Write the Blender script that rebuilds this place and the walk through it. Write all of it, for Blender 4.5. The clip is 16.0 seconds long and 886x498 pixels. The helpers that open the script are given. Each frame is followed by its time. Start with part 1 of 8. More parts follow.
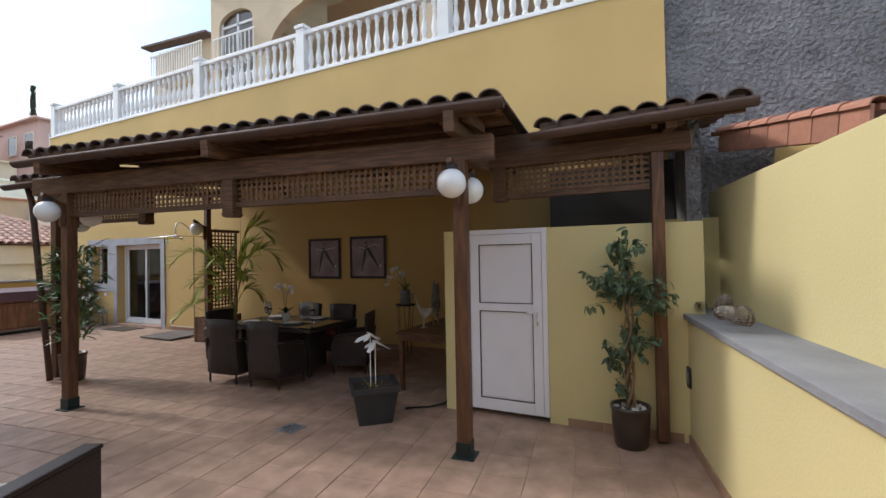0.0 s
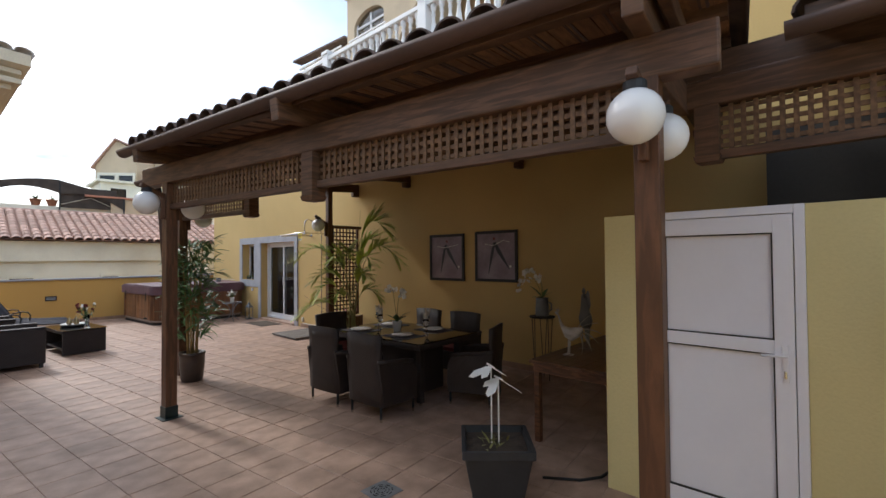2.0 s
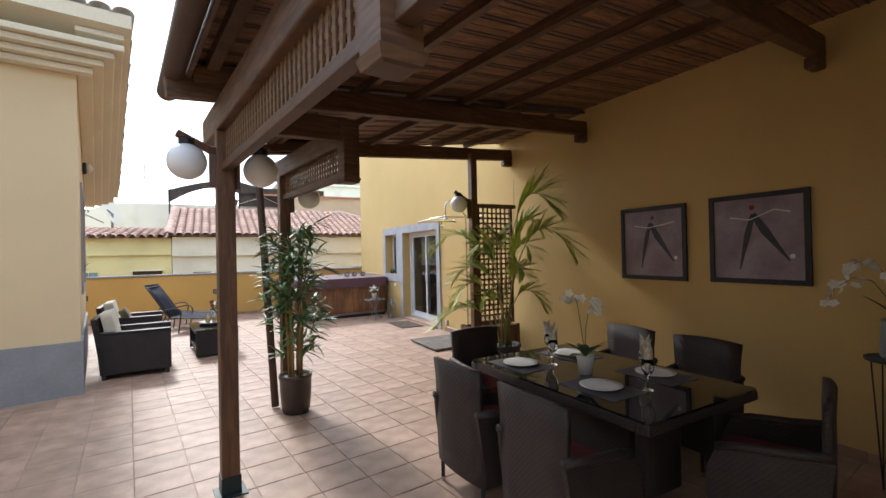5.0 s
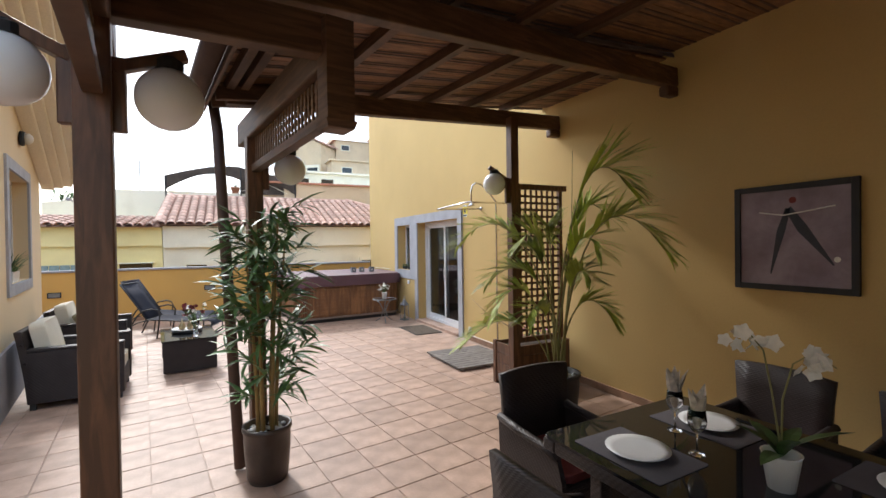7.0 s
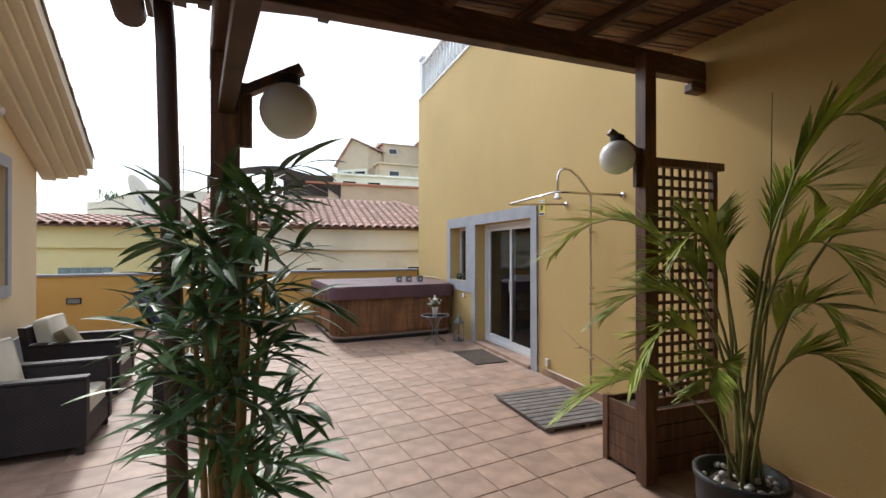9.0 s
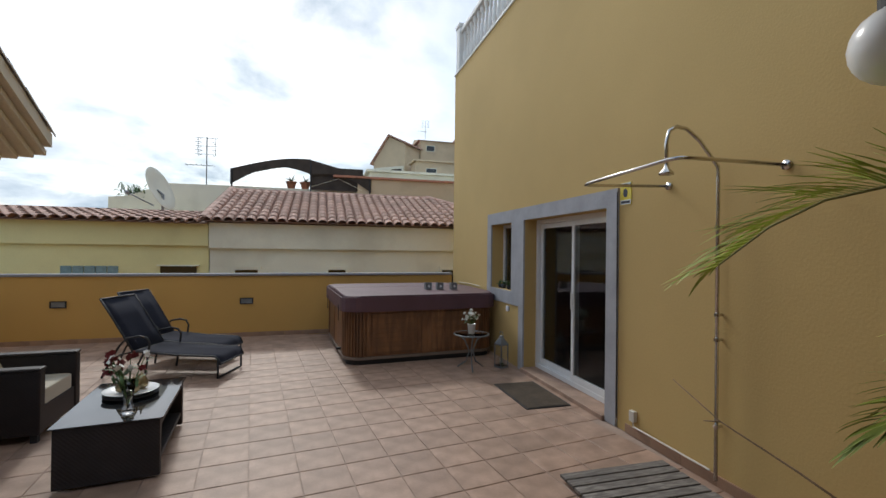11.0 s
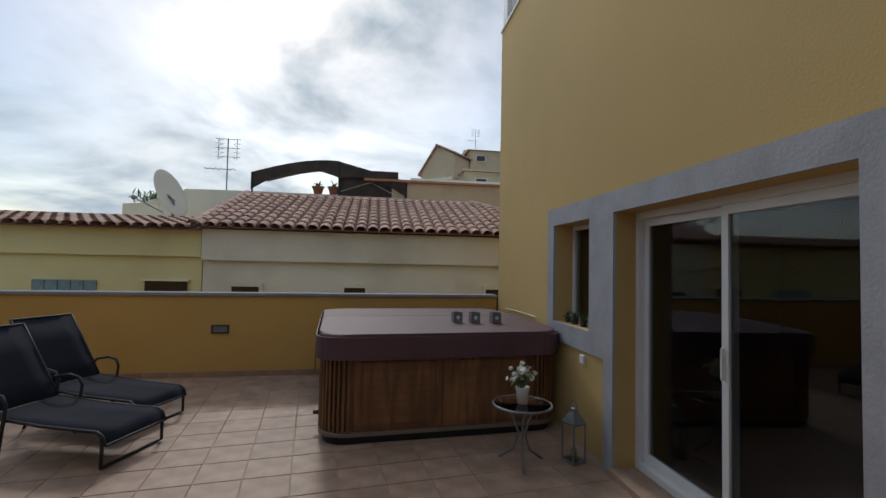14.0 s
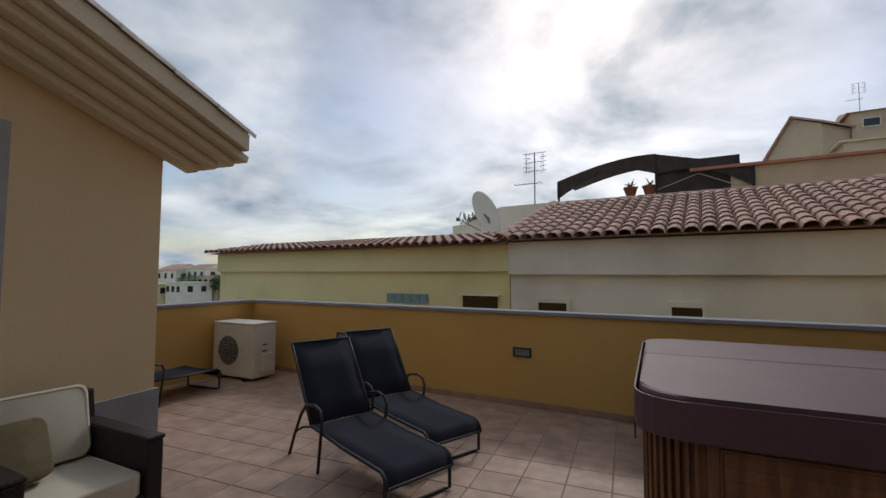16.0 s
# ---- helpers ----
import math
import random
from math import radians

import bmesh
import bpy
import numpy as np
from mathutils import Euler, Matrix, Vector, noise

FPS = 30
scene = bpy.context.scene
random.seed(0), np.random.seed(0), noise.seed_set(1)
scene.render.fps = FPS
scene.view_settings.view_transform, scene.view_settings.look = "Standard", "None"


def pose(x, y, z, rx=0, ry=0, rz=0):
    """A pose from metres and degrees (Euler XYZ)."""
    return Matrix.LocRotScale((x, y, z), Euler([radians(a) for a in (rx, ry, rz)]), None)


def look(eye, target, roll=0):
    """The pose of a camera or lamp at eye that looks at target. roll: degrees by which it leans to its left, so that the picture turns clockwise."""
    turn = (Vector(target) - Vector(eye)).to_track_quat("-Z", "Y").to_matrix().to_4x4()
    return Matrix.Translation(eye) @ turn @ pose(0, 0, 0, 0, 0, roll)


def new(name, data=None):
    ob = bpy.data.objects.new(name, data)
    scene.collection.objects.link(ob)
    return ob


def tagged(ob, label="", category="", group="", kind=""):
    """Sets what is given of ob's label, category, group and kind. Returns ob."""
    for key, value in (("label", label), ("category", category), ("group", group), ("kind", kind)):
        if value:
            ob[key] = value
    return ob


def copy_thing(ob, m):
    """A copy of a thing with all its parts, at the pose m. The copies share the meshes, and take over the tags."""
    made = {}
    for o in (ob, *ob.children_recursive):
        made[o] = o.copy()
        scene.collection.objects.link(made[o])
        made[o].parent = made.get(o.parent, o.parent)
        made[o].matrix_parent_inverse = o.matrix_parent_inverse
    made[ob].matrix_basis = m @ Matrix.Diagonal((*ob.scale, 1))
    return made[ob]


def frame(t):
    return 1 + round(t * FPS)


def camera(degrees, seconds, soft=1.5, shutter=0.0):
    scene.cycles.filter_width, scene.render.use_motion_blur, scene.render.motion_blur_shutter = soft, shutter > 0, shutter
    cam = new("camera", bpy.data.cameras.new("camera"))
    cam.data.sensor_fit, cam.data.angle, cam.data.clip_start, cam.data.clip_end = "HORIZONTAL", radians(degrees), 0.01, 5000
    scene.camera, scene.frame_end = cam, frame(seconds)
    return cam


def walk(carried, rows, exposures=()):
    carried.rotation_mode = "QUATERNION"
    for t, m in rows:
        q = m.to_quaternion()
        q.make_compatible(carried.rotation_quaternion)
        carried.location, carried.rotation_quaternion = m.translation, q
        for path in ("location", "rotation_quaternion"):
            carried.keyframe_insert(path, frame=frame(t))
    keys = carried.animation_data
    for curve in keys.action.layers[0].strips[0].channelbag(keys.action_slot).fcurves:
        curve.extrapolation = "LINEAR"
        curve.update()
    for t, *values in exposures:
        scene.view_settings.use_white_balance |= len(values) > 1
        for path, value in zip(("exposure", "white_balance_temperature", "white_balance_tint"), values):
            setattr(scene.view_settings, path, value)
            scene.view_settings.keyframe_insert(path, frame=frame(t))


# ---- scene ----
cam = camera(90.0, 16.0, soft=1.5)
PATH = [
    (0, pose(-7.076, -2.234, 1.717, 90.90, 1.02, -64.34)),
    (0.5, pose(-6.743, -2.103, 1.727, 91.41, 0.34, -59.54)),
    (1, pose(-6.392, -1.922, 1.730, 91.24, -0.35, -53.43)),
    (1.5, pose(-6.081, -1.660, 1.713, 91.23, 0.92, -49.74)),
    (2, pose(-5.770, -1.432, 1.697, 91.16, 0.48, -47.11)),
    (2.5, pose(-5.472, -1.170, 1.679, 91.12, -0.42, -44.57)),
    (3, pose(-5.233, -0.854, 1.678, 90.49, 0.75, -43.16)),
    (3.5, pose(-4.964, -0.544, 1.673, 90.20, 0.83, -38.00)),
    (4, pose(-4.734, -0.197, 1.666, 90.10, 0.04, -33.59)),
    (4.5, pose(-4.558, 0.176, 1.676, 90.20, 1.11, -32.20)),
    (5, pose(-4.357, 0.548, 1.652, 90.43, 1.21, -27.66)),
    (7.5, pose(-3.713, 2.407, 1.696, 89.26, 0.68, -25.32)),
    (8, pose(-3.578, 2.848, 1.674, 89.99, 0.11, -21.30)),
    (10.5, pose(-3.044, 4.791, 1.708, 90.36, -0.16, -19.48)),
    (11, pose(-2.835, 5.230, 1.701, 90.26, -0.69, -15.50)),
    (11.5, pose(-2.718, 5.661, 1.669, 91.00, -0.94, -12.79)),
    (12, pose(-2.583, 6.084, 1.687, 90.97, 0.36, -12.31)),
    (12.5, pose(-2.368, 6.470, 1.711, 92.50, -0.33, -9.57)),
    (13, pose(-2.234, 6.881, 1.686, 93.28, -0.23, -10.75)),
    (13.5, pose(-2.143, 7.243, 1.686, 92.22, 0.38, -11.91)),
    (14, pose(-1.991, 7.604, 1.679, 92.18, -1.18, -8.74)),
    (14.5, pose(-1.911, 7.982, 1.678, 92.44, -1.44, -6.96)),
    (15, pose(-1.948, 8.345, 1.675, 91.65, 0.20, 1.13)),
    (15.5, pose(-1.969, 8.711, 1.685, 92.31, -0.61, 17.82)),
    (16, pose(-2.133, 9.004, 1.686, 93.35, -0.19, 30.54)),
]
walk(cam, PATH, exposures=[(0, 1.2, 6350, 11), (3, 1.25, 6400, 10), (4.5, 1.78, 6330, 9), (5, 1.84, 6330, 9), (7.5, 1.82, 6400, 10), (8, 1.7, 6400, 10), (10.5, 0.8, 6430, 8), (12, 0.1, 6400, 5), (13.5, 0.0, 6400, 6), (15, -0.07, 6450, 9), (16, -0.12, 6580, 11)])

# ---- sky, sun ----
TO_SUN = Vector((-0.17, 1.0, 0.82)).normalized()
world = bpy.data.worlds.new("world")
scene.world = world
world.use_nodes = True
wn, wl = world.node_tree.nodes, world.node_tree.links
wn.clear()


def wnode(kind, **kw):
    n = wn.new(kind)
    for k, v in kw.items():
        n.inputs[k].default_value = v
    return n


w_out, w_bg = wn.new("ShaderNodeOutputWorld"), wn.new("ShaderNodeBackground")
w_sky = wn.new("ShaderNodeTexSky")
w_sky.sky_type, w_sky.sun_disc = "NISHITA", False
w_sky.sun_elevation, w_sky.sun_rotation = math.asin(TO_SUN.z), math.atan2(TO_SUN.x, TO_SUN.y)
w_sky.dust_density = 1.5
w_tc, w_sep = wn.new("ShaderNodeTexCoord"), wn.new("ShaderNodeSeparateXYZ")
wl.new(w_tc.outputs["Generated"], w_sep.inputs[0])
w_add = wn.new("ShaderNodeMath")
w_add.operation, w_add.inputs[1].default_value = "ADD", 0.22
wl.new(w_sep.outputs["Z"], w_add.inputs[0])
w_max = wn.new("ShaderNodeMath")
w_max.operation, w_max.inputs[1].default_value = "MAXIMUM", 0.05
wl.new(w_add.outputs[0], w_max.inputs[0])
w_com = wn.new("ShaderNodeCombineXYZ")
for axis in ("X", "Y"):
    w_div = wn.new("ShaderNodeMath")
    w_div.operation = "DIVIDE"
    wl.new(w_sep.outputs[axis], w_div.inputs[0])
    wl.new(w_max.outputs[0], w_div.inputs[1])
    wl.new(w_div.outputs[0], w_com.inputs[axis])
w_n1 = wnode("ShaderNodeTexNoise", Scale=1.15, Detail=8.0, Roughness=0.55, Distortion=0.35)
w_n2 = wnode("ShaderNodeTexNoise", Scale=1.7, Detail=6.0, Roughness=0.5, Distortion=0.2)
wl.new(w_com.outputs[0], w_n1.inputs["Vector"])
wl.new(w_com.outputs[0], w_n2.inputs["Vector"])
w_r1, w_r2 = wn.new("ShaderNodeValToRGB"), wn.new("ShaderNodeValToRGB")
w_r1.color_ramp.elements[0].position, w_r1.color_ramp.elements[1].position = 0.39, 0.6
w_r2.color_ramp.elements[0].position, w_r2.color_ramp.elements[1].position = 0.36, 0.66
w_r2.color_ramp.elements[0].color = (0.3, 0.39, 0.5, 1)
w_r2.color_ramp.elements[1].color = (0.95, 0.99, 1.04, 1)
wl.new(w_n1.outputs[0], w_r1.inputs[0])
wl.new(w_n2.outputs[0], w_r2.inputs[0])
w_scale = wn.new("ShaderNodeMix")
w_scale.data_type, w_scale.blend_type = "RGBA", "MULTIPLY"
w_scale.inputs[0].default_value = 1.0
w_scale.inputs[7].default_value = (0.12, 0.12, 0.12, 1)
wl.new(w_sky.outputs[0], w_scale.inputs[6])
w_mix = wn.new("ShaderNodeMix")
w_mix.data_type = "RGBA"
wl.new(w_r1.outputs[0], w_mix.inputs[0])
wl.new(w_scale.outputs[2], w_mix.inputs[6])
wl.new(w_r2.outputs[0], w_mix.inputs[7])
w_dot = wn.new("ShaderNodeVectorMath")
w_dot.operation = "DOT_PRODUCT"
w_nrm = wn.new("ShaderNodeVectorMath")
w_nrm.operation = "NORMALIZE"
wl.new(w_tc.outputs["Generated"], w_nrm.inputs[0])
wl.new(w_nrm.outputs[0], w_dot.inputs[0])
w_dot.inputs[1].default_value = TO_SUN
w_glow = wn.new("ShaderNodeMapRange")
w_glow.inputs["From Min"].default_value, w_glow.inputs["From Max"].default_value = -0.3, 1.0
w_glow.inputs["To Min"].default_value, w_glow.inputs["To Max"].default_value = 1.1, 0.95
wl.new(w_dot.outputs["Value"], w_glow.inputs["Value"])
w_veil = wn.new("ShaderNodeVectorMath")
w_veil.operation = "SCALE"
wl.new(w_mix.outputs[2], w_veil.inputs[0])
wl.new(w_glow.outputs[0], w_veil.inputs["Scale"])
wl.new(w_veil.outputs[0], w_bg.inputs[0])
w_bg.inputs[1].default_value = 0.95
wl.new(w_bg.outputs[0], w_out.inputs[0])

sun = new("sun", bpy.data.lights.new("sun", "SUN"))
sun.data.energy, sun.data.angle, sun.data.color = 0.88, radians(7), (1.0, 0.97, 0.93)
sun.matrix_world = look(TO_SUN * 50, (0, 0, 0))

# ---- materials ----
def material(name, base, rough=0.7, metal=0.0, var=0.12, big=1.2, fine=40.0, bump=0.15, fine_var=0.08, rand=0.0, spec=0.5, tint=None, stain=None):
    """Two-scale colour variation and relief. tint: colour of broad patches; rand: difference from object to object; stain: (colour, amount)."""
    m = bpy.data.materials.new(name)
    m.use_nodes = True
    n, l = m.node_tree.nodes, m.node_tree.links
    p = n["Principled BSDF"]
    p.inputs["Roughness"].default_value, p.inputs["Metallic"].default_value = rough, metal
    p.inputs["Specular IOR Level"].default_value = spec
    tc = n.new("ShaderNodeTexCoord")
    a, b = n.new("ShaderNodeTexNoise"), n.new("ShaderNodeTexNoise")
    a.inputs["Scale"].default_value, a.inputs["Detail"].default_value = big, 4.0
    b.inputs["Scale"].default_value, b.inputs["Detail"].default_value = fine, 3.0
    l.new(tc.outputs["Object"], a.inputs["Vector"])
    l.new(tc.outputs["Object"], b.inputs["Vector"])
    c0 = tuple(v * (1 - var) for v in base)
    c1 = tuple(min(1, v * (1 + var)) for v in (tint or base))
    r = n.new("ShaderNodeValToRGB")
    r.color_ramp.elements[0].position, r.color_ramp.elements[1].position = 0.3, 0.7
    r.color_ramp.elements[0].color, r.color_ramp.elements[1].color = (*c0, 1), (*c1, 1)
    l.new(a.outputs[0], r.inputs[0])
    col = r.outputs[0]

    def scaled(col, fac, lo, hi):
        mr = n.new("ShaderNodeMapRange")
        mr.inputs["To Min"].default_value, mr.inputs["To Max"].default_value = lo, hi
        l.new(fac, mr.inputs["Value"])
        mx = n.new("ShaderNodeVectorMath")
        mx.operation = "SCALE"
        l.new(col, mx.inputs[0])
        l.new(mr.outputs[0], mx.inputs["Scale"])
        return mx.outputs[0]

    if fine_var:
        col = scaled(col, b.outputs[0], 1 - fine_var * 1.6, 1 + fine_var * 1.6)
    if rand:
        oi = n.new("ShaderNodeObjectInfo")
        col = scaled(col, oi.outputs["Random"], 1 - rand, 1 + rand)
    if stain:
        s = n.new("ShaderNodeTexNoise")
        s.inputs["Scale"].default_value, s.inputs["Detail"].default_value = big * 2.7, 7.0
        l.new(tc.outputs["Object"], s.inputs["Vector"])
        sr = n.new("ShaderNodeValToRGB")
        sr.color_ramp.elements[0].position, sr.color_ramp.elements[1].position = 0.5, 0.72
        l.new(s.outputs[0], sr.inputs[0])
        mu = n.new("ShaderNodeMath")
        mu.operation, mu.inputs[1].default_value = "MULTIPLY", stain[1]
        l.new(sr.outputs[0], mu.inputs[0])
        mx = n.new("ShaderNodeMix")
        mx.data_type = "RGBA"
        l.new(mu.outputs[0], mx.inputs[0])
        l.new(col, mx.inputs[6])
        mx.inputs[7].default_value = (*stain[0], 1)
        col = mx.outputs[2]
    l.new(col, p.inputs["Base Color"])
    if bump:
        bp = n.new("ShaderNodeBump")
        bp.inputs["Strength"].default_value, bp.inputs["Distance"].default_value = bump, 0.01
        l.new(b.outputs[0], bp.inputs["Height"])
        l.new(bp.outputs[0], p.inputs["Normal"])
    return m


def wood(name, base, dark, rough=0.55, stretch=(1, 1, 1), scale=14.0):
    """Grain that runs along the object's axis with the smallest stretch."""
    m = material(name, base, rough, var=0.2, big=2.0, fine=30, bump=0.1, rand=0.12)
    n, l = m.node_tree.nodes, m.node_tree.links
    p = n["Principled BSDF"]
    old = p.inputs["Base Color"].links[0].from_socket
    tc, mp, w = n.new("ShaderNodeTexCoord"), n.new("ShaderNodeMapping"), n.new("ShaderNodeTexNoise")
    mp.inputs["Scale"].default_value = stretch
    w.inputs["Scale"].default_value, w.inputs["Detail"].default_value, w.inputs["Distortion"].default_value = scale, 6.0, 0.6
    l.new(tc.outputs["Object"], mp.inputs[0])
    l.new(mp.outputs[0], w.inputs["Vector"])
    r = n.new("ShaderNodeValToRGB")
    r.color_ramp.elements[0].position, r.color_ramp.elements[1].position = 0.42, 0.62
    l.new(w.outputs[0], r.inputs[0])
    mx = n.new("ShaderNodeMix")
    mx.data_type = "RGBA"
    l.new(r.outputs[0], mx.inputs[0])
    mx.inputs[6].default_value = (*dark, 1)
    l.new(old, mx.inputs[7])
    l.new(mx.outputs[2], p.inputs["Base Color"])
    return m


def wicker(name, base):
    """Woven strands: crossing bands as relief and colour."""
    m = material(name, base, 0.5, spec=0.35, var=0.2, big=6, fine=80, bump=0.0, rand=0.08)
    n, l = m.node_tree.nodes, m.node_tree.links
    tc = n.new("ShaderNodeTexCoord")
    waves = []
    for way in ("Z", "DIAGONAL"):
        w = n.new("ShaderNodeTexWave")
        w.bands_direction = way
        w.inputs["Scale"].default_value = 26.0 if way == "Z" else 20.0
        l.new(tc.outputs["Object"], w.inputs["Vector"])
        waves.append(w)
    mu = n.new("ShaderNodeMath")
    mu.operation = "MULTIPLY"
    l.new(waves[0].outputs["Fac"], mu.inputs[0])
    l.new(waves[1].outputs["Fac"], mu.inputs[1])
    bp = n.new("ShaderNodeBump")
    bp.inputs["Strength"].default_value, bp.inputs["Distance"].default_value = 0.5, 0.004
    l.new(mu.outputs[0], bp.inputs["Height"])
    l.new(bp.outputs[0], n["Principled BSDF"].inputs["Normal"])
    return m


def glass(name, colour=(1, 1, 1), rough=0.0):
    m = bpy.data.materials.new(name)
    m.use_nodes = True
    p = m.node_tree.nodes["Principled BSDF"]
    p.inputs["Base Color"].default_value = (*colour, 1)
    p.inputs["Roughness"].default_value, p.inputs["Transmission Weight"].default_value, p.inputs["IOR"].default_value = rough, 1.0, 1.45
    return m


M_MAIN = material("ochre_render", (0.55, 0.378, 0.142), 0.85, var=0.05, big=0.5, fine=55, bump=0.12, fine_var=0.03, tint=(0.585, 0.405, 0.157))
M_PALE = material("pale_yellow_render", (0.66, 0.57, 0.29), 0.85, var=0.05, big=0.6, fine=55, bump=0.25, fine_var=0.03)
M_CREAM = material("cream_render", (0.72, 0.56, 0.34), 0.85, var=0.05, big=0.6, fine=60, bump=0.1, fine_var=0.03)
M_PARAPET = material("orange_render", (0.57, 0.335, 0.095), 0.85, var=0.06, big=0.6, fine=60, bump=0.2, fine_var=0.03)
M_CREAM_TRIM = material("cream_moulding", (0.74, 0.66, 0.5), 0.8, var=0.06, big=1, fine=50, bump=0.15)
M_WHITEWALL = material("off_white_render", (0.8, 0.77, 0.64), 0.85, var=0.07, big=0.35, fine=30, bump=0.15, fine_var=0.03, stain=((0.42, 0.37, 0.27), 0.3))
M_LEMON = material("lemon_render", (0.78, 0.7, 0.36), 0.85, var=0.06, big=0.35, fine=30, bump=0.15, fine_var=0.03, stain=((0.45, 0.38, 0.2), 0.25))
M_BEIGE = material("beige_render", (0.62, 0.5, 0.34), 0.85, var=0.08, big=0.35, fine=30, bump=0.15, stain=((0.35, 0.28, 0.2), 0.35))
M_PINK = material("pink_render", (0.6, 0.4, 0.34), 0.85, var=0.08, big=0.35, fine=30, bump=0.1)
M_GREYTRIM = material("grey_stone_trim", (0.36, 0.36, 0.38), 0.75, var=0.12, big=4, fine=60, bump=0.2)
M_PLINTH = material("grey_plinth", (0.27, 0.27, 0.29), 0.8, var=0.12, big=3, fine=50, bump=0.2)
M_SHELF = material("grey_stone_slab", (0.26, 0.265, 0.28), 0.75, var=0.14, big=3, fine=70, bump=0.25)
M_GREYWALL = material("rough_grey_plaster", (0.18, 0.175, 0.178), 0.95, var=0.22, big=2.2, fine=16, bump=1.0, fine_var=0.3, stain=((0.11, 0.11, 0.112), 0.4))
for node in M_GREYWALL.node_tree.nodes:
    if node.type == "BUMP":
        node.inputs["Distance"].default_value = 0.08
M_TILE = material("terracotta_tile", (0.335, 0.218, 0.158), 0.55, var=0.2, big=5, fine=60, bump=0.12, fine_var=0.07, rand=0.1, tint=(0.37, 0.245, 0.18), stain=((0.35, 0.235, 0.17), 0.35))
M_JOINT = material("tile_joint", (0.36, 0.265, 0.21), 0.9, var=0.15, big=1.5, fine=40, bump=0.2, stain=((0.26, 0.2, 0.17), 0.45))
M_SKIRT = material("terracotta_skirting", (0.33, 0.2, 0.13), 0.6, var=0.15, big=5, fine=50, rand=0.08)
M_WOOD = wood("stained_pergola_wood", (0.15, 0.066, 0.031), (0.085, 0.038, 0.018), 0.5, (3, 3, 0.4), 8.0)
M_WOODB = wood("stained_beam_wood", (0.145, 0.073, 0.039), (0.08, 0.041, 0.022), 0.55, (0.5, 0.5, 5), 8.0)
M_BOARD = wood("ceiling_board", (0.29, 0.14, 0.066), (0.18, 0.085, 0.04), 0.6, (4, 0.5, 4), 8.0)
M_LATTICE = wood("lattice_wood", (0.22, 0.118, 0.056), (0.13, 0.068, 0.033), 0.6, (2, 2, 2))
M_GUTTER = material("brown_gutter", (0.085, 0.048, 0.036), 0.6, var=0.15, big=3, fine=30, bump=0.05)
M_ROOF = material("roof_tile_clay", (0.47, 0.29, 0.225), 0.8, var=0.2, big=4, fine=30, bump=0.25, rand=0.2, stain=((0.2, 0.14, 0.11), 0.5))
M_ROOFDARK = material("weathered_roof_tile", (0.13, 0.09, 0.075), 0.85, var=0.3, big=5, fine=30, bump=0.3, rand=0.25)
M_ROOFRED = material("red_roof_tile", (0.42, 0.19, 0.12), 0.75, var=0.15, big=5, fine=30, bump=0.2, rand=0.15)
M_ROOFPALE = material("pale_roof_tile", (0.6, 0.56, 0.52), 0.8, var=0.15, big=5, fine=30, bump=0.2, rand=0.1)
M_WHITE = material("white_paint", (0.8, 0.8, 0.78), 0.5, var=0.05, big=3, fine=40, bump=0.05, fine_var=0.02)
M_PVC = material("white_pvc", (0.82, 0.82, 0.88), 0.35, var=0.03, big=2, fine=30, bump=0.02, fine_var=0.01)
M_ALU = material("white_aluminium", (0.72, 0.72, 0.72), 0.35, var=0.04, big=3, fine=30, bump=0.02, fine_var=0.02)
M_BLACK = material("black_rubber", (0.012, 0.012, 0.013), 0.6, var=0.2, big=5, fine=40, bump=0.05)
M_BLACKMETAL = material("black_metal", (0.02, 0.02, 0.022), 0.6, metal=0.0, var=0.2, big=8, fine=60, bump=0.04)
M_STEELDARK = material("dark_green_steel", (0.02, 0.035, 0.035), 0.45, metal=0.3, var=0.2, big=8, fine=60, bump=0.05)
M_CHROME = material("brushed_steel", (0.62, 0.6, 0.57), 0.2, metal=1.0, var=0.05, big=8, fine=60, bump=0.02)
M_WICKER = wicker("dark_brown_wicker", (0.024, 0.018, 0.018))
M_WICKERD = wicker("espresso_wicker", (0.035, 0.026, 0.024))
M_CUSHION = material("cream_cushion", (0.62, 0.57, 0.46), 0.9, var=0.06, big=4, fine=120, bump=0.12, fine_var=0.05)
M_CUSHRED = material("dark_red_cushion", (0.2, 0.04, 0.035), 0.9, var=0.1, big=4, fine=100, bump=0.1)
M_SCATTER = material("olive_fabric", (0.16, 0.13, 0.07), 0.95, var=0.2, big=9, fine=120, bump=0.15, fine_var=0.1)
M_SLING = material("navy_sling_fabric", (0.02, 0.022, 0.034), 0.9, spec=0.2, var=0.12, big=4, fine=160, bump=0.12, fine_var=0.1)
M_COVER = material("maroon_vinyl", (0.105, 0.05, 0.062), 0.55, var=0.15, big=2.5, fine=70, bump=0.18, fine_var=0.06)
M_CABINET = wood("hot_tub_slat", (0.24, 0.108, 0.044), (0.15, 0.066, 0.028), 0.5, (2.5, 2.5, 0.35), 5.0)
M_TRIMTUB = material("brown_trim", (0.2, 0.15, 0.12), 0.5, var=0.1, big=5, fine=40)
M_GLASS = glass("clear_glass")
M_GLASSDARK = glass("tinted_glass", (0.55, 0.6, 0.62))
M_TABLEGLASS = material("black_table_glass", (0.012, 0.013, 0.014), 0.04, var=0.05, big=3, fine=30, bump=0.0, fine_var=0.0, spec=0.6)
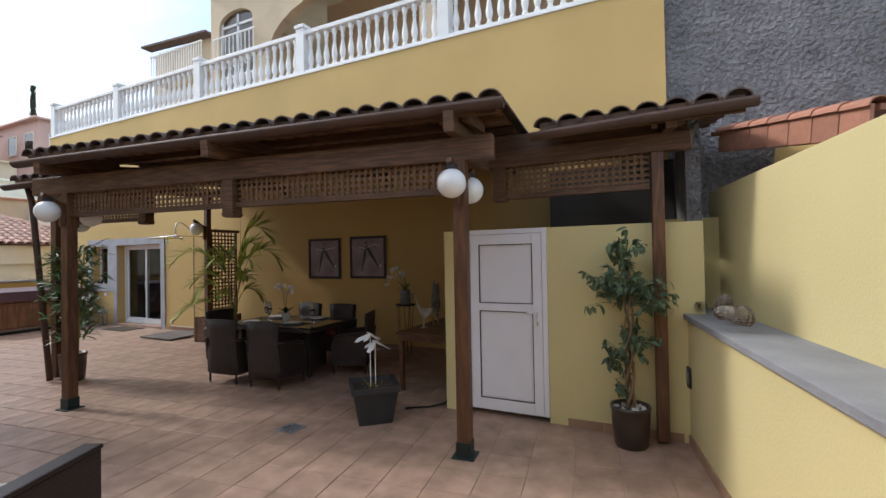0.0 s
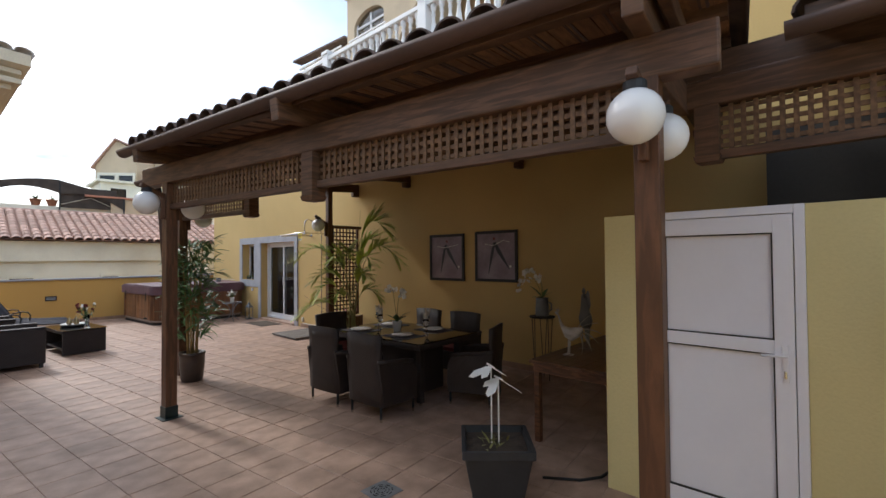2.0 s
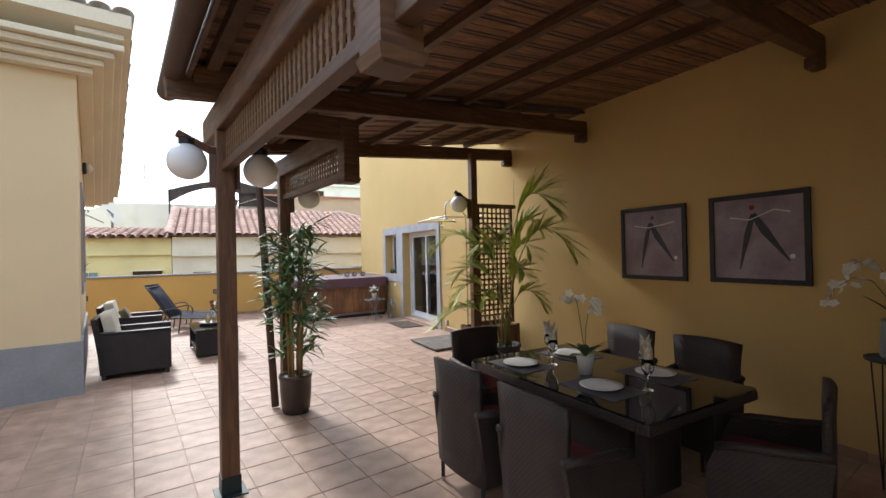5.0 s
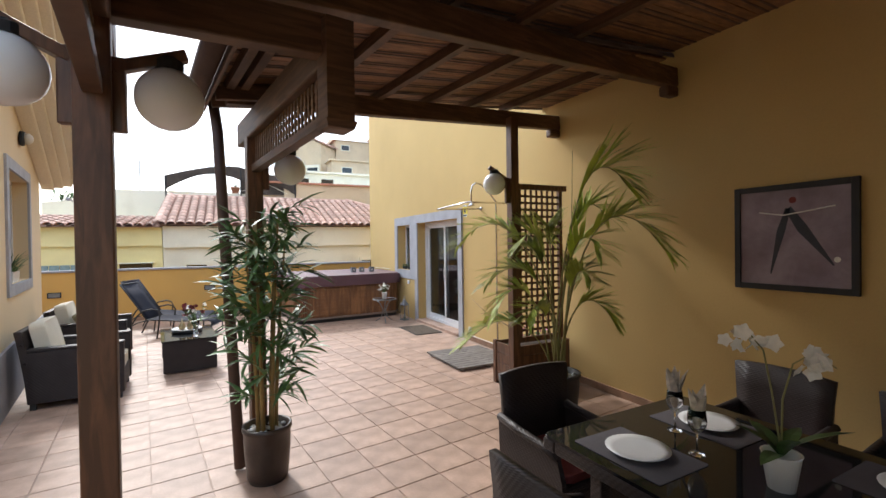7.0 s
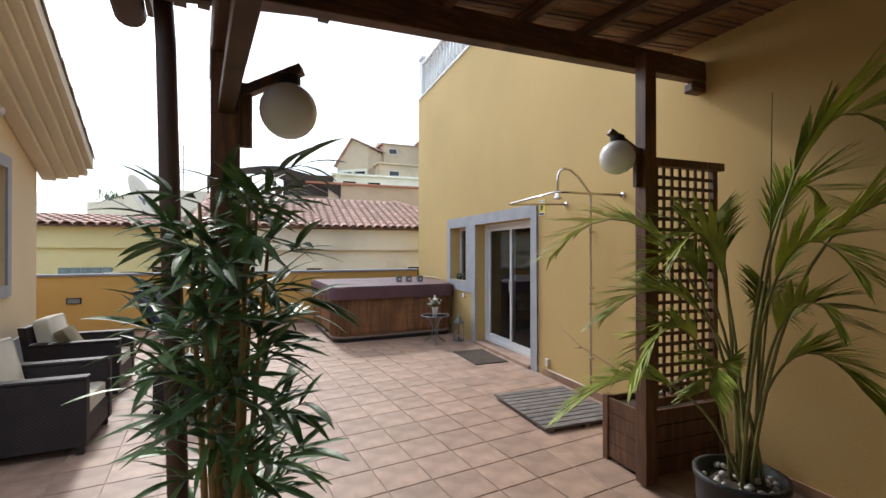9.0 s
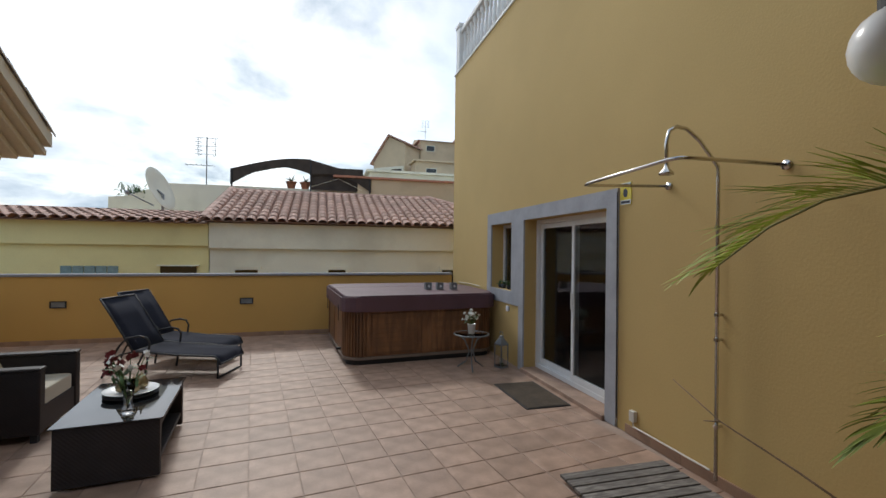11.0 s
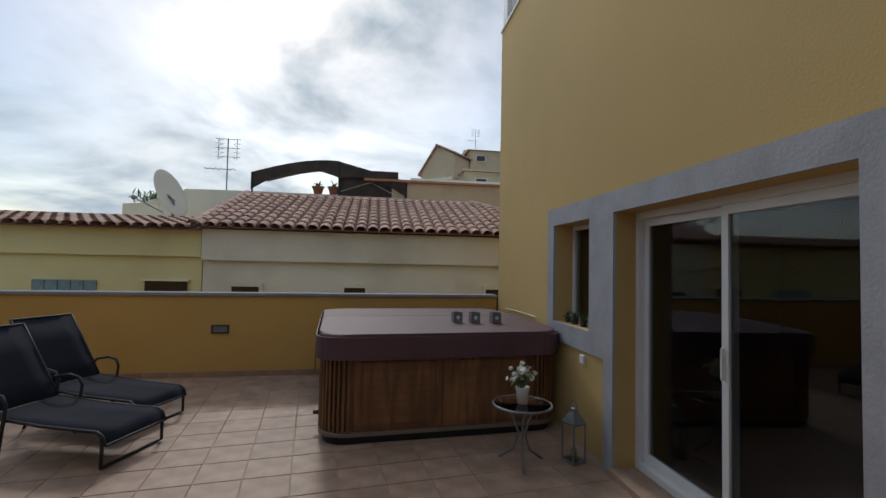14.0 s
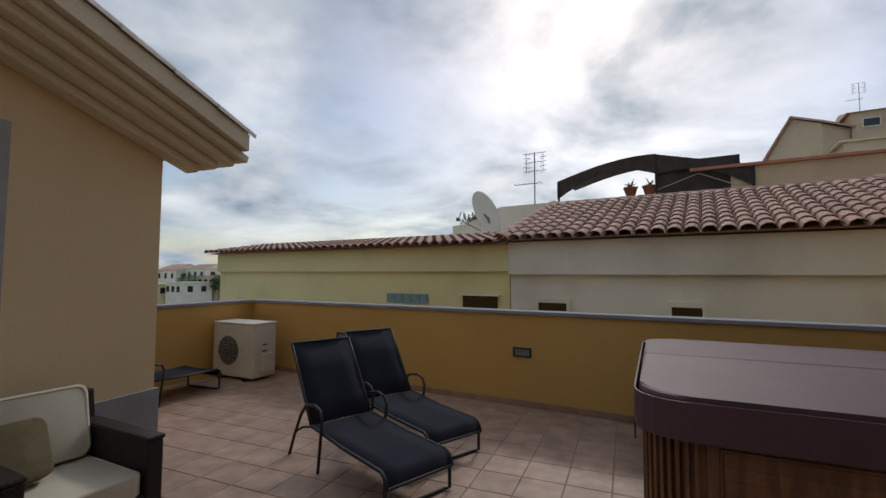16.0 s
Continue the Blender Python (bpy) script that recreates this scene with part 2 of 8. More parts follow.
M_LEAF = material("dark_green_leaf", (0.05, 0.115, 0.03), 0.45, var=0.35, big=7, fine=30, bump=0.08, rand=0.25, tint=(0.09, 0.17, 0.05))
M_FICUS = material("ficus_leaf", (0.05, 0.09, 0.045), 0.45, var=0.4, big=9, fine=30, bump=0.06, rand=0.25, tint=(0.1, 0.15, 0.085))
M_PALM = material("palm_leaf", (0.21, 0.29, 0.04), 0.5, var=0.35, big=4, fine=30, bump=0.06, rand=0.2, tint=(0.34, 0.4, 0.05))
M_STALK = material("palm_stalk", (0.2, 0.19, 0.06), 0.55, var=0.25, big=5, fine=30, bump=0.1)
M_CANE = material("bamboo_cane", (0.25, 0.16, 0.05), 0.5, var=0.25, big=6, fine=30, bump=0.1, rand=0.15)
M_BARK = material("ficus_bark", (0.2, 0.13, 0.075), 0.85, var=0.3, big=8, fine=40, bump=0.5)
M_POT = material("brown_glazed_pot", (0.05, 0.035, 0.028), 0.35, var=0.25, big=6, fine=40, bump=0.1)
M_POTGREY = material("anthracite_pot", (0.03, 0.033, 0.038), 0.55, var=0.15, big=6, fine=40, bump=0.1)
M_SOIL = material("potting_soil", (0.05, 0.035, 0.025), 0.95, var=0.4, big=15, fine=60, bump=0.8)
M_PEBBLE = material("pale_pebbles", (0.55, 0.53, 0.5), 0.7, var=0.2, big=8, fine=40, bump=0.1, rand=0.2)
M_GLOBE = material("opal_globe", (0.82, 0.82, 0.82), 0.25, var=0.02, big=3, fine=20, bump=0.0, fine_var=0.0)
M_PRINT = material("mauve_print", (0.25, 0.18, 0.22), 0.4, var=0.18, big=4, fine=30, bump=0.03, tint=(0.3, 0.24, 0.28))
M_INK = material("ink_blue_shape", (0.03, 0.032, 0.045), 0.5, var=0.2, big=9, fine=40, bump=0.02)
M_PETAL = material("white_petal", (0.78, 0.76, 0.7), 0.55, var=0.06, big=20, fine=60, bump=0.03)
M_REDPETAL = material("red_petal", (0.17, 0.02, 0.025), 0.6, var=0.3, big=20, fine=60, bump=0.05)
M_CERAMIC = material("white_ceramic", (0.75, 0.75, 0.73), 0.2, var=0.03, big=6, fine=40, bump=0.0, fine_var=0.01)
M_PLACEMAT = material("grey_placemat", (0.09, 0.08, 0.085), 0.8, var=0.12, big=6, fine=150, bump=0.2)
M_NAPKIN = material("patterned_napkin", (0.5, 0.44, 0.36), 0.85, var=0.35, big=30, fine=90, bump=0.1)
M_CONE = material("pale_pine_cone", (0.45, 0.4, 0.34), 0.85, var=0.35, big=25, fine=60, bump=0.3)
M_DECK = wood("grey_weathered_board", (0.22, 0.2, 0.18), (0.12, 0.105, 0.095), 0.8, (0.6, 4, 4))
M_MAT = material("brown_coir_mat", (0.07, 0.05, 0.032), 0.95, var=0.25, big=6, fine=150, bump=0.6)
M_ZINC = material("zinc_grey", (0.22, 0.23, 0.24), 0.5, metal=0.4, var=0.15, big=7, fine=50, bump=0.06)
M_TABLEWOOD = wood("brown_table_wood", (0.14, 0.06, 0.028), (0.07, 0.03, 0.015), 0.35, (3, 0.5, 3))
M_AC = material("ivory_metal", (0.6, 0.57, 0.49), 0.45, var=0.05, big=3, fine=30, bump=0.03)
M_NET = material("brown_shade_net", (0.06, 0.048, 0.04), 0.9, var=0.3, big=3, fine=50, bump=0.3)
M_GROUND = material("distant_ground", (0.2, 0.17, 0.13), 0.95, var=0.3, big=0.02, fine=0.4, bump=0.2)
# Near-black base: the shade of dim interiors is put into the colour.
M_DARKROOM = material("interior_shade_dark", (0.07, 0.065, 0.06), 0.9, var=0.1, big=1, fine=30)
M_YELLOWSIGN = material("yellow_enamel", (0.7, 0.55, 0.04), 0.4, var=0.05, big=8, fine=60, bump=0.0)
M_BLUEGLASS = material("glass_block", (0.2, 0.3, 0.33), 0.15, var=0.2, big=8, fine=30, bump=0.1)
M_BRASS = material("aged_brass", (0.35, 0.27, 0.15), 0.35, metal=0.8, var=0.2, big=20, fine=60, bump=0.1)
M_TEAL = material("pale_blue_paint", (0.45, 0.58, 0.62), 0.6, var=0.08, big=3, fine=40)
M_CYPRESS = material("cypress_green", (0.03, 0.05, 0.025), 0.8, var=0.4, big=2, fine=20, bump=0.6)
M_PINKPETAL = material("pink_petal", (0.55, 0.2, 0.35), 0.6, var=0.2, big=20, fine=60, bump=0.03)


def island_tile():
    """The floor tile with a difference from tile to tile inside one mesh."""
    m = M_TILE.copy()
    m.name = "terracotta_tile_joined"
    n, l = m.node_tree.nodes, m.node_tree.links
    geo = n.new("ShaderNodeNewGeometry")
    for node in list(n):
        if node.type == "OBJECT_INFO":
            for link in list(node.outputs["Random"].links):
                l.new(geo.outputs["Random Per Island"], link.to_socket)
    return m


M_TILEFAR = island_tile()

# ---- building helpers ----
def quad_box(bm, cx, cy, cz, sx, sy, sz, m=None):
    """A box about a centre with full sizes; m turns and moves it."""
    t = Matrix.Translation((cx, cy, cz)) @ Matrix.Diagonal((sx, sy, sz, 1))
    bmesh.ops.create_cube(bm, size=1.0, matrix=(m @ t) if m else t)


def span(bm, x0, x1, y0, y1, z0, z1, m=None):
    quad_box(bm, (x0 + x1) / 2, (y0 + y1) / 2, (z0 + z1) / 2, abs(x1 - x0), abs(y1 - y0), abs(z1 - z0), m)


def bar(bm, a, b, w, h):
    """A straight bar from a to b, w wide across and h deep upwards."""
    a, b = Vector(a), Vector(b)
    d = b - a
    x = d.normalized()
    up = Vector((0, 0, 1)) if abs(x.z) < 0.95 else Vector((0, 1, 0))
    y = up.cross(x).normalized()
    z = x.cross(y)
    m = Matrix((x, y, z)).transposed().to_4x4()
    m.translation = (a + b) / 2
    quad_box(bm, 0, 0, 0, d.length, w, h, m)


def tube(bm, pts, r, seg=8, r_end=None, caps=True):
    """A round rod along points, tapering to r_end."""
    pts = [Vector(p) for p in pts]
    rings = []
    last = None
    for i, p in enumerate(pts):
        d = (pts[min(i + 1, len(pts) - 1)] - pts[max(i - 1, 0)]).normalized()
        side = last if last is not None else (Vector((0, 0, 1)) if abs(d.z) < 0.9 else Vector((1, 0, 0)))
        u = (side - d * side.dot(d)).normalized()
        last = u
        v = d.cross(u)
        rr = r if r_end is None else r + (r_end - r) * i / (len(pts) - 1)
        rings.append([bm.verts.new(p + (u * math.cos(k * math.tau / seg) + v * math.sin(k * math.tau / seg)) * rr) for k in range(seg)])
    for a, b in zip(rings, rings[1:]):
        for k in range(seg):
            bm.faces.new((a[k], a[(k + 1) % seg], b[(k + 1) % seg], b[k]))
    if caps:
        bm.faces.new(rings[0][::-1])
        bm.faces.new(rings[-1])


def lathe(bm, profile, seg=20, at=(0, 0, 0)):
    """Turns a profile of (radius, height) about the upright through at."""
    rings = []
    for r, z in profile:
        rings.append([bm.verts.new((at[0] + max(r, 1e-4) * math.cos(k * math.tau / seg), at[1] + max(r, 1e-4) * math.sin(k * math.tau / seg), at[2] + z)) for k in range(seg)])
    for a, b in zip(rings, rings[1:]):
        for k in range(seg):
            bm.faces.new((a[k], a[(k + 1) % seg], b[(k + 1) % seg], b[k]))
    bm.faces.new(rings[0][::-1])
    bm.faces.new(rings[-1])


def ball(bm, c, r, squash=1.0, sub=2):
    bmesh.ops.create_icosphere(bm, subdivisions=sub, radius=1.0, matrix=Matrix.Translation(c) @ Matrix.Diagonal((r, r, r * squash, 1)))


def plate(bm, outline, z0, z1):
    """A flat slab with a free outline."""
    lo = [bm.verts.new((x, y, z0)) for x, y in outline]
    hi = [bm.verts.new((x, y, z1)) for x, y in outline]
    bm.faces.new(lo[::-1])
    bm.faces.new(hi)
    for i in range(len(lo)):
        j = (i + 1) % len(lo)
        bm.faces.new((lo[i], lo[j], hi[j], hi[i]))


def rounded(w, d, r, n=5):
    """The outline of a rectangle with round corners, about the origin."""
    out = []
    for cx, cy, a0 in ((w / 2 - r, d / 2 - r, 0), (-w / 2 + r, d / 2 - r, 90), (-w / 2 + r, -d / 2 + r, 180), (w / 2 - r, -d / 2 + r, 270)):
        for k in range(n + 1):
            a = radians(a0 + 90 * k / n)
            out.append((cx + r * math.cos(a), cy + r * math.sin(a)))
    return out


def blade(bm, m, length, width, droop=0.25, steps=4, fold=0.15):
    """A lance-shaped leaf along +x of m, folded at its midrib and drooping."""
    left, mid, right = [], [], []
    for i in range(steps + 1):
        t = i / steps
        w = width * 0.5 * (math.sin(math.pi * min(1, t * 0.92 + 0.08)) ** 0.8) if i < steps else 0.001
        x, z = length * t, -droop * length * t * t
        mid.append(bm.verts.new(m @ Vector((x, 0, z))))
        left.append(bm.verts.new(m @ Vector((x, w, z + fold * w))))
        right.append(bm.verts.new(m @ Vector((x, -w, z + fold * w))))
    for i in range(steps):
        bm.faces.new((mid[i], mid[i + 1], left[i + 1], left[i]))
        bm.faces.new((right[i], right[i + 1], mid[i + 1], mid[i]))


def finish(bm, bevel=0.0, smooth=False):
    if bevel:
        bmesh.ops.bevel(bm, geom=list(bm.edges), offset=bevel, segments=2, affect="EDGES", profile=0.5, clamp_overlap=True)
    if smooth:
        for f in bm.faces:
            f.smooth = True


def part(name, bm, material_, parent=None, label="", bevel=0.0, smooth=False, at=None):
    """One bmesh as one mesh object under a thing or a part."""
    finish(bm, bevel, smooth)
    bmesh.ops.recalc_face_normals(bm, faces=list(bm.faces))
    me = bpy.data.meshes.new(name)
    bm.to_mesh(me)
    bm.free()
    me.materials.append(material_)
    ob = new(name, me)
    ob.parent = parent
    if at is not None:
        ob.matrix_basis = at
    if label:
        ob["label"] = label
    return ob


def thing(name, label, category, at=None, group="", kind=""):
    """The Empty at a thing's base, under which its parts hang."""
    ob = new(name)
    ob.empty_display_size = 0.1
    ob.matrix_basis = at if at is not None else Matrix()
    return tagged(ob, label, category, group, kind)


def again(ob, name, parent, at):
    """One more piece on the same mesh."""
    o = new(name, ob.data)
    o.parent = parent
    o.matrix_basis = at
    return o


def B():
    return bmesh.new()


SKEW = radians(7.8)

# ---- setting ----
def structure(name, bm, mat_, label, category, bevel=0.0, at=None, smooth=False):
    return tagged(part(name, bm, mat_, None, "", bevel, smooth, at), label, category, "", "structure")


def lay(x0, y0, x1, y1):
    """A frame on the ground: origin at the first point, x towards the second. Returns it and the length."""
    d = Vector((x1 - x0, y1 - y0, 0))
    return pose(x0, y0, 0, 0, 0, math.degrees(math.atan2(d.y, d.x))), d.length


# main house wall with openings for the sliding door and the window
bm = B()
span(bm, 0, 0.3, -2.42, 9.14, -0.2, 5.58)
span(bm, 0, 0.3, 9.14, 11.05, 2.16, 5.58)
span(bm, 0, 0.3, 11.05, 11.47, -0.2, 5.58)
span(bm, 0, 0.3, 11.47, 12.30, -0.2, 1.10)
span(bm, 0, 0.3, 11.47, 12.30, 2.15, 5.58)
span(bm, 0, 0.3, 12.30, 14.60, -0.2, 5.58)
bmesh.ops.remove_doubles(bm, verts=list(bm.verts), dist=0.001)
wall_main = structure("wall_main", bm, M_MAIN, "tall ochre-yellow rendered house wall beside the terrace", "wall")
bm = B()
span(bm, 0.3, 7.0, 14.3, 14.6, -6, 5.58)
span(bm, 0.3, 7.0, -2.42, -2.12, -6, 5.58)
structure("wall_return", bm, M_MAIN, "ochre-yellow rendered end walls of the house", "wall")
bm = B()
span(bm, 0.3, 7.0, -2.1, 14.28, 5.3, 5.56)
structure("upper_terrace_floor", bm, M_TILE, "upper terrace slab above the house wall", "floor")
# room behind the sliding door; near-black walls stand in for its shade
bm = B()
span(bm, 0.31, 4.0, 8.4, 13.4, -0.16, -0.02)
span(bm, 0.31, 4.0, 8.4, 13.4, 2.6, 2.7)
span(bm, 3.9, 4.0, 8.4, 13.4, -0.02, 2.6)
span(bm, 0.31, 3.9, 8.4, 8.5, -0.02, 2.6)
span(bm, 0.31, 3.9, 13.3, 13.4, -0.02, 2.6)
structure("room_shell", bm, M_DARKROOM, "room behind the sliding door, coloured near-black to look unlit", "room")

# grey surround of door and window
bm = B()
X0, X1 = -0.025, 0.0
span(bm, X0, X1, 8.97, 9.14, 0, 2.34)
span(bm, X0, X1, 9.14, 11.05, 2.16, 2.34)
span(bm, X0, X1, 11.05, 11.2, 0, 0.9)
span(bm, X0, X1, 11.05, 11.47, 0.9, 2.34)
span(bm, X0, X1, 11.47, 12.30, 2.15, 2.34)
span(bm, X0, X1, 12.30, 12.47, 0.9, 2.34)
span(bm, X0, X1, 11.47, 12.30, 0.9, 1.1)
bmesh.ops.remove_doubles(bm, verts=list(bm.verts), dist=0.001)
structure("trim_surround", bm, M_GREYTRIM, "grey stone surround of the sliding door and window", "trim")
bm = B()
span(bm, -0.06, 0.3, 9.14, 11.05, -0.1, 0.05)
structure("door_sill", bm, M_TILE, "terracotta tiled door sill", "sill", 0.006)


def sliding_door():
    d = thing("door_1", "white aluminium sliding glass door with two dark panes", "sliding door", pose(0.22, 9.14, 0.05), kind="structure")
    w, h = 1.91, 2.11
    bm = B()
    span(bm, -0.04, 0.06, 0, 0.05, 0, h)
    span(bm, -0.04, 0.06, w - 0.05, w, 0, h)
    span(bm, -0.04, 0.06, 0.05, w - 0.05, h - 0.06, h)
    span(bm, -0.04, 0.06, 0.05, w - 0.05, 0, 0.06)
    part("door_frame", bm, M_ALU, d, "white aluminium frame", 0.004)
    for k, (y0, y1, x) in enumerate(((0.05, 0.98, -0.015), (0.93, w - 0.05, 0.03))):
        bm = B()
        span(bm, x - 0.02, x + 0.02, y0, y0 + 0.055, 0.06, h - 0.06)
        span(bm, x - 0.02, x + 0.02, y1 - 0.055, y1, 0.06, h - 0.06)
        span(bm, x - 0.02, x + 0.02, y0 + 0.055, y1 - 0.055, 0.06, 0.14)
        span(bm, x - 0.02, x + 0.02, y0 + 0.055, y1 - 0.055, h - 0.12, h - 0.06)
        leaf = part("sash", bm, M_ALU, d, "white aluminium sash", 0.003)
        bm = B()
        span(bm, x - 0.003, x + 0.003, y0 + 0.05, y1 - 0.05, 0.13, h - 0.11)
        part("pane", bm, M_GLASSDARK, leaf, "dark tinted glass pane")
    bm = B()
    span(bm, -0.06, -0.035, 0.95, 0.965, 0.95, 1.15)
    part("door_handle", bm, M_ALU, d, "", 0.004)
    return d


sliding_door()


def window_unit(name, at, w, h, label):
    d = thing(name, label, "window", at, kind="structure")
    bm = B()
    for y0, y1, z0, z1 in ((0, 0.05, 0, h), (w - 0.05, w, 0, h), (0.05, w - 0.05, 0, 0.05), (0.05, w - 0.05, h - 0.05, h), (w / 2 - 0.03, w / 2 + 0.03, 0.05, h - 0.05)):
        span(bm, -0.03, 0.03, y0, y1, z0, z1)
    part("window_frame", bm, M_ALU, d, "white aluminium frame", 0.003)
    for y0 in (0.05, w / 2 + 0.03):
        bm = B()
        span(bm, -0.004, 0.004, y0, y0 + w / 2 - 0.08, 0.05, h - 0.05)
        part("pane", bm, M_GLASSDARK, d, "dark tinted glass pane")
    return d


window_unit("window_1", pose(0.23, 11.47, 1.1), 0.83, 1.05, "small recessed window with white frame and dark panes")

# low wall with the white door (store cupboard), and its side
bm = B()
span(bm, -2.54, -2.42, -0.34, -0.07, 0, 1.99)
span(bm, -2.54, -2.42, -2.62, -1.23, 0, 1.99)
structure("wall_store_front", bm, M_PALE, "pale yellow low wall holding the white door", "wall", 0.004)
bm = B()
span(bm, -2.42, 0, -0.19, -0.07, 0, 1.99)
structure("wall_store_side", bm, M_PALE, "pale yellow side wall of the store", "wall")
# Near-black floor and added tall panel: shade behind the lattice as colour.
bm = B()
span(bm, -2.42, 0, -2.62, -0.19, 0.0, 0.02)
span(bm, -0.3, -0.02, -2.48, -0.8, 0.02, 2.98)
structure("store_interior", bm, M_DARKROOM, "inside of the store with an added near-black panel for the shade at the back", "room")


def white_door():
    d = thing("door_2", "white panelled plastic door with lever handle, closed", "door", pose(-2.49, -1.23, 0.06), kind="structure")
    w, h = 0.89, 1.93
    bm = B()
    for y0, y1, z0, z1 in ((0, 0.05, 0, h), (w - 0.05, w, 0, h), (0.05, w - 0.05, h - 0.05, h)):
        span(bm, -0.07, 0.02, y0, y1, z0, z1)
    part("door_frame", bm, M_PVC, d, "", 0.004)
    bm = B()
    for y0, y1, z0, z1 in ((0.055, 0.15, 0.0, h - 0.055), (w - 0.15, w - 0.055, 0, h - 0.055), (0.15, w - 0.15, 0, 0.12), (0.15, w - 0.15, 1.06, 1.14), (0.15, w - 0.15, h - 0.16, h - 0.055)):
        span(bm, -0.065, 0.0, y0, y1, z0, z1)
    leaf = part("door_leaf", bm, M_PVC, d, "", 0.003)
    for z0, z1 in ((0.12, 1.06), (1.14, h - 0.16)):
        bm = B()
        span(bm, -0.045, -0.01, 0.158, w - 0.158, z0 + 0.008, z1 - 0.008)
        part("panel", bm, M_PVC, leaf)
        bm = B()
        for a in ((0.150, 0.158, z0, z1), (w - 0.158, w - 0.150, z0, z1), (0.158, w - 0.158, z0, z0 + 0.008), (0.158, w - 0.158, z1 - 0.008, z1)):
            span(bm, -0.062, -0.02, *a)
        part("gasket", bm, M_BLACK, leaf, "black rubber seal")
    bm = B()
    span(bm, -0.078, -0.065, 0.085, 0.115, 0.9, 1.12)
    hp = part("handle_plate", bm, M_PVC, leaf, "", 0.003)
    bm = B()
    tube(bm, [(-0.07, 0.1, 1.06), (-0.11, 0.1, 1.06), (-0.115, 0.12, 1.06), (-0.115, 0.21, 1.055)], 0.009)
    part("door_handle", bm, M_PVC, hp, "white lever handle", smooth=True)
    bm = B()
    lathe(bm, [(0.008, -0.02), (0.008, 0.02)], 8, (-0.082, 0.1, 0.95))
    part("lock", bm, M_CHROME, hp)
    for z in (0.35, 1.65):
        bm = B()
        lathe(bm, [(0.009, -0.05), (0.009, 0.05)], 8, (-0.078, w - 0.05, z))
        part("hinge", bm, M_ALU, d)


white_door()

# right-hand boundary: lower wall, stone shelf, taller set-back wall, tiled coping beyond
mR, _ = lay(-2.24, -2.43, -8.24, -3.42)  # x runs back along the wall, +y is towards the neighbour
bm = B()
span(bm, -0.4, 8.0, 0.0, 0.42, -0.2, 1.11)
structure("wall_boundary_low", bm, M_PALE, "pale yellow rendered boundary wall", "wall", 0.005, mR)
bm = B()
span(bm, -0.4, 8.0, -0.035, 0.40, 1.11, 1.16)
structure("trim_shelf", bm, M_SHELF, "grey stone shelf along the boundary wall", "shelf", 0.006, mR)
bm = B()
span(bm, -0.5, 8.0, 0.40, 0.62, 1.0, 2.33)
structure("wall_boundary_high", bm, M_PALE, "pale yellow taller boundary wall behind the shelf", "wall", 0.006, mR)
bm = B()
span(bm, 0.06, 0.29, -22, -2.3, -3, 13)
wg = structure("wall_grey", bm, M_GREYWALL, "tall rough grey plastered wall of the neighbouring house", "wall")
bm = B()
span(bm, -2.0, -1.9, -2.85, -2.3, 0, 2.05)
structure("wall_store_return", bm, M_PALE, "pale yellow wall end beside the store", "wall")
# Added wall: blocks southern sky light so the space above the store darkens.
bm = B()
span(bm, -2.4, -0.01, -2.62, -2.5, 1.9, 3.02)
structure("wall_store_back", bm, M_GREYWALL, "added grey wall blocking light through the gap above the store", "wall")
# parapets
mP, lP = lay(0, 14.70, -9.35, 14.32)
bm = B()
span(bm, 0, lP + 0.2, -0.2, 0.0, -6, 1.175)
structure("wall_parapet", bm, M_PARAPET, "orange-ochre terrace parapet", "wall", 0, mP)
bm = B()
span(bm, -0.0, lP + 0.22, -0.23, 0.03, 1.175, 1.22)
structure("trim_coping", bm, M_PLINTH, "thin grey coping on the parapet", "trim", 0.006, mP)
mQ, lQ = lay(-9.35, 14.32, -8.95, 10.6)
bm = B()
span(bm, 0, lQ, -0.2, 0.0, -6, 1.175)
structure("wall_parapet_side", bm, M_PARAPET, "orange-ochre side parapet", "wall", 0, mQ)
bm = B()
span(bm, 0.03, lQ, -0.23, 0.03, 1.175, 1.22)
structure("trim_coping_side", bm, M_PLINTH, "thin grey coping on the side parapet", "trim", 0.006, mQ)
# Unseen wall, made tall to keep western sky light from under the pergola.
bm = B()
span(bm, -9.0, -8.75, -4.4, 6.4, -6, 4.6)
structure("wall_back", bm, M_CREAM, "unseen cream wall added to close the terrace and block western sky light", "wall")


def skirting(name, m, x0, x1, y, proud, h=0.08, step=0.34):
    """A row of terracotta skirting pieces along x of m."""
    root = thing(name, "terracotta skirting tiles along the wall foot", "skirting", m, kind="structure")
    bm = B()
    span(bm, 0.002, step - 0.002, 0, proud, 0, h)
    first = part("skirting_tile", bm, M_SKIRT, root, at=pose(x0, y, 0))
    n = int((x1 - x0) / step)
    for k in range(1, n):
        again(first, "skirting_tile", root, pose(x0 + k * step, y, 0))


skirting("baseboard_parapet", mP, 0.1, lP, 0.0, 0.018)
skirting("baseboard_main", pose(0, -0.0, 0, 0, 0, 90), 0.0, 8.95, 0.0, 0.016)
skirting("baseboard_main_far", pose(0, 12.5, 0, 0, 0, 90), 0.0, 2.0, 0.0, 0.016)
skirting("baseboard_store", pose(-2.54, -2.43, 0, 0, 0, 90), 0.0, 1.19, 0.0, 0.016)
skirting("baseboard_boundary", mR @ pose(0, 0, 0, 0, 0, 0), 0.0, 7.8, -0.016, 0.016)


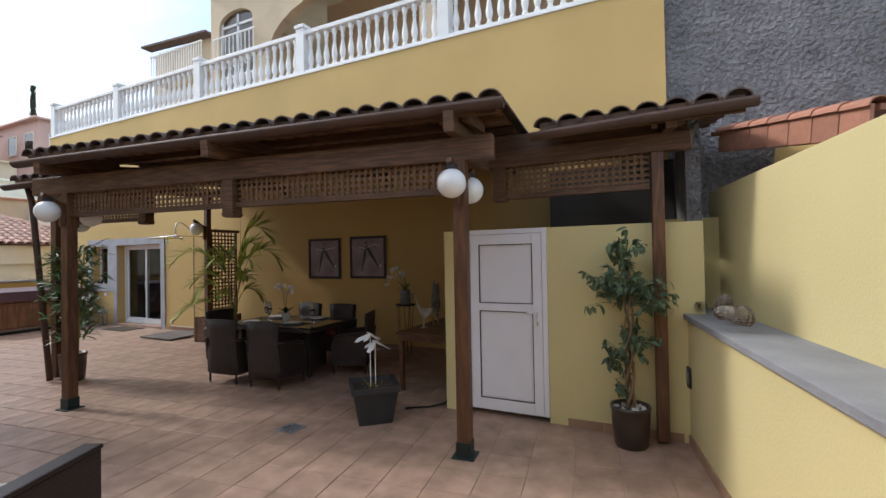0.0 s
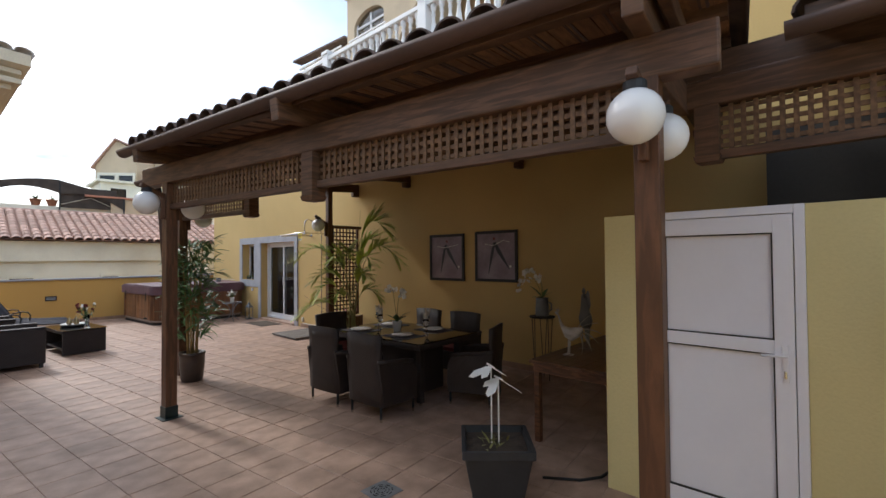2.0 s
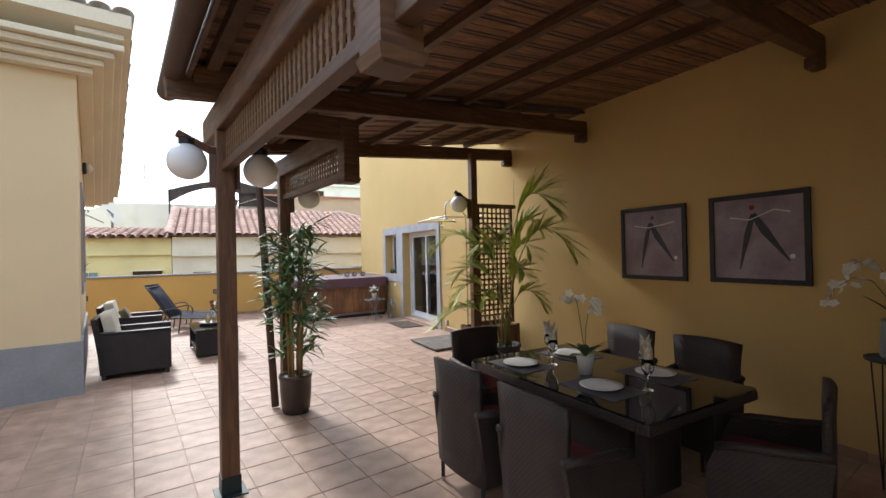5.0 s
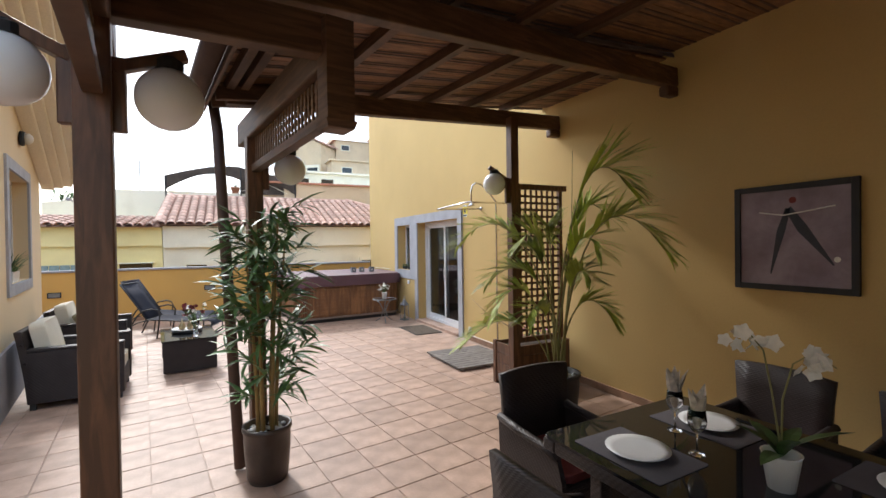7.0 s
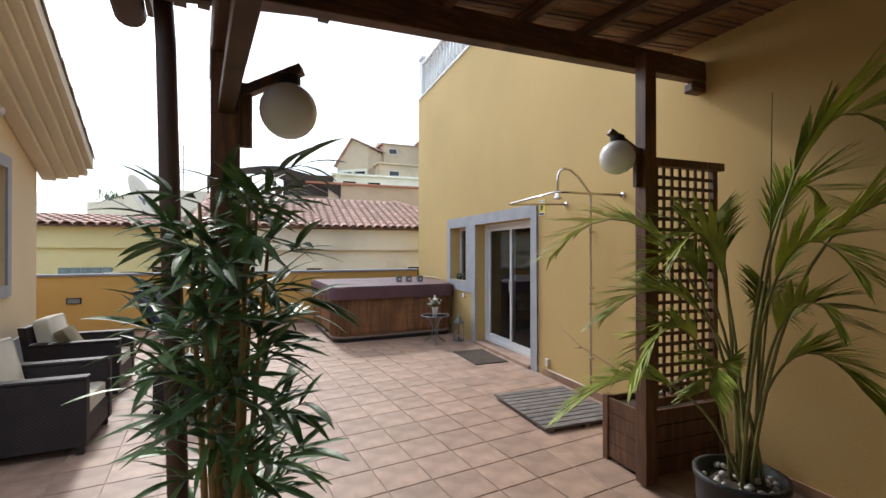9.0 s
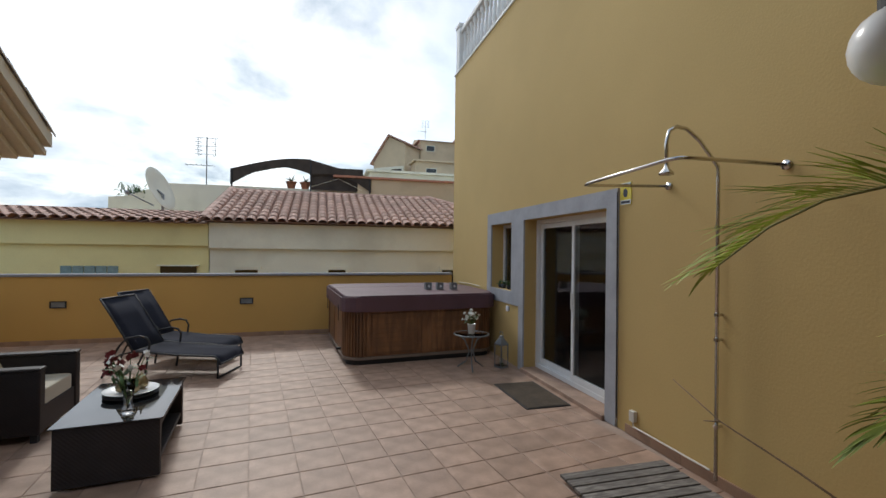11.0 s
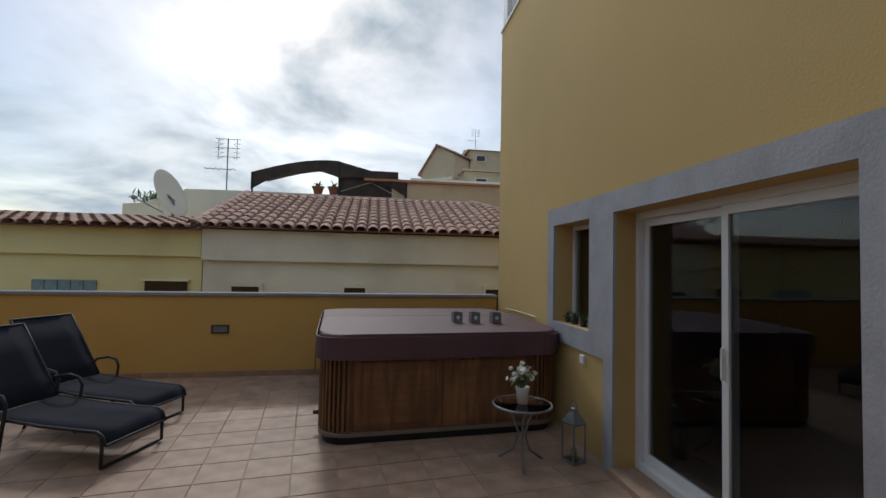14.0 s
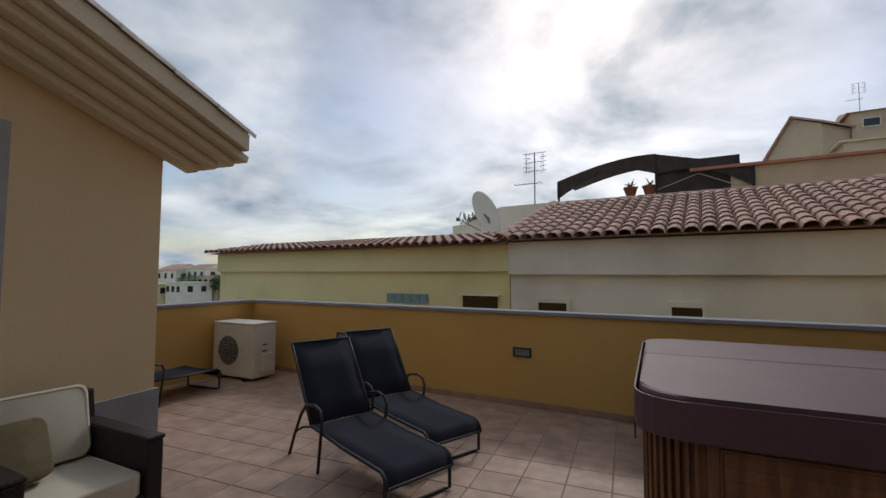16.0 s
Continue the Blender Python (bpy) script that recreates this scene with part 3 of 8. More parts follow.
def left_house():
    """Single-storey house wing with a roof falling away along the terrace."""
    m = pose(-5.80, 7.49, 0, 0, 0, 10.4)
    L, W = 3.77, 4.6
    house = thing("house_wing", "cream single-storey house wing with grey plinth and tiled roof", "house", m, kind="structure")
    top = lambda y: 4.04 - 0.315 * y
    y0, y1, z0, z1 = 1.04, 2.5, 1.30, 2.61
    bm = B()

    def prism(x0, x1, a, b, lo):
        vs = [bm.verts.new(p) for p in ((x0, a, lo), (x1, a, lo), (x1, b, lo), (x0, b, lo), (x0, a, top(a)), (x1, a, top(a)), (x1, b, top(b)), (x0, b, top(b)))]
        for f in ((0, 3, 2, 1), (4, 5, 6, 7), (0, 1, 5, 4), (1, 2, 6, 5), (2, 3, 7, 6), (3, 0, 4, 7)):
            bm.faces.new([vs[i] for i in f])

    prism(-W, 0, 0, 0.25, -0.1)
    prism(-W, 0, L - 0.25, L, -0.1)
    prism(-W, -W + 0.25, 0.25, L - 0.25, -0.1)
    prism(-0.25, 0, 0.25, y0, -0.1)
    prism(-0.25, 0, y1, L - 0.25, -0.1)
    prism(-0.25, 0, y0, y1, z1)
    span(bm, -0.25, 0, y0, y1, -0.1, z0)
    part("wall", bm, M_CREAM, house, "cream rendered wall")
    bm = B()
    span(bm, 0, 0.03, -0.03, L + 0.03, -0.1, 0.65)
    span(bm, -W, 0, -0.03, 0, -0.1, 0.65)
    span(bm, -W, 0, L, L + 0.03, -0.1, 0.65)
    bmesh.ops.remove_doubles(bm, verts=list(bm.verts), dist=0.001)
    part("plinth", bm, M_PLINTH, house, "grey stone plinth")
    bm = B()
    for a in ((y0 - 0.13, y0, z0 - 0.13, z1 + 0.13), (y1, y1 + 0.13, z0 - 0.13, z1 + 0.13), (y0, y1, z1, z1 + 0.13), (y0, y1, z0 - 0.13, z0)):
        span(bm, 0, 0.025, *a)
    bmesh.ops.remove_doubles(bm, verts=list(bm.verts), dist=0.001)
    win = part("window", bm, M_GREYTRIM, house, "grey stone window surround")
    bm = B()
    for a in ((y0, y0 + 0.05, z0, z1), (y1 - 0.05, y1, z0, z1), (y0 + 0.05, y1 - 0.05, z0, z0 + 0.05), (y0 + 0.05, y1 - 0.05, z1 - 0.05, z1), ((y0 + y1) / 2 - 0.03, (y0 + y1) / 2 + 0.03, z0 + 0.05, z1 - 0.05)):
        span(bm, -0.2, -0.15, *a)
    part("frame", bm, M_ALU, win, "white window frame")
    bm = B()
    span(bm, -0.18, -0.17, y0 + 0.05, y1 - 0.05, z0 + 0.05, z1 - 0.05)
    part("pane", bm, M_GLASSDARK, win, "dark glass")
    # stepped mouldings under the roof, level on the front and sloping on the side
    dy = 0.315
    for k, (out, lift) in enumerate(((0.16, 0.0), (0.27, 0.08), (0.38, 0.16), (0.47, 0.24))):
        bm = B()
        zc = top(0) - 0.1 + lift
        bar(bm, (-W, -out / 2, zc + 0.04), (out, -out / 2, zc + 0.04), out, 0.075)
        part("moulding", bm, M_CREAM_TRIM, house, "cream cornice step", 0.012)
        bm = B()
        bar(bm, (out / 2, -out + 0.02, zc + 0.04 + dy * (out - 0.02)), (out / 2, L + out + 0.1, zc + 0.04 - dy * (L + out + 0.1)), out, 0.075)
        part("moulding", bm, M_CREAM_TRIM, house, "cream sloping cornice step", 0.012)
    bm = B()
    a, b = -0.56, L + 0.5
    zt = lambda y: top(y) + 0.225
    vs = [bm.verts.new(p) for p in ((-W, a, zt(a)), (0.54, a, zt(a)), (0.54, b, zt(b)), (-W, b, zt(b)), (-W, a, zt(a) + 0.16), (0.54, a, zt(a) + 0.16), (0.54, b, zt(b) + 0.16), (-W, b, zt(b) + 0.16))]
    for f in ((0, 3, 2, 1), (4, 5, 6, 7), (0, 1, 5, 4), (1, 2, 6, 5), (2, 3, 7, 6), (3, 0, 4, 7)):
        bm.faces.new([vs[i] for i in f])
    roof = part("roof", bm, M_CREAM_TRIM, house, "roof slab with pale clay tiles")
    tile = None
    for r in range(11):
        for c in range(22):
            y = a - 0.03 + r * 0.445
            mt = pose(0.46 - c * 0.225, y, zt(y) + 0.155, -17.5 + 2, 0, 0)
            if tile is None:
                tile = barrel_tile("tile", M_ROOFPALE, roof, 0.115, 0.5, mt)
            else:
                again(tile, "tile", roof, mt)
    return house


def barrel_tile(name, mat_, parent, r, length, at, seg=7):
    """A half-round clay tile, its length along +y, tapering a little, with thickness."""
    bm = B()
    rings = []
    for y, rr in ((0, r), (length, r * 0.86)):
        for q in (rr, rr - 0.014):
            rings.append([bm.verts.new((q * math.cos(math.pi * k / seg), y, q * 0.8 * math.sin(math.pi * k / seg))) for k in range(seg + 1)])
    o0, i0, o1, i1 = rings
    for k in range(seg):
        bm.faces.new((o0[k], o1[k], o1[k + 1], o0[k + 1]))
        bm.faces.new((i0[k], i0[k + 1], i1[k + 1], i1[k]))
        bm.faces.new((o0[k], o0[k + 1], i0[k + 1], i0[k]))
        bm.faces.new((o1[k], i1[k], i1[k + 1], o1[k + 1]))
    for k in (0, seg):
        bm.faces.new((o0[k], i0[k], i1[k], o1[k]))
    return part(name, bm, mat_, parent, at=at)


left_house()

# floor slab; its tiles are laid at the end
bm = B()
plate(bm, [(0.0, -3.2), (0.0, 14.7), (-9.6, 14.2), (-11.1, 7), (-11.1, -4.3)], -0.3, -0.006)
floor = structure("floor", bm, M_JOINT, "terracotta-tiled terrace floor with pale joints", "floor")
bm = B()
bmesh.ops.create_circle(bm, cap_ends=True, segments=48, radius=2500)
ground = structure("ground", bm, M_GROUND, "ground far below the terrace", "ground", at=pose(0, 0, -7))

# ---- houses around ----
def baluster_run(name, x, y0, y1, z, label):
    """One bay of turned white balusters between two posts, with rails."""
    t = thing(name, label, "balustrade", pose(x, y0, z), "balustrade bays")
    L = y1 - y0
    bm = B()
    span(bm, -0.09, 0.09, 0.11, L - 0.11, 0, 0.07)
    part("base_rail", bm, M_WHITE, t, bevel=0.008)
    bm = B()
    span(bm, -0.09, 0.09, 0.11, L - 0.11, 0.83, 0.92)
    part("handrail", bm, M_WHITE, t, bevel=0.012)
    bm = B()
    span(bm, -0.11, 0.11, -0.11, 0.11, 0, 0.98)
    span(bm, -0.13, 0.13, -0.13, 0.13, 0.98, 1.06)
    part("post", bm, M_WHITE, t, bevel=0.01)
    prof = [(0.055, 0.07), (0.055, 0.13), (0.035, 0.15), (0.04, 0.18), (0.06, 0.26), (0.062, 0.33), (0.045, 0.43), (0.03, 0.53), (0.028, 0.6), (0.045, 0.63), (0.03, 0.66), (0.035, 0.7), (0.055, 0.74), (0.055, 0.83)]
    first = None
    n = int(round((L - 0.22) / 0.205))
    for k in range(n):
        at = pose(0, 0.11 + (k + 0.5) * (L - 0.22) / n, 0)
        if first is None:
            bm = B()
            lathe(bm, prof, 10)
            first = part("baluster", bm, M_WHITE, t, smooth=True, at=at)
        else:
            again(first, "baluster", t, at)
    return t


for y0, y1 in ((11.15, 14.5), (7.75, 11.15), (4.45, 7.75), (1.1, 4.45), (-2.25, 1.1)):
    baluster_run("balustrade", 0.13, y0, y1, 5.6, "white turned balustrade bay on the upper terrace edge")
bm = B()
span(bm, -0.11, 0.11, -0.11, 0.11, 0, 0.98)
span(bm, -0.13, 0.13, -0.13, 0.13, 0.98, 1.06)
tagged(part("balustrade_post", bm, M_WHITE, None, bevel=0.01, at=pose(0.13, 14.5, 5.6)), "white end post of the balustrade", "post")
bm = B()
span(bm, -0.02, 0.32, -2.42, 14.62, 5.56, 5.6)
structure("trim_ledge", bm, M_WHITE, "white ledge under the balustrade", "trim", 0.005)


def arch_opening(bm, y0, y1, z0, zs, x0, x1, top):
    """Wall above and beside an arched opening is made by the caller; this fills the spandrel over the arch."""
    n = 14
    c, r = (y0 + y1) / 2, (y1 - y0) / 2
    rise = 0.55 * r
    pts = [(c - r * math.cos(math.pi * k / n), zs + rise * math.sin(math.pi * k / n)) for k in range(n + 1)]
    for (ya, za), (yb, zb) in zip(pts, pts[1:]):
        vs = [bm.verts.new(p) for p in ((x0, ya, za), (x0, yb, zb), (x0, yb, top), (x0, ya, top), (x1, ya, za), (x1, yb, zb), (x1, yb, top), (x1, ya, top))]
        for f in ((0, 1, 2, 3), (4, 7, 6, 5), (0, 4, 5, 1), (3, 2, 6, 7)):
            bm.faces.new([vs[i] for i in f])


def upper_house():
    h = thing("upper_house", "beige upper house with arched openings behind the balustrade", "house", kind="structure")
    bm = B()
    X0, X1, T = 4.0, 4.3, 11.6
    ops = ((10.35, 12.05, 5.6, 10.25), (3.7, 9.6, 5.6, 8.75), (-1.6, 2.9, 5.6, 8.9))
    y = 12.5
    for a, b, z0, zs in ops:
        span(bm, X0, X1, b, y, 5.5, T)
        arch_opening(bm, a, b, z0, zs, X0, X1, T)
        y = a
    span(bm, X0, X1, -2.4, y, 5.5, T)
    span(bm, X1, 10, 12.2, 12.5, 5.5, T)
    span(bm, 6.6, 6.8, -2.4, 9.2, 5.5, T)
    part("wall", bm, M_BEIGE, h, "beige rendered wall")
    bm = B()
    span(bm, X0 - 0.2, 10, -2.4, 12.7, T, T + 0.18)
    span(bm, X0 - 0.32, 10, -2.4, 12.82, T + 0.18, T + 0.3)
    part("cornice", bm, M_WHITEWALL, h, "off-white stepped cornice", 0.01)
    win = None
    bm = B()
    for a in ((10.35, 10.43, 5.6, 10.4), (11.97, 12.05, 5.6, 10.4), (10.43, 11.97, 8.35, 8.43), (11.16, 11.24, 5.6, 10.6), (10.43, 11.97, 10.2, 10.28)):
        span(bm, X0 + 0.1, X0 + 0.16, *a)
    win = part("window", bm, M_ALU, h, "tall white arched window frame")
    bm = B()
    span(bm, X0 + 0.14, X0 + 0.15, 10.35, 12.05, 5.6, 10.9)
    part("pane", bm, M_GLASSDARK, win, "glass")
    bm = B()
    for k in range(11):
        span(bm, X0 - 0.12, X0 - 0.09, 10.2 + k * 0.2 - 0.012, 10.2 + k * 0.2 + 0.012, 8.6, 9.75)
    span(bm, X0 - 0.13, X0 - 0.08, 10.15, 12.25, 9.75, 9.8)
    part("railing", bm, M_WHITE, h, "white balcony railing")
    # Plain panel whose near-black colour carries the shade under the arch.
    bm = B()
    span(bm, 6.55, 6.59, 0, 8, 5.6, 8.0)
    part("rear_window", bm, M_DARKROOM, h, "near-black panel for the shaded window under the arch")


upper_house()


def roof_apartment():
    """Set-back flat behind the upper house: wall, thin tiled roof edge, railed terrace."""
    h = thing("roof_apartment", "ochre roof apartment with white terrace railing behind the balustrade", "house", pose(6.0, 15.2, -7.0))
    bm = B()
    span(bm, 0, 4.5, 0, 3.9, 0, 18.5)
    part("wall", bm, M_BEIGE, h, "ochre rendered wall")
    bm = B()
    bar(bm, (-0.25, -0.3, 18.52), (-0.25, 4.2, 18.78), 0.5, 0.1)
    span(bm, -0.02, 4.5, -0.3, 4.2, 18.5, 18.56)
    part("roof", bm, M_ROOFDARK, h, "thin dark tiled roof edge", 0.01)
    bm = B()
    span(bm, -0.9, 0.0, -0.6, 2.9, 16.7, 16.86)
    part("terrace_slab", bm, M_WHITEWALL, h, "off-white terrace slab", 0.01)
    rail = None
    for k in range(22):
        at = pose(-0.85, -0.55 + k * 0.16, 16.86)
        if rail is None:
            bm = B()
            span(bm, -0.015, 0.015, -0.018, 0.018, 0, 0.98)
            rail = part("baluster", bm, M_WHITE, h, at=at)
        else:
            again(rail, "baluster", h, at)
    bm = B()
    span(bm, -0.88, -0.82, -0.6, 2.9, 17.84, 17.9)
    part("handrail", bm, M_WHITE, h, bevel=0.006)


roof_apartment()


def plain_house(name, label, x0, x1, y0, y1, z1, mat_, windows=(), roof=None, rise=0.9, z0=-7.0, over=0.25):
    """A far house: walls, roof with tiles in courses, each window with frame and pane. windows: (side, along, z, w, h)."""
    h = thing(name, label, "house", pose((x0 + x1) / 2, (y0 + y1) / 2, z0))
    ox, oy = (x0 + x1) / 2, (y0 + y1) / 2
    W, D, H = x1 - x0, y1 - y0, z1 - z0
    bm = B()
    span(bm, -W / 2, W / 2, -D / 2, D / 2, 0, H)
    part("wall", bm, mat_, h)
    if roof:
        bm = B()
        w, d = W / 2 + over, D / 2 + over
        if roof == "gable_x":
            pts = [(-w, -d, 0), (w, -d, 0), (w, d, 0), (-w, d, 0), (0, -d, rise), (0, d, rise)]
            faces = ((0, 4, 5, 3), (1, 2, 5, 4), (0, 1, 4), (3, 5, 2), (0, 3, 2, 1))
        elif roof == "gable_y":
            pts = [(-w, -d, 0), (w, -d, 0), (w, d, 0), (-w, d, 0), (-w, 0, rise), (w, 0, rise)]
            faces = ((0, 1, 5, 4), (2, 3, 4, 5), (1, 2, 5), (0, 4, 3), (0, 3, 2, 1))
        else:
            pts = [(-w, -d, 0), (w, -d, 0), (w, d, 0), (-w, d, 0), (-w, -d, 0.15), (w, -d, 0.15), (w, d, 0.15), (-w, d, 0.15)]
            faces = ((0, 3, 2, 1), (4, 5, 6, 7), (0, 1, 5, 4), (1, 2, 6, 5), (2, 3, 7, 6), (3, 0, 4, 7))
        vs = [bm.verts.new((px, py, H + pz)) for px, py, pz in pts]
        for f in faces:
            bm.faces.new([vs[i] for i in f])
        ro = part("roof", bm, M_ROOF if roof != "flat" else mat_, h, "clay tiled roof" if roof != "flat" else "flat roof edge")
        if roof != "flat":
            ro.data.materials.append(mat_)
            for k in (2, 3):
                ro.data.polygons[k].material_index = 1
    for side, along, z, ww, hh in windows:
        if side == "s":
            m = pose(along - ox, -D / 2, z - z0)
        elif side == "w":
            m = pose(-W / 2, along - oy, z - z0, 0, 0, -90)
        else:
            m = pose(W / 2, along - oy, z - z0, 0, 0, 90)
        bm = B()
        for a in ((-ww / 2 - 0.06, -ww / 2, -0.06, hh + 0.06), (ww / 2, ww / 2 + 0.06, -0.06, hh + 0.06), (-ww / 2, ww / 2, hh, hh + 0.06), (-ww / 2, ww / 2, -0.06, 0)):
            span(bm, a[0], a[1], -0.05, 0.05, a[2], a[3])
        win = part("window", bm, M_WHITEWALL, h, "window frame", at=m)
        bm = B()
        span(bm, -ww / 2, ww / 2, -0.02, 0.0, 0, hh)
        part("pane", bm, M_TABLEGLASS, win, "dark glass")
    return h


def tiled_slope(parent, x0, x1, ya, za, yb, zb, mat_, pitch=0.245, course=0.36, trim=None, limit=400):
    """Courses of barrel tiles on a slope that rises from (ya, za) to (yb, zb), over x0..x1. trim(x, y) says what to leave out."""
    L = math.hypot(yb - ya, zb - za)
    tilt = math.degrees(math.atan2(zb - za, yb - ya))
    nx, ny = int((x1 - x0) / pitch), int(L / course)
    first = None
    for r in range(ny):
        for c in range(nx):
            f = r * course / L
            x, y, z = x0 + (c + 0.5) * pitch, ya + (yb - ya) * f, za + (zb - za) * f
            if trim and trim(x, f):
                continue
            at = pose(x, y, z + 0.01, tilt - 2.5, 0, 0)
            if first is None:
                first = barrel_tile("tile", mat_, parent, pitch * 0.5, course + 0.07, at, 5)
            else:
                again(first, "tile", parent, at)


def neighbour_right():
    h = thing("neighbour_house", "off-white neighbouring house with a clay tiled hipped roof", "house", pose(0, 0, 0))
    bm = B()
    span(bm, -5.46, 6.0, 17.3, 21.9, -7, 1.70)
    span(bm, -5.46, 6.0, 17.18, 21.9, 1.70, 2.33)
    part("wall", bm, M_WHITEWALL, h, "off-white rendered wall with a ledge")
    bm = B()
    # roof body: eave at the front, ridge at the back, gable left, hip right
    pts = [(-5.55, 16.95, 2.36), (3.2, 16.95, 2.36), (3.2, 21.9, 2.36), (-5.55, 21.9, 2.36), (-5.6, 20.5, 3.52), (0.75, 20.5, 3.52)]
    vs = [bm.verts.new(p) for p in pts]
    for f in ((0, 1, 5, 4), (2, 3, 4, 5), (1, 2, 5), (0, 4, 3), (0, 3, 2, 1)):
        bm.faces.new([vs[i] for i in f])
    roof = part("roof", bm, M_ROOF, h, "clay barrel tiles in courses")
    hip = lambda x, f: x > 3.2 - (3.2 - 0.75) * f
    tiled_slope(roof, -5.6, 3.2, 16.9, 2.36, 20.5, 3.54, M_ROOF, trim=hip)
    rt = None
    for k in range(15):
        at = pose(-5.6 + k * 0.43, 20.5, 3.52, 0, 0, -90)
        rt = barrel_tile("ridge_tile", M_ROOF, roof, 0.13, 0.48, at, 6) if rt is None else (again(rt, "ridge_tile", roof, at), rt)[1]
    for k in range(9):
        f = k / 9
        again(rt, "ridge_tile", roof, pose(-5.55, 16.95 + 3.55 * f, 2.40 + 1.16 * f, 19, 0, 0))
        again(rt, "ridge_tile", roof, pose(3.2 - 2.45 * f, 16.95 + 3.55 * f, 2.40 + 1.16 * f, 16, 0, 35))
    for x0, x1 in ((-4.94, -4.28), (-2.68, -2.12), (0.4, 1.0)):
        bm = B()
        for a in ((x0, x1, 1.17, 1.25), (x0, x0 + 0.06, 0.3, 1.17), (x1 - 0.06, x1, 0.3, 1.17), (x0 + 0.06, x1 - 0.06, 0.3, 0.36)):
            span(bm, a[0], a[1], 17.22, 17.3, a[2], a[3])
        w = part("window", bm, M_WHITEWALL, h, "white window frame")
        bm = B()
        span(bm, x0 + 0.06, x1 - 0.06, 17.27, 17.295, 0.36, 1.17)
        part("pane", bm, M_TABLEGLASS, w, "dark glass")


neighbour_right()


def neighbour_left():
    h = thing("neighbour_house", "lemon-yellow neighbouring house with a low tiled roof", "house", pose(0, 0, 0))
    bm = B()
    span(bm, -15.0, -5.48, 17.3, 22, -7, 1.76)
    span(bm, -15.0, -5.48, 17.2, 22, 1.76, 2.29)
    part("wall", bm, M_LEMON, h, "lemon rendered wall with a ledge")
    bm = B()
    pts = [(-15.2, 16.95, 2.29), (-5.5, 16.95, 2.29), (-5.5, 19.6, 2.72), (-15.2, 19.6, 2.72), (-15.2, 21, 2.29), (-5.5, 21, 2.29)]
    vs = [bm.verts.new(p) for p in pts]
    for f in ((0, 1, 2, 3), (3, 2, 5, 4), (0, 3, 4), (1, 5, 2), (0, 4, 5, 1)):
        bm.faces.new([vs[i] for i in f])
    roof = part("roof", bm, M_ROOF, h, "low clay tiled roof")
    tiled_slope(roof, -15.2, -5.6, 16.88, 2.31, 19.6, 2.74, M_ROOF, course=0.4)
    bm = B()
    span(bm, -6.52, -5.74, 17.26, 17.302, 0.4, 1.26)
    part("opening", bm, M_TABLEGLASS, h, "dark window opening")
    bm = B()
    span(bm, -6.58, -5.68, 17.2, 17.3, 1.26, 1.29)
    part("lintel", bm, M_WHITEWALL, h)
    first = None
    for k in range(5):
        bm = B()
        at = pose(-8.54 + k * 0.23, 17.3, 1.05)
        if first is None:
            span(bm, 0.006, 0.224, -0.03, 0.0, 0, 0.21)
            first = part("glass_block", bm, M_BLUEGLASS, h, "bluish glass block", 0.01, at=at)
        else:
            bm.free()
            again(first, "glass_block", h, at)


neighbour_left()


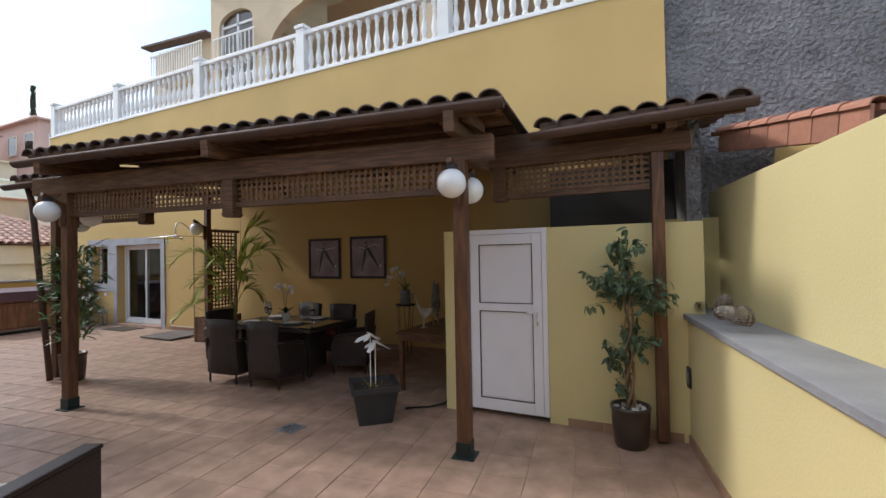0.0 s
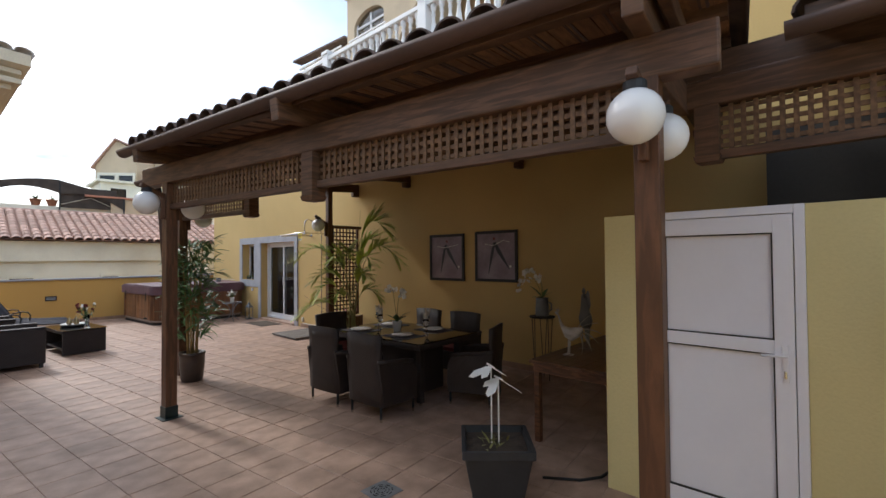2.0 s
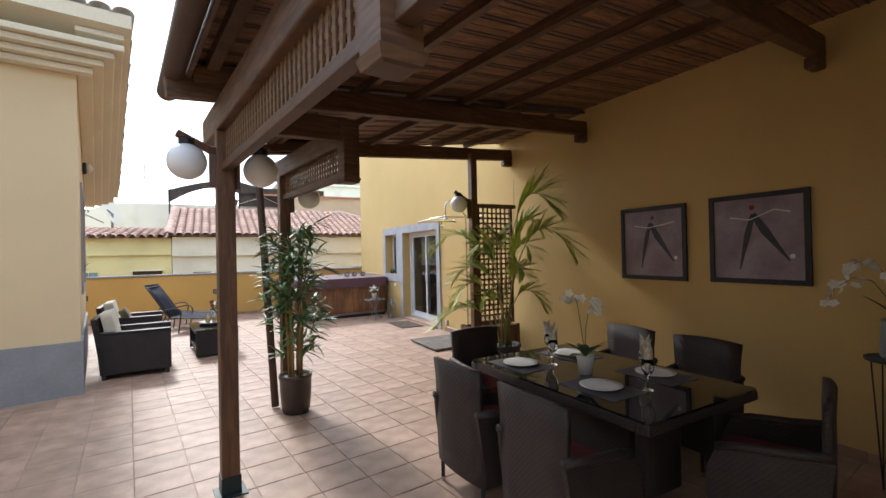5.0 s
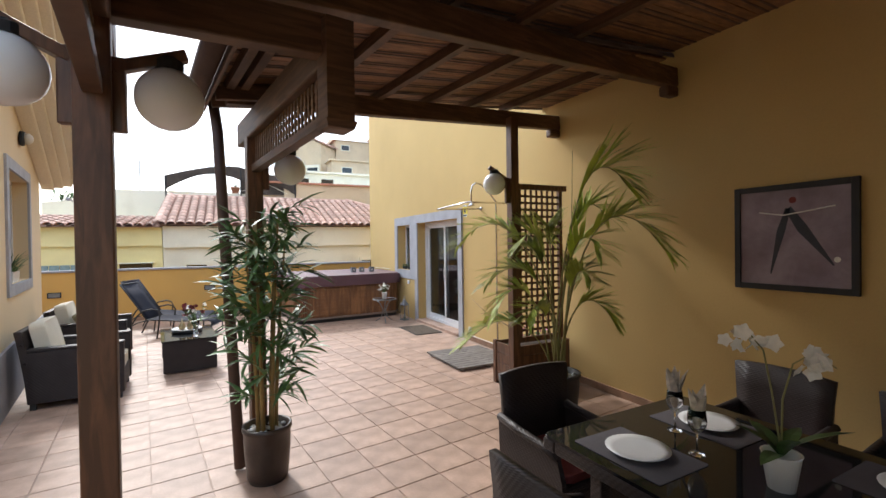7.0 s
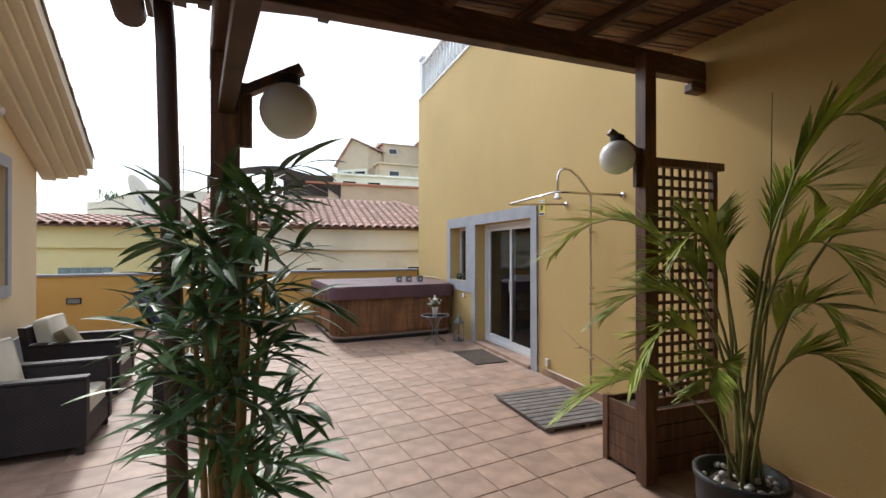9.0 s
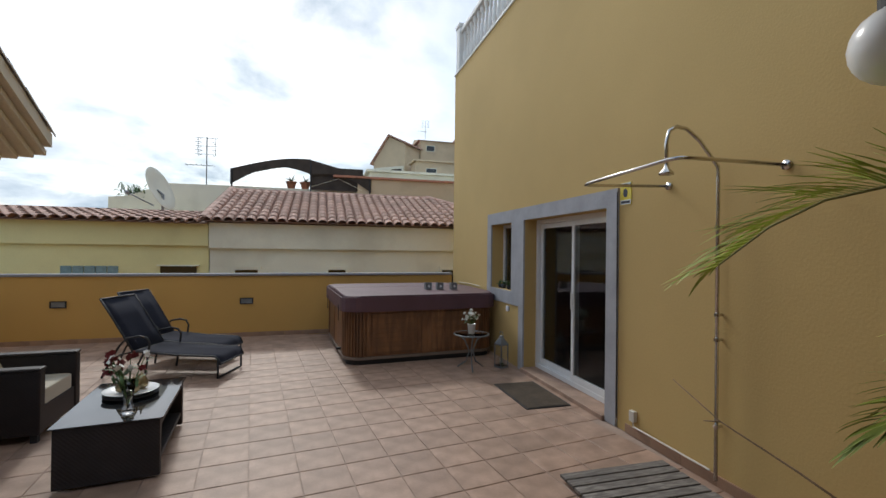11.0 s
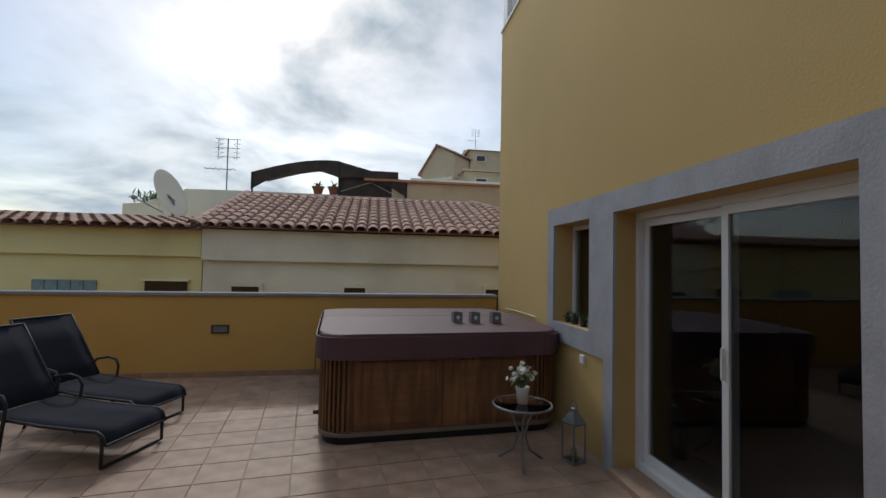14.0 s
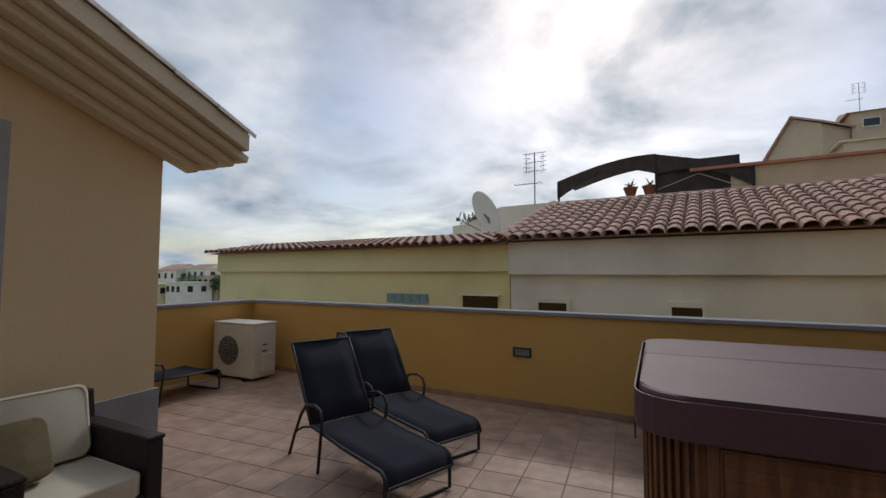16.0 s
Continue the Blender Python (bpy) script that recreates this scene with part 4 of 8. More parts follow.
def rooftop():
    """White stair block, beige wall with coping, curved awning with nets and pots on the roofs behind."""
    t = thing("stair_block", "off-white sloped roof parapet block", "wall", pose(0, 0, 0))
    bm = B()
    prof = [(-9.65, 2.0), (-9.65, 3.38), (-9.1, 3.43), (-7.85, 3.92), (-5.2, 3.94), (-5.2, 2.0)]
    a = [bm.verts.new((x, 22.4, z)) for x, z in prof]
    b = [bm.verts.new((x, 25.4, z)) for x, z in prof]
    bm.faces.new(a)
    bm.faces.new(b[::-1])
    for i in range(len(a)):
        j = (i + 1) % len(a)
        bm.faces.new((a[i], b[i], b[j], a[j]))
    part("wall", bm, M_WHITEWALL, t)
    t = thing("roof_terrace_wall", "stained beige roof terrace wall with red coping", "wall", pose(0, -1.1, 0))
    bm = B()
    span(bm, -1.5, 7, 23.3, 23.6, 2.5, 4.4)
    part("wall", bm, M_BEIGE, t)
    bm = B()
    span(bm, -2.4, 7, 23.2, 23.7, 4.4, 4.48)
    part("coping", bm, M_ROOFRED, t, "thin reddish coping", 0.01)
    bm = B()
    span(bm, 2.4, 7, 22.6, 23.2, 2.5, 4.1)
    part("pier", bm, M_WHITEWALL, t)
    t = thing("awning", "brown arched shade-net awning on a roof terrace", "awning", pose(0, -0.85, 0))
    bm = B()
    n = 14
    for x0, x1, f in ((-5.9, -3.2, lambda q: 4.5 + 0.5 * math.sin(q * math.pi * 0.55)), (-3.2, -1.0, lambda q: 4.98 - 0.55 * q)):
        top = []
        for k in range(n + 1):
            q = k / n
            x, z = x0 + (x1 - x0) * q, f(q)
            top.append([bm.verts.new((x, 23.0, z)), bm.verts.new((x, 25.2, z + 0.1)), bm.verts.new((x, 23.0, z - 0.55 + 0.28 * math.sin(q * math.pi))), ])
        for p, q2 in zip(top, top[1:]):
            bm.faces.new((p[0], q2[0], q2[1], p[1]))
            bm.faces.new((p[0], p[2], q2[2], q2[0]))
    part("canopy", bm, M_NET, t, "brown shade net")
    for x, z in ((-5.85, 4.5), (-3.2, 4.95), (-1.05, 4.4)):
        bm = B()
        tube(bm, [(x, 23.0, 3.4), (x, 23.0, z)], 0.03)
        part("pole", bm, M_BLACKMETAL, t)
    bm = B()
    span(bm, -3.2, -1.3, 23.1, 23.12, 3.9, 4.75)
    part("side_net", bm, M_NET, t, "translucent side net")
    bm = B()
    for k in range(3):
        tube(bm, [(-3.2, 23.05, 4.0), (-2.2, 23.05, 4.35), (-1.35, 23.05, 3.95)], 0.012)
    part("rope", bm, M_WHITEWALL, t)
    bm = B()
    span(bm, -6, -1.3, 23.3, 23.8, 2.4, 3.94)
    part("low_wall", bm, M_WHITEWALL, t)
    rnd = random.Random(3)
    for x, y, s in ((-3.9, 22.95, 0.2), (-3.4, 22.95, 0.2), (-2.7, 22.9, 0.22), (-1.8, 22.9, 0.24)):
        p = thing("flower_pot", "terracotta flower pot with trailing greenery on a roof edge", "flower pot", pose(x, y - 0.4, 3.94), "roof pots")
        bm = B()
        lathe(bm, [(s * 0.6, 0), (s * 0.9, s * 1.1), (s, s * 1.1), (s, s * 1.3), (s * 0.85, s * 1.3)], 12)
        part("pot", bm, M_ROOFRED, p, smooth=True)
        bm = B()
        for k in range(40):
            blade(bm, pose(0, 0, s * 1.2, 0, -rnd.uniform(10, 80), rnd.uniform(0, 360)), rnd.uniform(0.1, 0.3), 0.04, 0.5, 3)
        part("foliage", bm, M_LEAF, p)
    p = thing("roof_shrub", "dark shrubby plant on a roof edge", "shrub", pose(-8.95, 22.7, 3.42))
    bm = B()
    for k in range(160):
        blade(bm, pose(rnd.gauss(0, 0.2), rnd.gauss(0, 0.15), abs(rnd.gauss(0.1, 0.12)), 0, -rnd.uniform(0, 90), rnd.uniform(0, 360)), rnd.uniform(0.12, 0.35), 0.05, 0.3, 3)
    part("foliage", bm, M_LEAF, p)


rooftop()


def dish():
    d = thing("satellite_dish", "white satellite dish on a short mast", "satellite dish", pose(-7.85, 20.75, 2.5) @ Matrix.Diagonal((1.7, 1.7, 1.7, 1)))
    bm = B()
    lathe(bm, [(0.001, 0.0), (0.12, 0.008), (0.24, 0.035), (0.34, 0.075), (0.35, 0.085), (0.34, 0.09), (0.24, 0.05), (0.12, 0.022), (0.001, 0.014)], 24)
    part("reflector", bm, M_WHITEWALL, d, smooth=True, at=pose(0.05, 0.1, 0.58, 65, 0, 68) @ Matrix.Diagonal((0.85, 1.25, 1, 1)))
    bm = B()
    tube(bm, [(0.15, 0.1, -0.2), (0.15, 0.1, 0.5), (0.05, 0.1, 0.58)], 0.025)
    part("mast", bm, M_ZINC, d, smooth=True)
    bm = B()
    tube(bm, [(0.0, 0.1, 0.3), (-0.35, -0.1, 0.5)], 0.012)
    ball(bm, (-0.35, -0.1, 0.5), 0.04)
    part("receiver", bm, M_ZINC, d)


dish()


def aerial(name, x, y, z, h, s, label):
    a = thing(name, label, "antenna", pose(x, y, z))
    bm = B()
    tube(bm, [(0, 0, 0), (0, 0, h)], 0.02)
    part("mast", bm, M_ZINC, a)
    for z0, k0, w in ((h - 0.75 * s, 8, 0.42), (h - 1.25 * s, 6, 0.55)):
        bm = B()
        if k0 == 8:
            for dx in (-0.35, 0.35):
                for k in range(5):
                    zz = z0 + k * 0.18 * s
                    bar(bm, (dx * s, -0.1, zz - 0.1), (dx * s * 0.55, 0.1, zz + 0.02), 0.012, 0.012)
                    bar(bm, (dx * s - 0.1, 0, zz), (dx * s + 0.1, 0, zz), 0.012, 0.012)
            for k in (0, 2, 4):
                bar(bm, (-0.42 * s, 0, z0 + k * 0.18 * s), (0.42 * s, 0, z0 + k * 0.18 * s), 0.014, 0.014)
            bar(bm, (-0.35 * s, 0, z0 - 0.05), (-0.35 * s, 0, z0 + 0.75 * s), 0.014, 0.014)
            bar(bm, (0.35 * s, 0, z0 - 0.05), (0.35 * s, 0, z0 + 0.75 * s), 0.014, 0.014)
        else:
            bar(bm, (-0.85 * s, 0, z0), (0.2 * s, 0, z0), 0.018, 0.018)
            for k in range(6):
                bar(bm, (-0.8 * s + k * 0.17, -0.2, z0), (-0.8 * s + k * 0.17, 0.2, z0), 0.01, 0.01)
        part("array", bm, M_ZINC, a)
    return a


aerial("tv_antenna", -6.75, 22.6, 3.93, 1.7, 0.8, "grid television antenna on a thin roof mast")


def tower_house():
    h = thing("hillside_house", "cream gabled hillside house with recessed balcony windows", "house", pose(4.7, 46.0, -7, 0, 0, -41))
    gable = [(0, 0), (-3.5, 0), (-3.5, 17.2), (-1.75, 19.5), (0, 18.65)]
    bm = B()
    a = [bm.verts.new((x, 0, z)) for x, z in gable]
    b = [bm.verts.new((x, 9, z)) for x, z in gable]
    bm.faces.new(a)
    bm.faces.new(b[::-1])
    for i in range(5):
        j = (i + 1) % 5
        bm.faces.new((a[j], a[i], b[i], b[j]))
    part("wall", bm, M_BEIGE, h, "cream rendered gable and side wall")
    for (x0, z0), (x1, z1) in (((-3.75, 16.95), (-1.75, 19.58)), ((-1.75, 19.58), (0.3, 18.6))):
        bm = B()
        v = [bm.verts.new(p) for p in ((x0, -0.25, z0), (x1, -0.25, z1), (x1, 9.2, z1), (x0, 9.2, z0), (x0, -0.25, z0 + 0.14), (x1, -0.25, z1 + 0.14), (x1, 9.2, z1 + 0.14), (x0, 9.2, z0 + 0.14))]
        for f in ((0, 3, 2, 1), (4, 5, 6, 7), (0, 1, 5, 4), (1, 2, 6, 5), (2, 3, 7, 6), (3, 0, 4, 7)):
            bm.faces.new([v[k] for k in f])
        part("roof", bm, M_ROOF, h, "clay tiled roof slope")
    bm = B()
    for x0, x1, z0, z1 in ((-3.3, -0.1, 16.35, 16.6), (-3.3, -3.1, 15.2, 16.35), (-1.8, -1.5, 15.2, 16.35), (-0.3, -0.1, 15.2, 16.35), (-3.3, -0.1, 14.9, 15.2)):
        span(bm, x0, x1, -0.14, -0.01, z0, z1)
    win = part("window", bm, M_WHITEWALL, h, "pale balcony surround")
    for x0 in (-3.1, -1.5):
        bm = B()
        span(bm, x0, x0 + 1.2, -0.03, -0.005, 15.2, 16.35)
        part("pane", bm, M_TABLEGLASS, win, "dark glass")
    bm = B()
    tube(bm, [(0.08, 3.4, 14), (0.08, 3.4, 18.6)], 0.07, 8)
    part("downpipe", bm, M_BEIGE, h)
    plain_house("hillside_house", "dark-roofed rooftop block behind the gabled house", 6.6, 10.5, 48, 52, 12.6, M_BEIGE, (("s", 7.6, 11.6, 0.8, 0.5),), "gable_y", 0.5)
    plain_house("hillside_house", "cream terrace house below the gable", 5.2, 10, 43.5, 45.5, 9.6, M_BEIGE, (("s", 6.6, 8.2, 0.9, 0.8),), "flat")
    aerial("tv_antenna", 7.2, 48.6, 12.6, 2.2, 0.9, "small television antenna on a hillside house")
    plain_house("hillside_house", "low white block with pale blue balcony glazing", 0.4, 9, 36, 39.5, 7.1, M_WHITEWALL, (("s", 1.4, 5.4, 0.9, 1.3), ("s", 3.2, 5.4, 0.9, 1.3)), "flat")
    plain_house("hillside_house", "pale house among roof terraces", 3.6, 9, 30, 34, 5.3, M_WHITEWALL, (("s", 4.5, 4.0, 0.7, 1.0),), "flat")
    plain_house("hillside_house", "pink hillside house with overhanging flat roof", 12.0, 18.5, 45, 53, 14.0, M_PINK, (("s", 13.4, 11.4, 1.3, 1.5), ("s", 16.0, 11.4, 1.3, 1.5), ("s", 13.4, 8.6, 1.0, 1.3), ("w", 46.6, 11.4, 1.5, 1.6), ("w", 49.6, 11.4, 1.5, 1.6)), "flat", over=0.5)
    plain_house("hillside_house", "grey stone terrace building on the slope", 8.6, 13, 38, 43, 7.6, M_PLINTH, (("s", 10.0, 5.6, 1.0, 1.2),), "flat")
    c = thing("cypress", "slim dark cypress tree on the hillside", "tree", pose(15.6, 55, -7))
    bm = B()
    tube(bm, [(0, 0, 0), (0, 0, 26.3)], 0.25, 7, 0.03)
    part("trunk", bm, M_BARK, c)
    bm = B()
    r_ = random.Random(6)
    for k in range(900):
        f = r_.random()
        a, q = r_.uniform(0, 6.28), (0.75 * (1 - f) + 0.06) * r_.uniform(0.4, 1.0)
        blade(bm, pose(q * math.cos(a), q * math.sin(a), 15 + 11.6 * f, 0, -r_.uniform(50, 85), math.degrees(a)), 0.5, 0.14, 0.05, 2)
    part("crown", bm, M_CYPRESS, c, "narrow upright foliage")


tower_house()
for x0, x1, y0, z1, mat_, roof in (
    (-124, -115, 70, 2.6, M_WHITEWALL, "gable_y"), (-114, -106, 72, 3.0, M_WHITEWALL, "gable_y"), (-105.5, -99, 70, 1.2, M_BEIGE, "flat"), (-100, -93, 76, 3.6, M_LEMON, "gable_y"),
    (-112, -105, 60, -0.6, M_LEMON, "flat"), (-119, -113, 62, -0.9, M_WHITEWALL, "flat"), (-104, -98, 62, -0.2, M_WHITEWALL, "flat"), (-130, -122, 74, 3.2, M_BEIGE, "gable_y"),
):
    plain_house("town_house", "small distant town house", x0, x1, y0, y0 + 7, z1, mat_, [("s", x0 + (k + 0.5) * (x1 - x0) / 3, z1 - 2.0, 1.2, 1.3) for k in range(3)] + [("e", y0 + 2, z1 - 2.0, 1.2, 1.3), ("e", y0 + 5, z1 - 2.0, 1.2, 1.3)], roof, 1.2)
for x, y, r in ((-118, 58, 2.4), (-106, 68, 2.2), (-97, 70, 2.0)):
    rnd = random.Random(int(x * 7))
    tr = thing("tree", "dark green distant tree", "tree", pose(x, y, -7.0))
    bm = B()
    tube(bm, [(0, 0, 0), (0.2, 0, 4), (0, 0.1, 6.5)], 0.25, 7, 0.1)
    part("trunk", bm, M_BARK, tr)
    bm = B()
    for k in range(500):
        v = Vector((rnd.gauss(0, 1), rnd.gauss(0, 1), rnd.gauss(0, 0.7))).normalized() * r * rnd.uniform(0.5, 1.05)
        blade(bm, pose(v.x, v.y, 6.8 + v.z, 0, rnd.uniform(-60, 60), rnd.uniform(0, 360)), 0.6, 0.35, 0.2, 2)
    part("crown", bm, M_LEAF, tr)

# ---- pergola ----
def lattice_panel(parent, m, L, z0, z1, pitch=0.06, slat=0.026):
    """A framed lattice in the x-z plane of m: two layers of slats and rails."""
    bm = B()
    span(bm, 0, L, -0.03, 0.03, z0, z0 + 0.055)
    part("bottom_rail", bm, M_WOODB, parent, bevel=0.004, at=m)
    n = int(L / pitch)
    first = None
    for k in range(1, n):
        at = m @ pose(k * L / n, 0.0045, z0 + 0.05)
        if first is None:
            bm = B()
            span(bm, -slat / 2, slat / 2, -0.0045, 0.0045, 0, z1 - z0 - 0.05)
            first = part("lattice_slat", bm, M_LATTICE, parent, at=at)
        else:
            again(first, "lattice_slat", parent, at)
    n = max(2, int((z1 - z0 - 0.05) / pitch))
    first = None
    for k in range(n + 1):
        at = m @ pose(0, -0.005, z0 + 0.055 + (k + 0.5) * (z1 - z0 - 0.055) / (n + 1))
        if first is None:
            bm = B()
            span(bm, 0, L, -0.0045, 0.0045, -slat / 2, slat / 2)
            first = part("lattice_slat", bm, M_LATTICE, parent, at=at)
        else:
            again(first, "lattice_slat", parent, at)


def post(parent, x, y, h, shoe=True, s=0.115):
    bm = B()
    span(bm, -s / 2, s / 2, -s / 2, s / 2, 0.03, h)
    p = part("post", bm, M_WOOD, parent, "square stained post", 0.006, at=pose(x, y, 0, 0, 0, 7))
    if shoe:
        bm = B()
        span(bm, -s / 2 - 0.006, s / 2 + 0.006, -s / 2 - 0.006, s / 2 + 0.006, 0.0, 0.13)
        span(bm, -0.1, 0.1, -0.1, 0.1, 0.0, 0.008)
        part("post_shoe", bm, M_STEELDARK, p, "dark green steel shoe")
    return p


def king(parent, x, y, z0, z1, rz=0.0):
    """A short hanging post with a moulded foot."""
    bm = B()
    span(bm, -0.065, 0.065, -0.065, 0.065, z0 + 0.07, z1)
    lathe(bm, [(0.07, 0.03), (0.09, 0.035), (0.105, 0.07), (0.092, 0.071)], 4)
    bm.verts.ensure_lookup_table()
    for v in bm.verts[8:]:
        v.co = Matrix.Rotation(radians(45), 3, "Z") @ v.co
        v.co.z += z0
    part("hanging_post", bm, M_WOODB, parent, "short hanging post with moulded foot", at=pose(x, y, 0, 0, 0, rz))


def pergola_build():
    p = thing("pergola", "dark-stained timber pergola with lattice bands and tiled roof", "pergola")
    # --- main section: front line from the near post to the far post
    m, L = lay(-3.55, -0.72, -4.26, 4.03)
    post(p, -3.55, -0.72, 2.55)
    post(p, -4.26, 4.03, 2.55)
    bm = B()
    span(bm, -0.3, 5.35, -0.06, 0.06, 2.53, 2.74)
    part("front_beam", bm, M_WOODB, p, "heavy front beam", 0.012, at=m)
    for a, b in ((0.06, 2.36), (2.5, L - 0.06)):
        lattice_panel(p, m @ pose(a, 0, 0), b - a, 2.25, 2.53)
    k = m @ Vector((2.43, 0.0, 0))
    king(p, k.x, k.y, 2.12, 2.53, 7)
    # sloping rafters from the front beam to the wall; -y of m is towards the wall

    def rafter(a, wy, zf=2.74, zw=3.14, w=0.09, h=0.17, tail=0.36):
        a, b = Vector((a[0], a[1], zf + h / 2)), Vector((-0.01, wy, zw + h / 2))
        d = (b - a).normalized()
        bm = B()
        bar(bm, a - d * tail, b, w, h)
        part("rafter", bm, M_WOODB, p, "heavy sloping rafter", 0.008)
        bm = B()
        span(bm, -0.16, 0, wy - 0.05, wy + 0.05, zw - 0.1, zw - 0.005)
        part("wall_block", bm, M_WOODB, p, "rounded bearing block on the wall", 0.02)

    for s, wy in ((0.0, -0.16), (2.43, 2.27), (4.78, 4.79)):
        q = m @ Vector((s, 0, 0))
        rafter((q.x, q.y), wy)
    # boards, purlins, tiles of the three sections, each in a frame with x along its front and y to the wall
    for name, m2, Lx, s0, s1, depth0, depth1, zf, zb, over in (
        ("main", m, L, -0.32, 5.06, 3.55, 4.4, 2.90, 3.40, 0.22),
        ("far", lay(-3.36, 4.06, -3.62, 5.78)[0], 1.74, 0.3, 2.06, 3.5, 3.72, 2.87, 3.38, 0.3),
        ("near", lay(-2.62, -2.5, -2.62, -0.8)[0], 1.6, -0.35, 1.18, 2.6, 2.6, 2.89, 3.36, 0.28),
    ):
        D = max(depth0, depth1)
        slope = (zb - zf) / D
        dep = lambda s: depth0 + (depth1 - depth0) * (s - s0) / (s1 - s0)
        zz = lambda y: zf + slope * y
        n = int((s1 - s0) / 0.125)
        w = (s1 - s0) / n
        for k in range(n):
            x = s0 + (k + 0.5) * w
            bm = B()
            bar(bm, (x, over, zz(-over) + 0.1), (x, -dep(x), zz(dep(x)) + 0.1), w - 0.007, 0.018)
            part("board", bm, M_BOARD, p, at=m2)
        for y in [-over + 0.12, -0.08] + [0.5 + i * 0.6 for i in range(int((D - 0.4) / 0.6))]:
            if y < min(depth0, depth1) - 0.05:
                bm = B()
                bar(bm, (s0, -y, zz(y) + 0.05), (s1, -y, zz(y) + 0.05), 0.055, 0.075)
                part("purlin", bm, M_WOODB, p, "slim purlin", at=m2)
        first = None
        nt = int((s1 - s0) / 0.215)
        for k in range(nt + 1):
            x = s0 + k * (s1 - s0) / nt
            d = dep(x)
            Lt = math.hypot(d + over + 0.05, slope * (d + over + 0.05))
            at = m2 @ pose(x, over + 0.05, zz(-over - 0.05) + 0.085) @ Matrix.Rotation(math.pi, 4, "Z") @ pose(0, 0, 0, math.degrees(math.atan(slope)), 0, 0)
            tile_run = barrel_tile("roof_tile", M_ROOFDARK, p, 0.1, Lt, at, 8)
        bm = B()
        span(bm, s0 - 0.05, s1 + 0.05, over - 0.01, over + 0.015, zz(-over) - 0.03, zz(-over) + 0.115)
        part("fascia", bm, M_WOODB, p, "fascia board", 0.004, at=m2)
        # half-round gutter
        bm = B()
        g0, g1, drop = s0 - 0.12, s1 + 0.12, 0.05
        rings = []
        for x, dz in ((g0, 0.0), (g1, -drop)):
            for r in (0.068, 0.06):
                rings.append([bm.verts.new((x, over + 0.09 + r * math.cos(math.pi * (1 + k / 8)), zz(-over) + 0.05 + dz + r * math.sin(math.pi * (1 + k / 8)))) for k in range(9)])
        a, b, c, d = rings
        for k in range(8):
            bm.faces.new((a[k], a[k + 1], c[k + 1], c[k]))
            bm.faces.new((b[k], d[k], d[k + 1], b[k + 1]))
            bm.faces.new((a[k], b[k], b[k + 1], a[k + 1]))
            bm.faces.new((c[k], c[k + 1], d[k + 1], d[k]))
        for k in (0, 8):
            bm.faces.new((a[k], c[k], d[k], b[k]))
        bm.faces.new(a[:])
        bm.faces.new(c[::-1])
        gut = part("gutter", bm, M_GUTTER, p, "brown half-round gutter", smooth=True, at=m2)
        # rafter tails in pairs
        for x in ([0.0, 2.43, 4.78] if name == "main" else [Lx] if name == "far" else [0.15]):
            for dx in (-0.1, 0.1):
                bm = B()
                bar(bm, (x + dx, over - 0.02, zz(-over) - 0.01), (x + dx, -0.5, zz(0.5) - 0.01), 0.05, 0.1)
                part("rafter_tail", bm, M_WOODB, p, "paired rafter tail", 0.006, at=m2)
    # --- far section
    post(p, -3.62, 5.78, 2.55, False)
    mf, Lf = lay(-3.36, 4.06, -3.62, 5.78)
    bm = B()
    span(bm, -0.02, Lf + 0.35, -0.055, 0.055, 2.53, 2.72)
    part("front_beam", bm, M_WOODB, p, "heavy front beam", 0.012, at=mf)
    lattice_panel(p, mf @ pose(0.06, 0, 0), Lf - 0.12, 2.27, 2.53)
    king(p, -3.36, 4.06, 2.19, 2.72, 8)
    rafter((-3.62, 5.78), 6.42, 2.79, 3.12, tail=0.2)
    # --- near section
    post(p, -2.62, -2.26, 2.62, False, 0.1)
    mn, Ln = lay(-2.62, -2.26, -2.62, -0.6)
    bm = B()
    span(bm, -0.28, Ln, -0.055, 0.055, 2.62, 2.79)
    part("front_beam", bm, M_WOODB, p, "heavy front beam", 0.012, at=mn)
    lattice_panel(p, mn @ pose(0.06, 0, 0), Ln - 0.3, 2.29, 2.62)
    king(p, -2.62, -0.78, 2.24, 2.62)
    rafter((-2.62, -2.35), -2.1, 2.79, 3.08, tail=0.3)
    # Added board: covers the lit gap above the beam so it reads dark.
    bm = B()
    span(bm, -0.25, Ln, -0.03, -0.005, 2.79, 2.96)
    part("infill_board", bm, M_WOODB, p, "board added over the beam to darken the bright gap", at=mn)
    # side beams that join the stepped fronts
    for a, b in (((-3.55, -0.72, 2.64), (-2.6, -0.62, 2.70)), ((-4.26, 4.03, 2.64), (-3.36, 4.1, 2.66))):
        bm = B()
        bar(bm, a, b, 0.09, 0.19)
        part("side_beam", bm, M_WOODB, p, "side beam", 0.008)
    # --- post and trellis by the wall
    bm = B()
    span(bm, -0.05, 0.05, -0.05, 0.05, 0.02, 3.1)
    part("post", bm, M_WOOD, p, "slim trellis post", 0.005, at=pose(-0.92, 6.12, 0))
    # downpipe, leaning
    bm = B()
    tube(bm, [(-3.9, 5.98, 2.86), (-3.87, 5.9, 2.6), (-3.76, 5.68, 0.02)], 0.04, 10)
    part("downpipe", bm, M_GUTTER, p, "brown downpipe", smooth=True)
    return p


pergola_build()


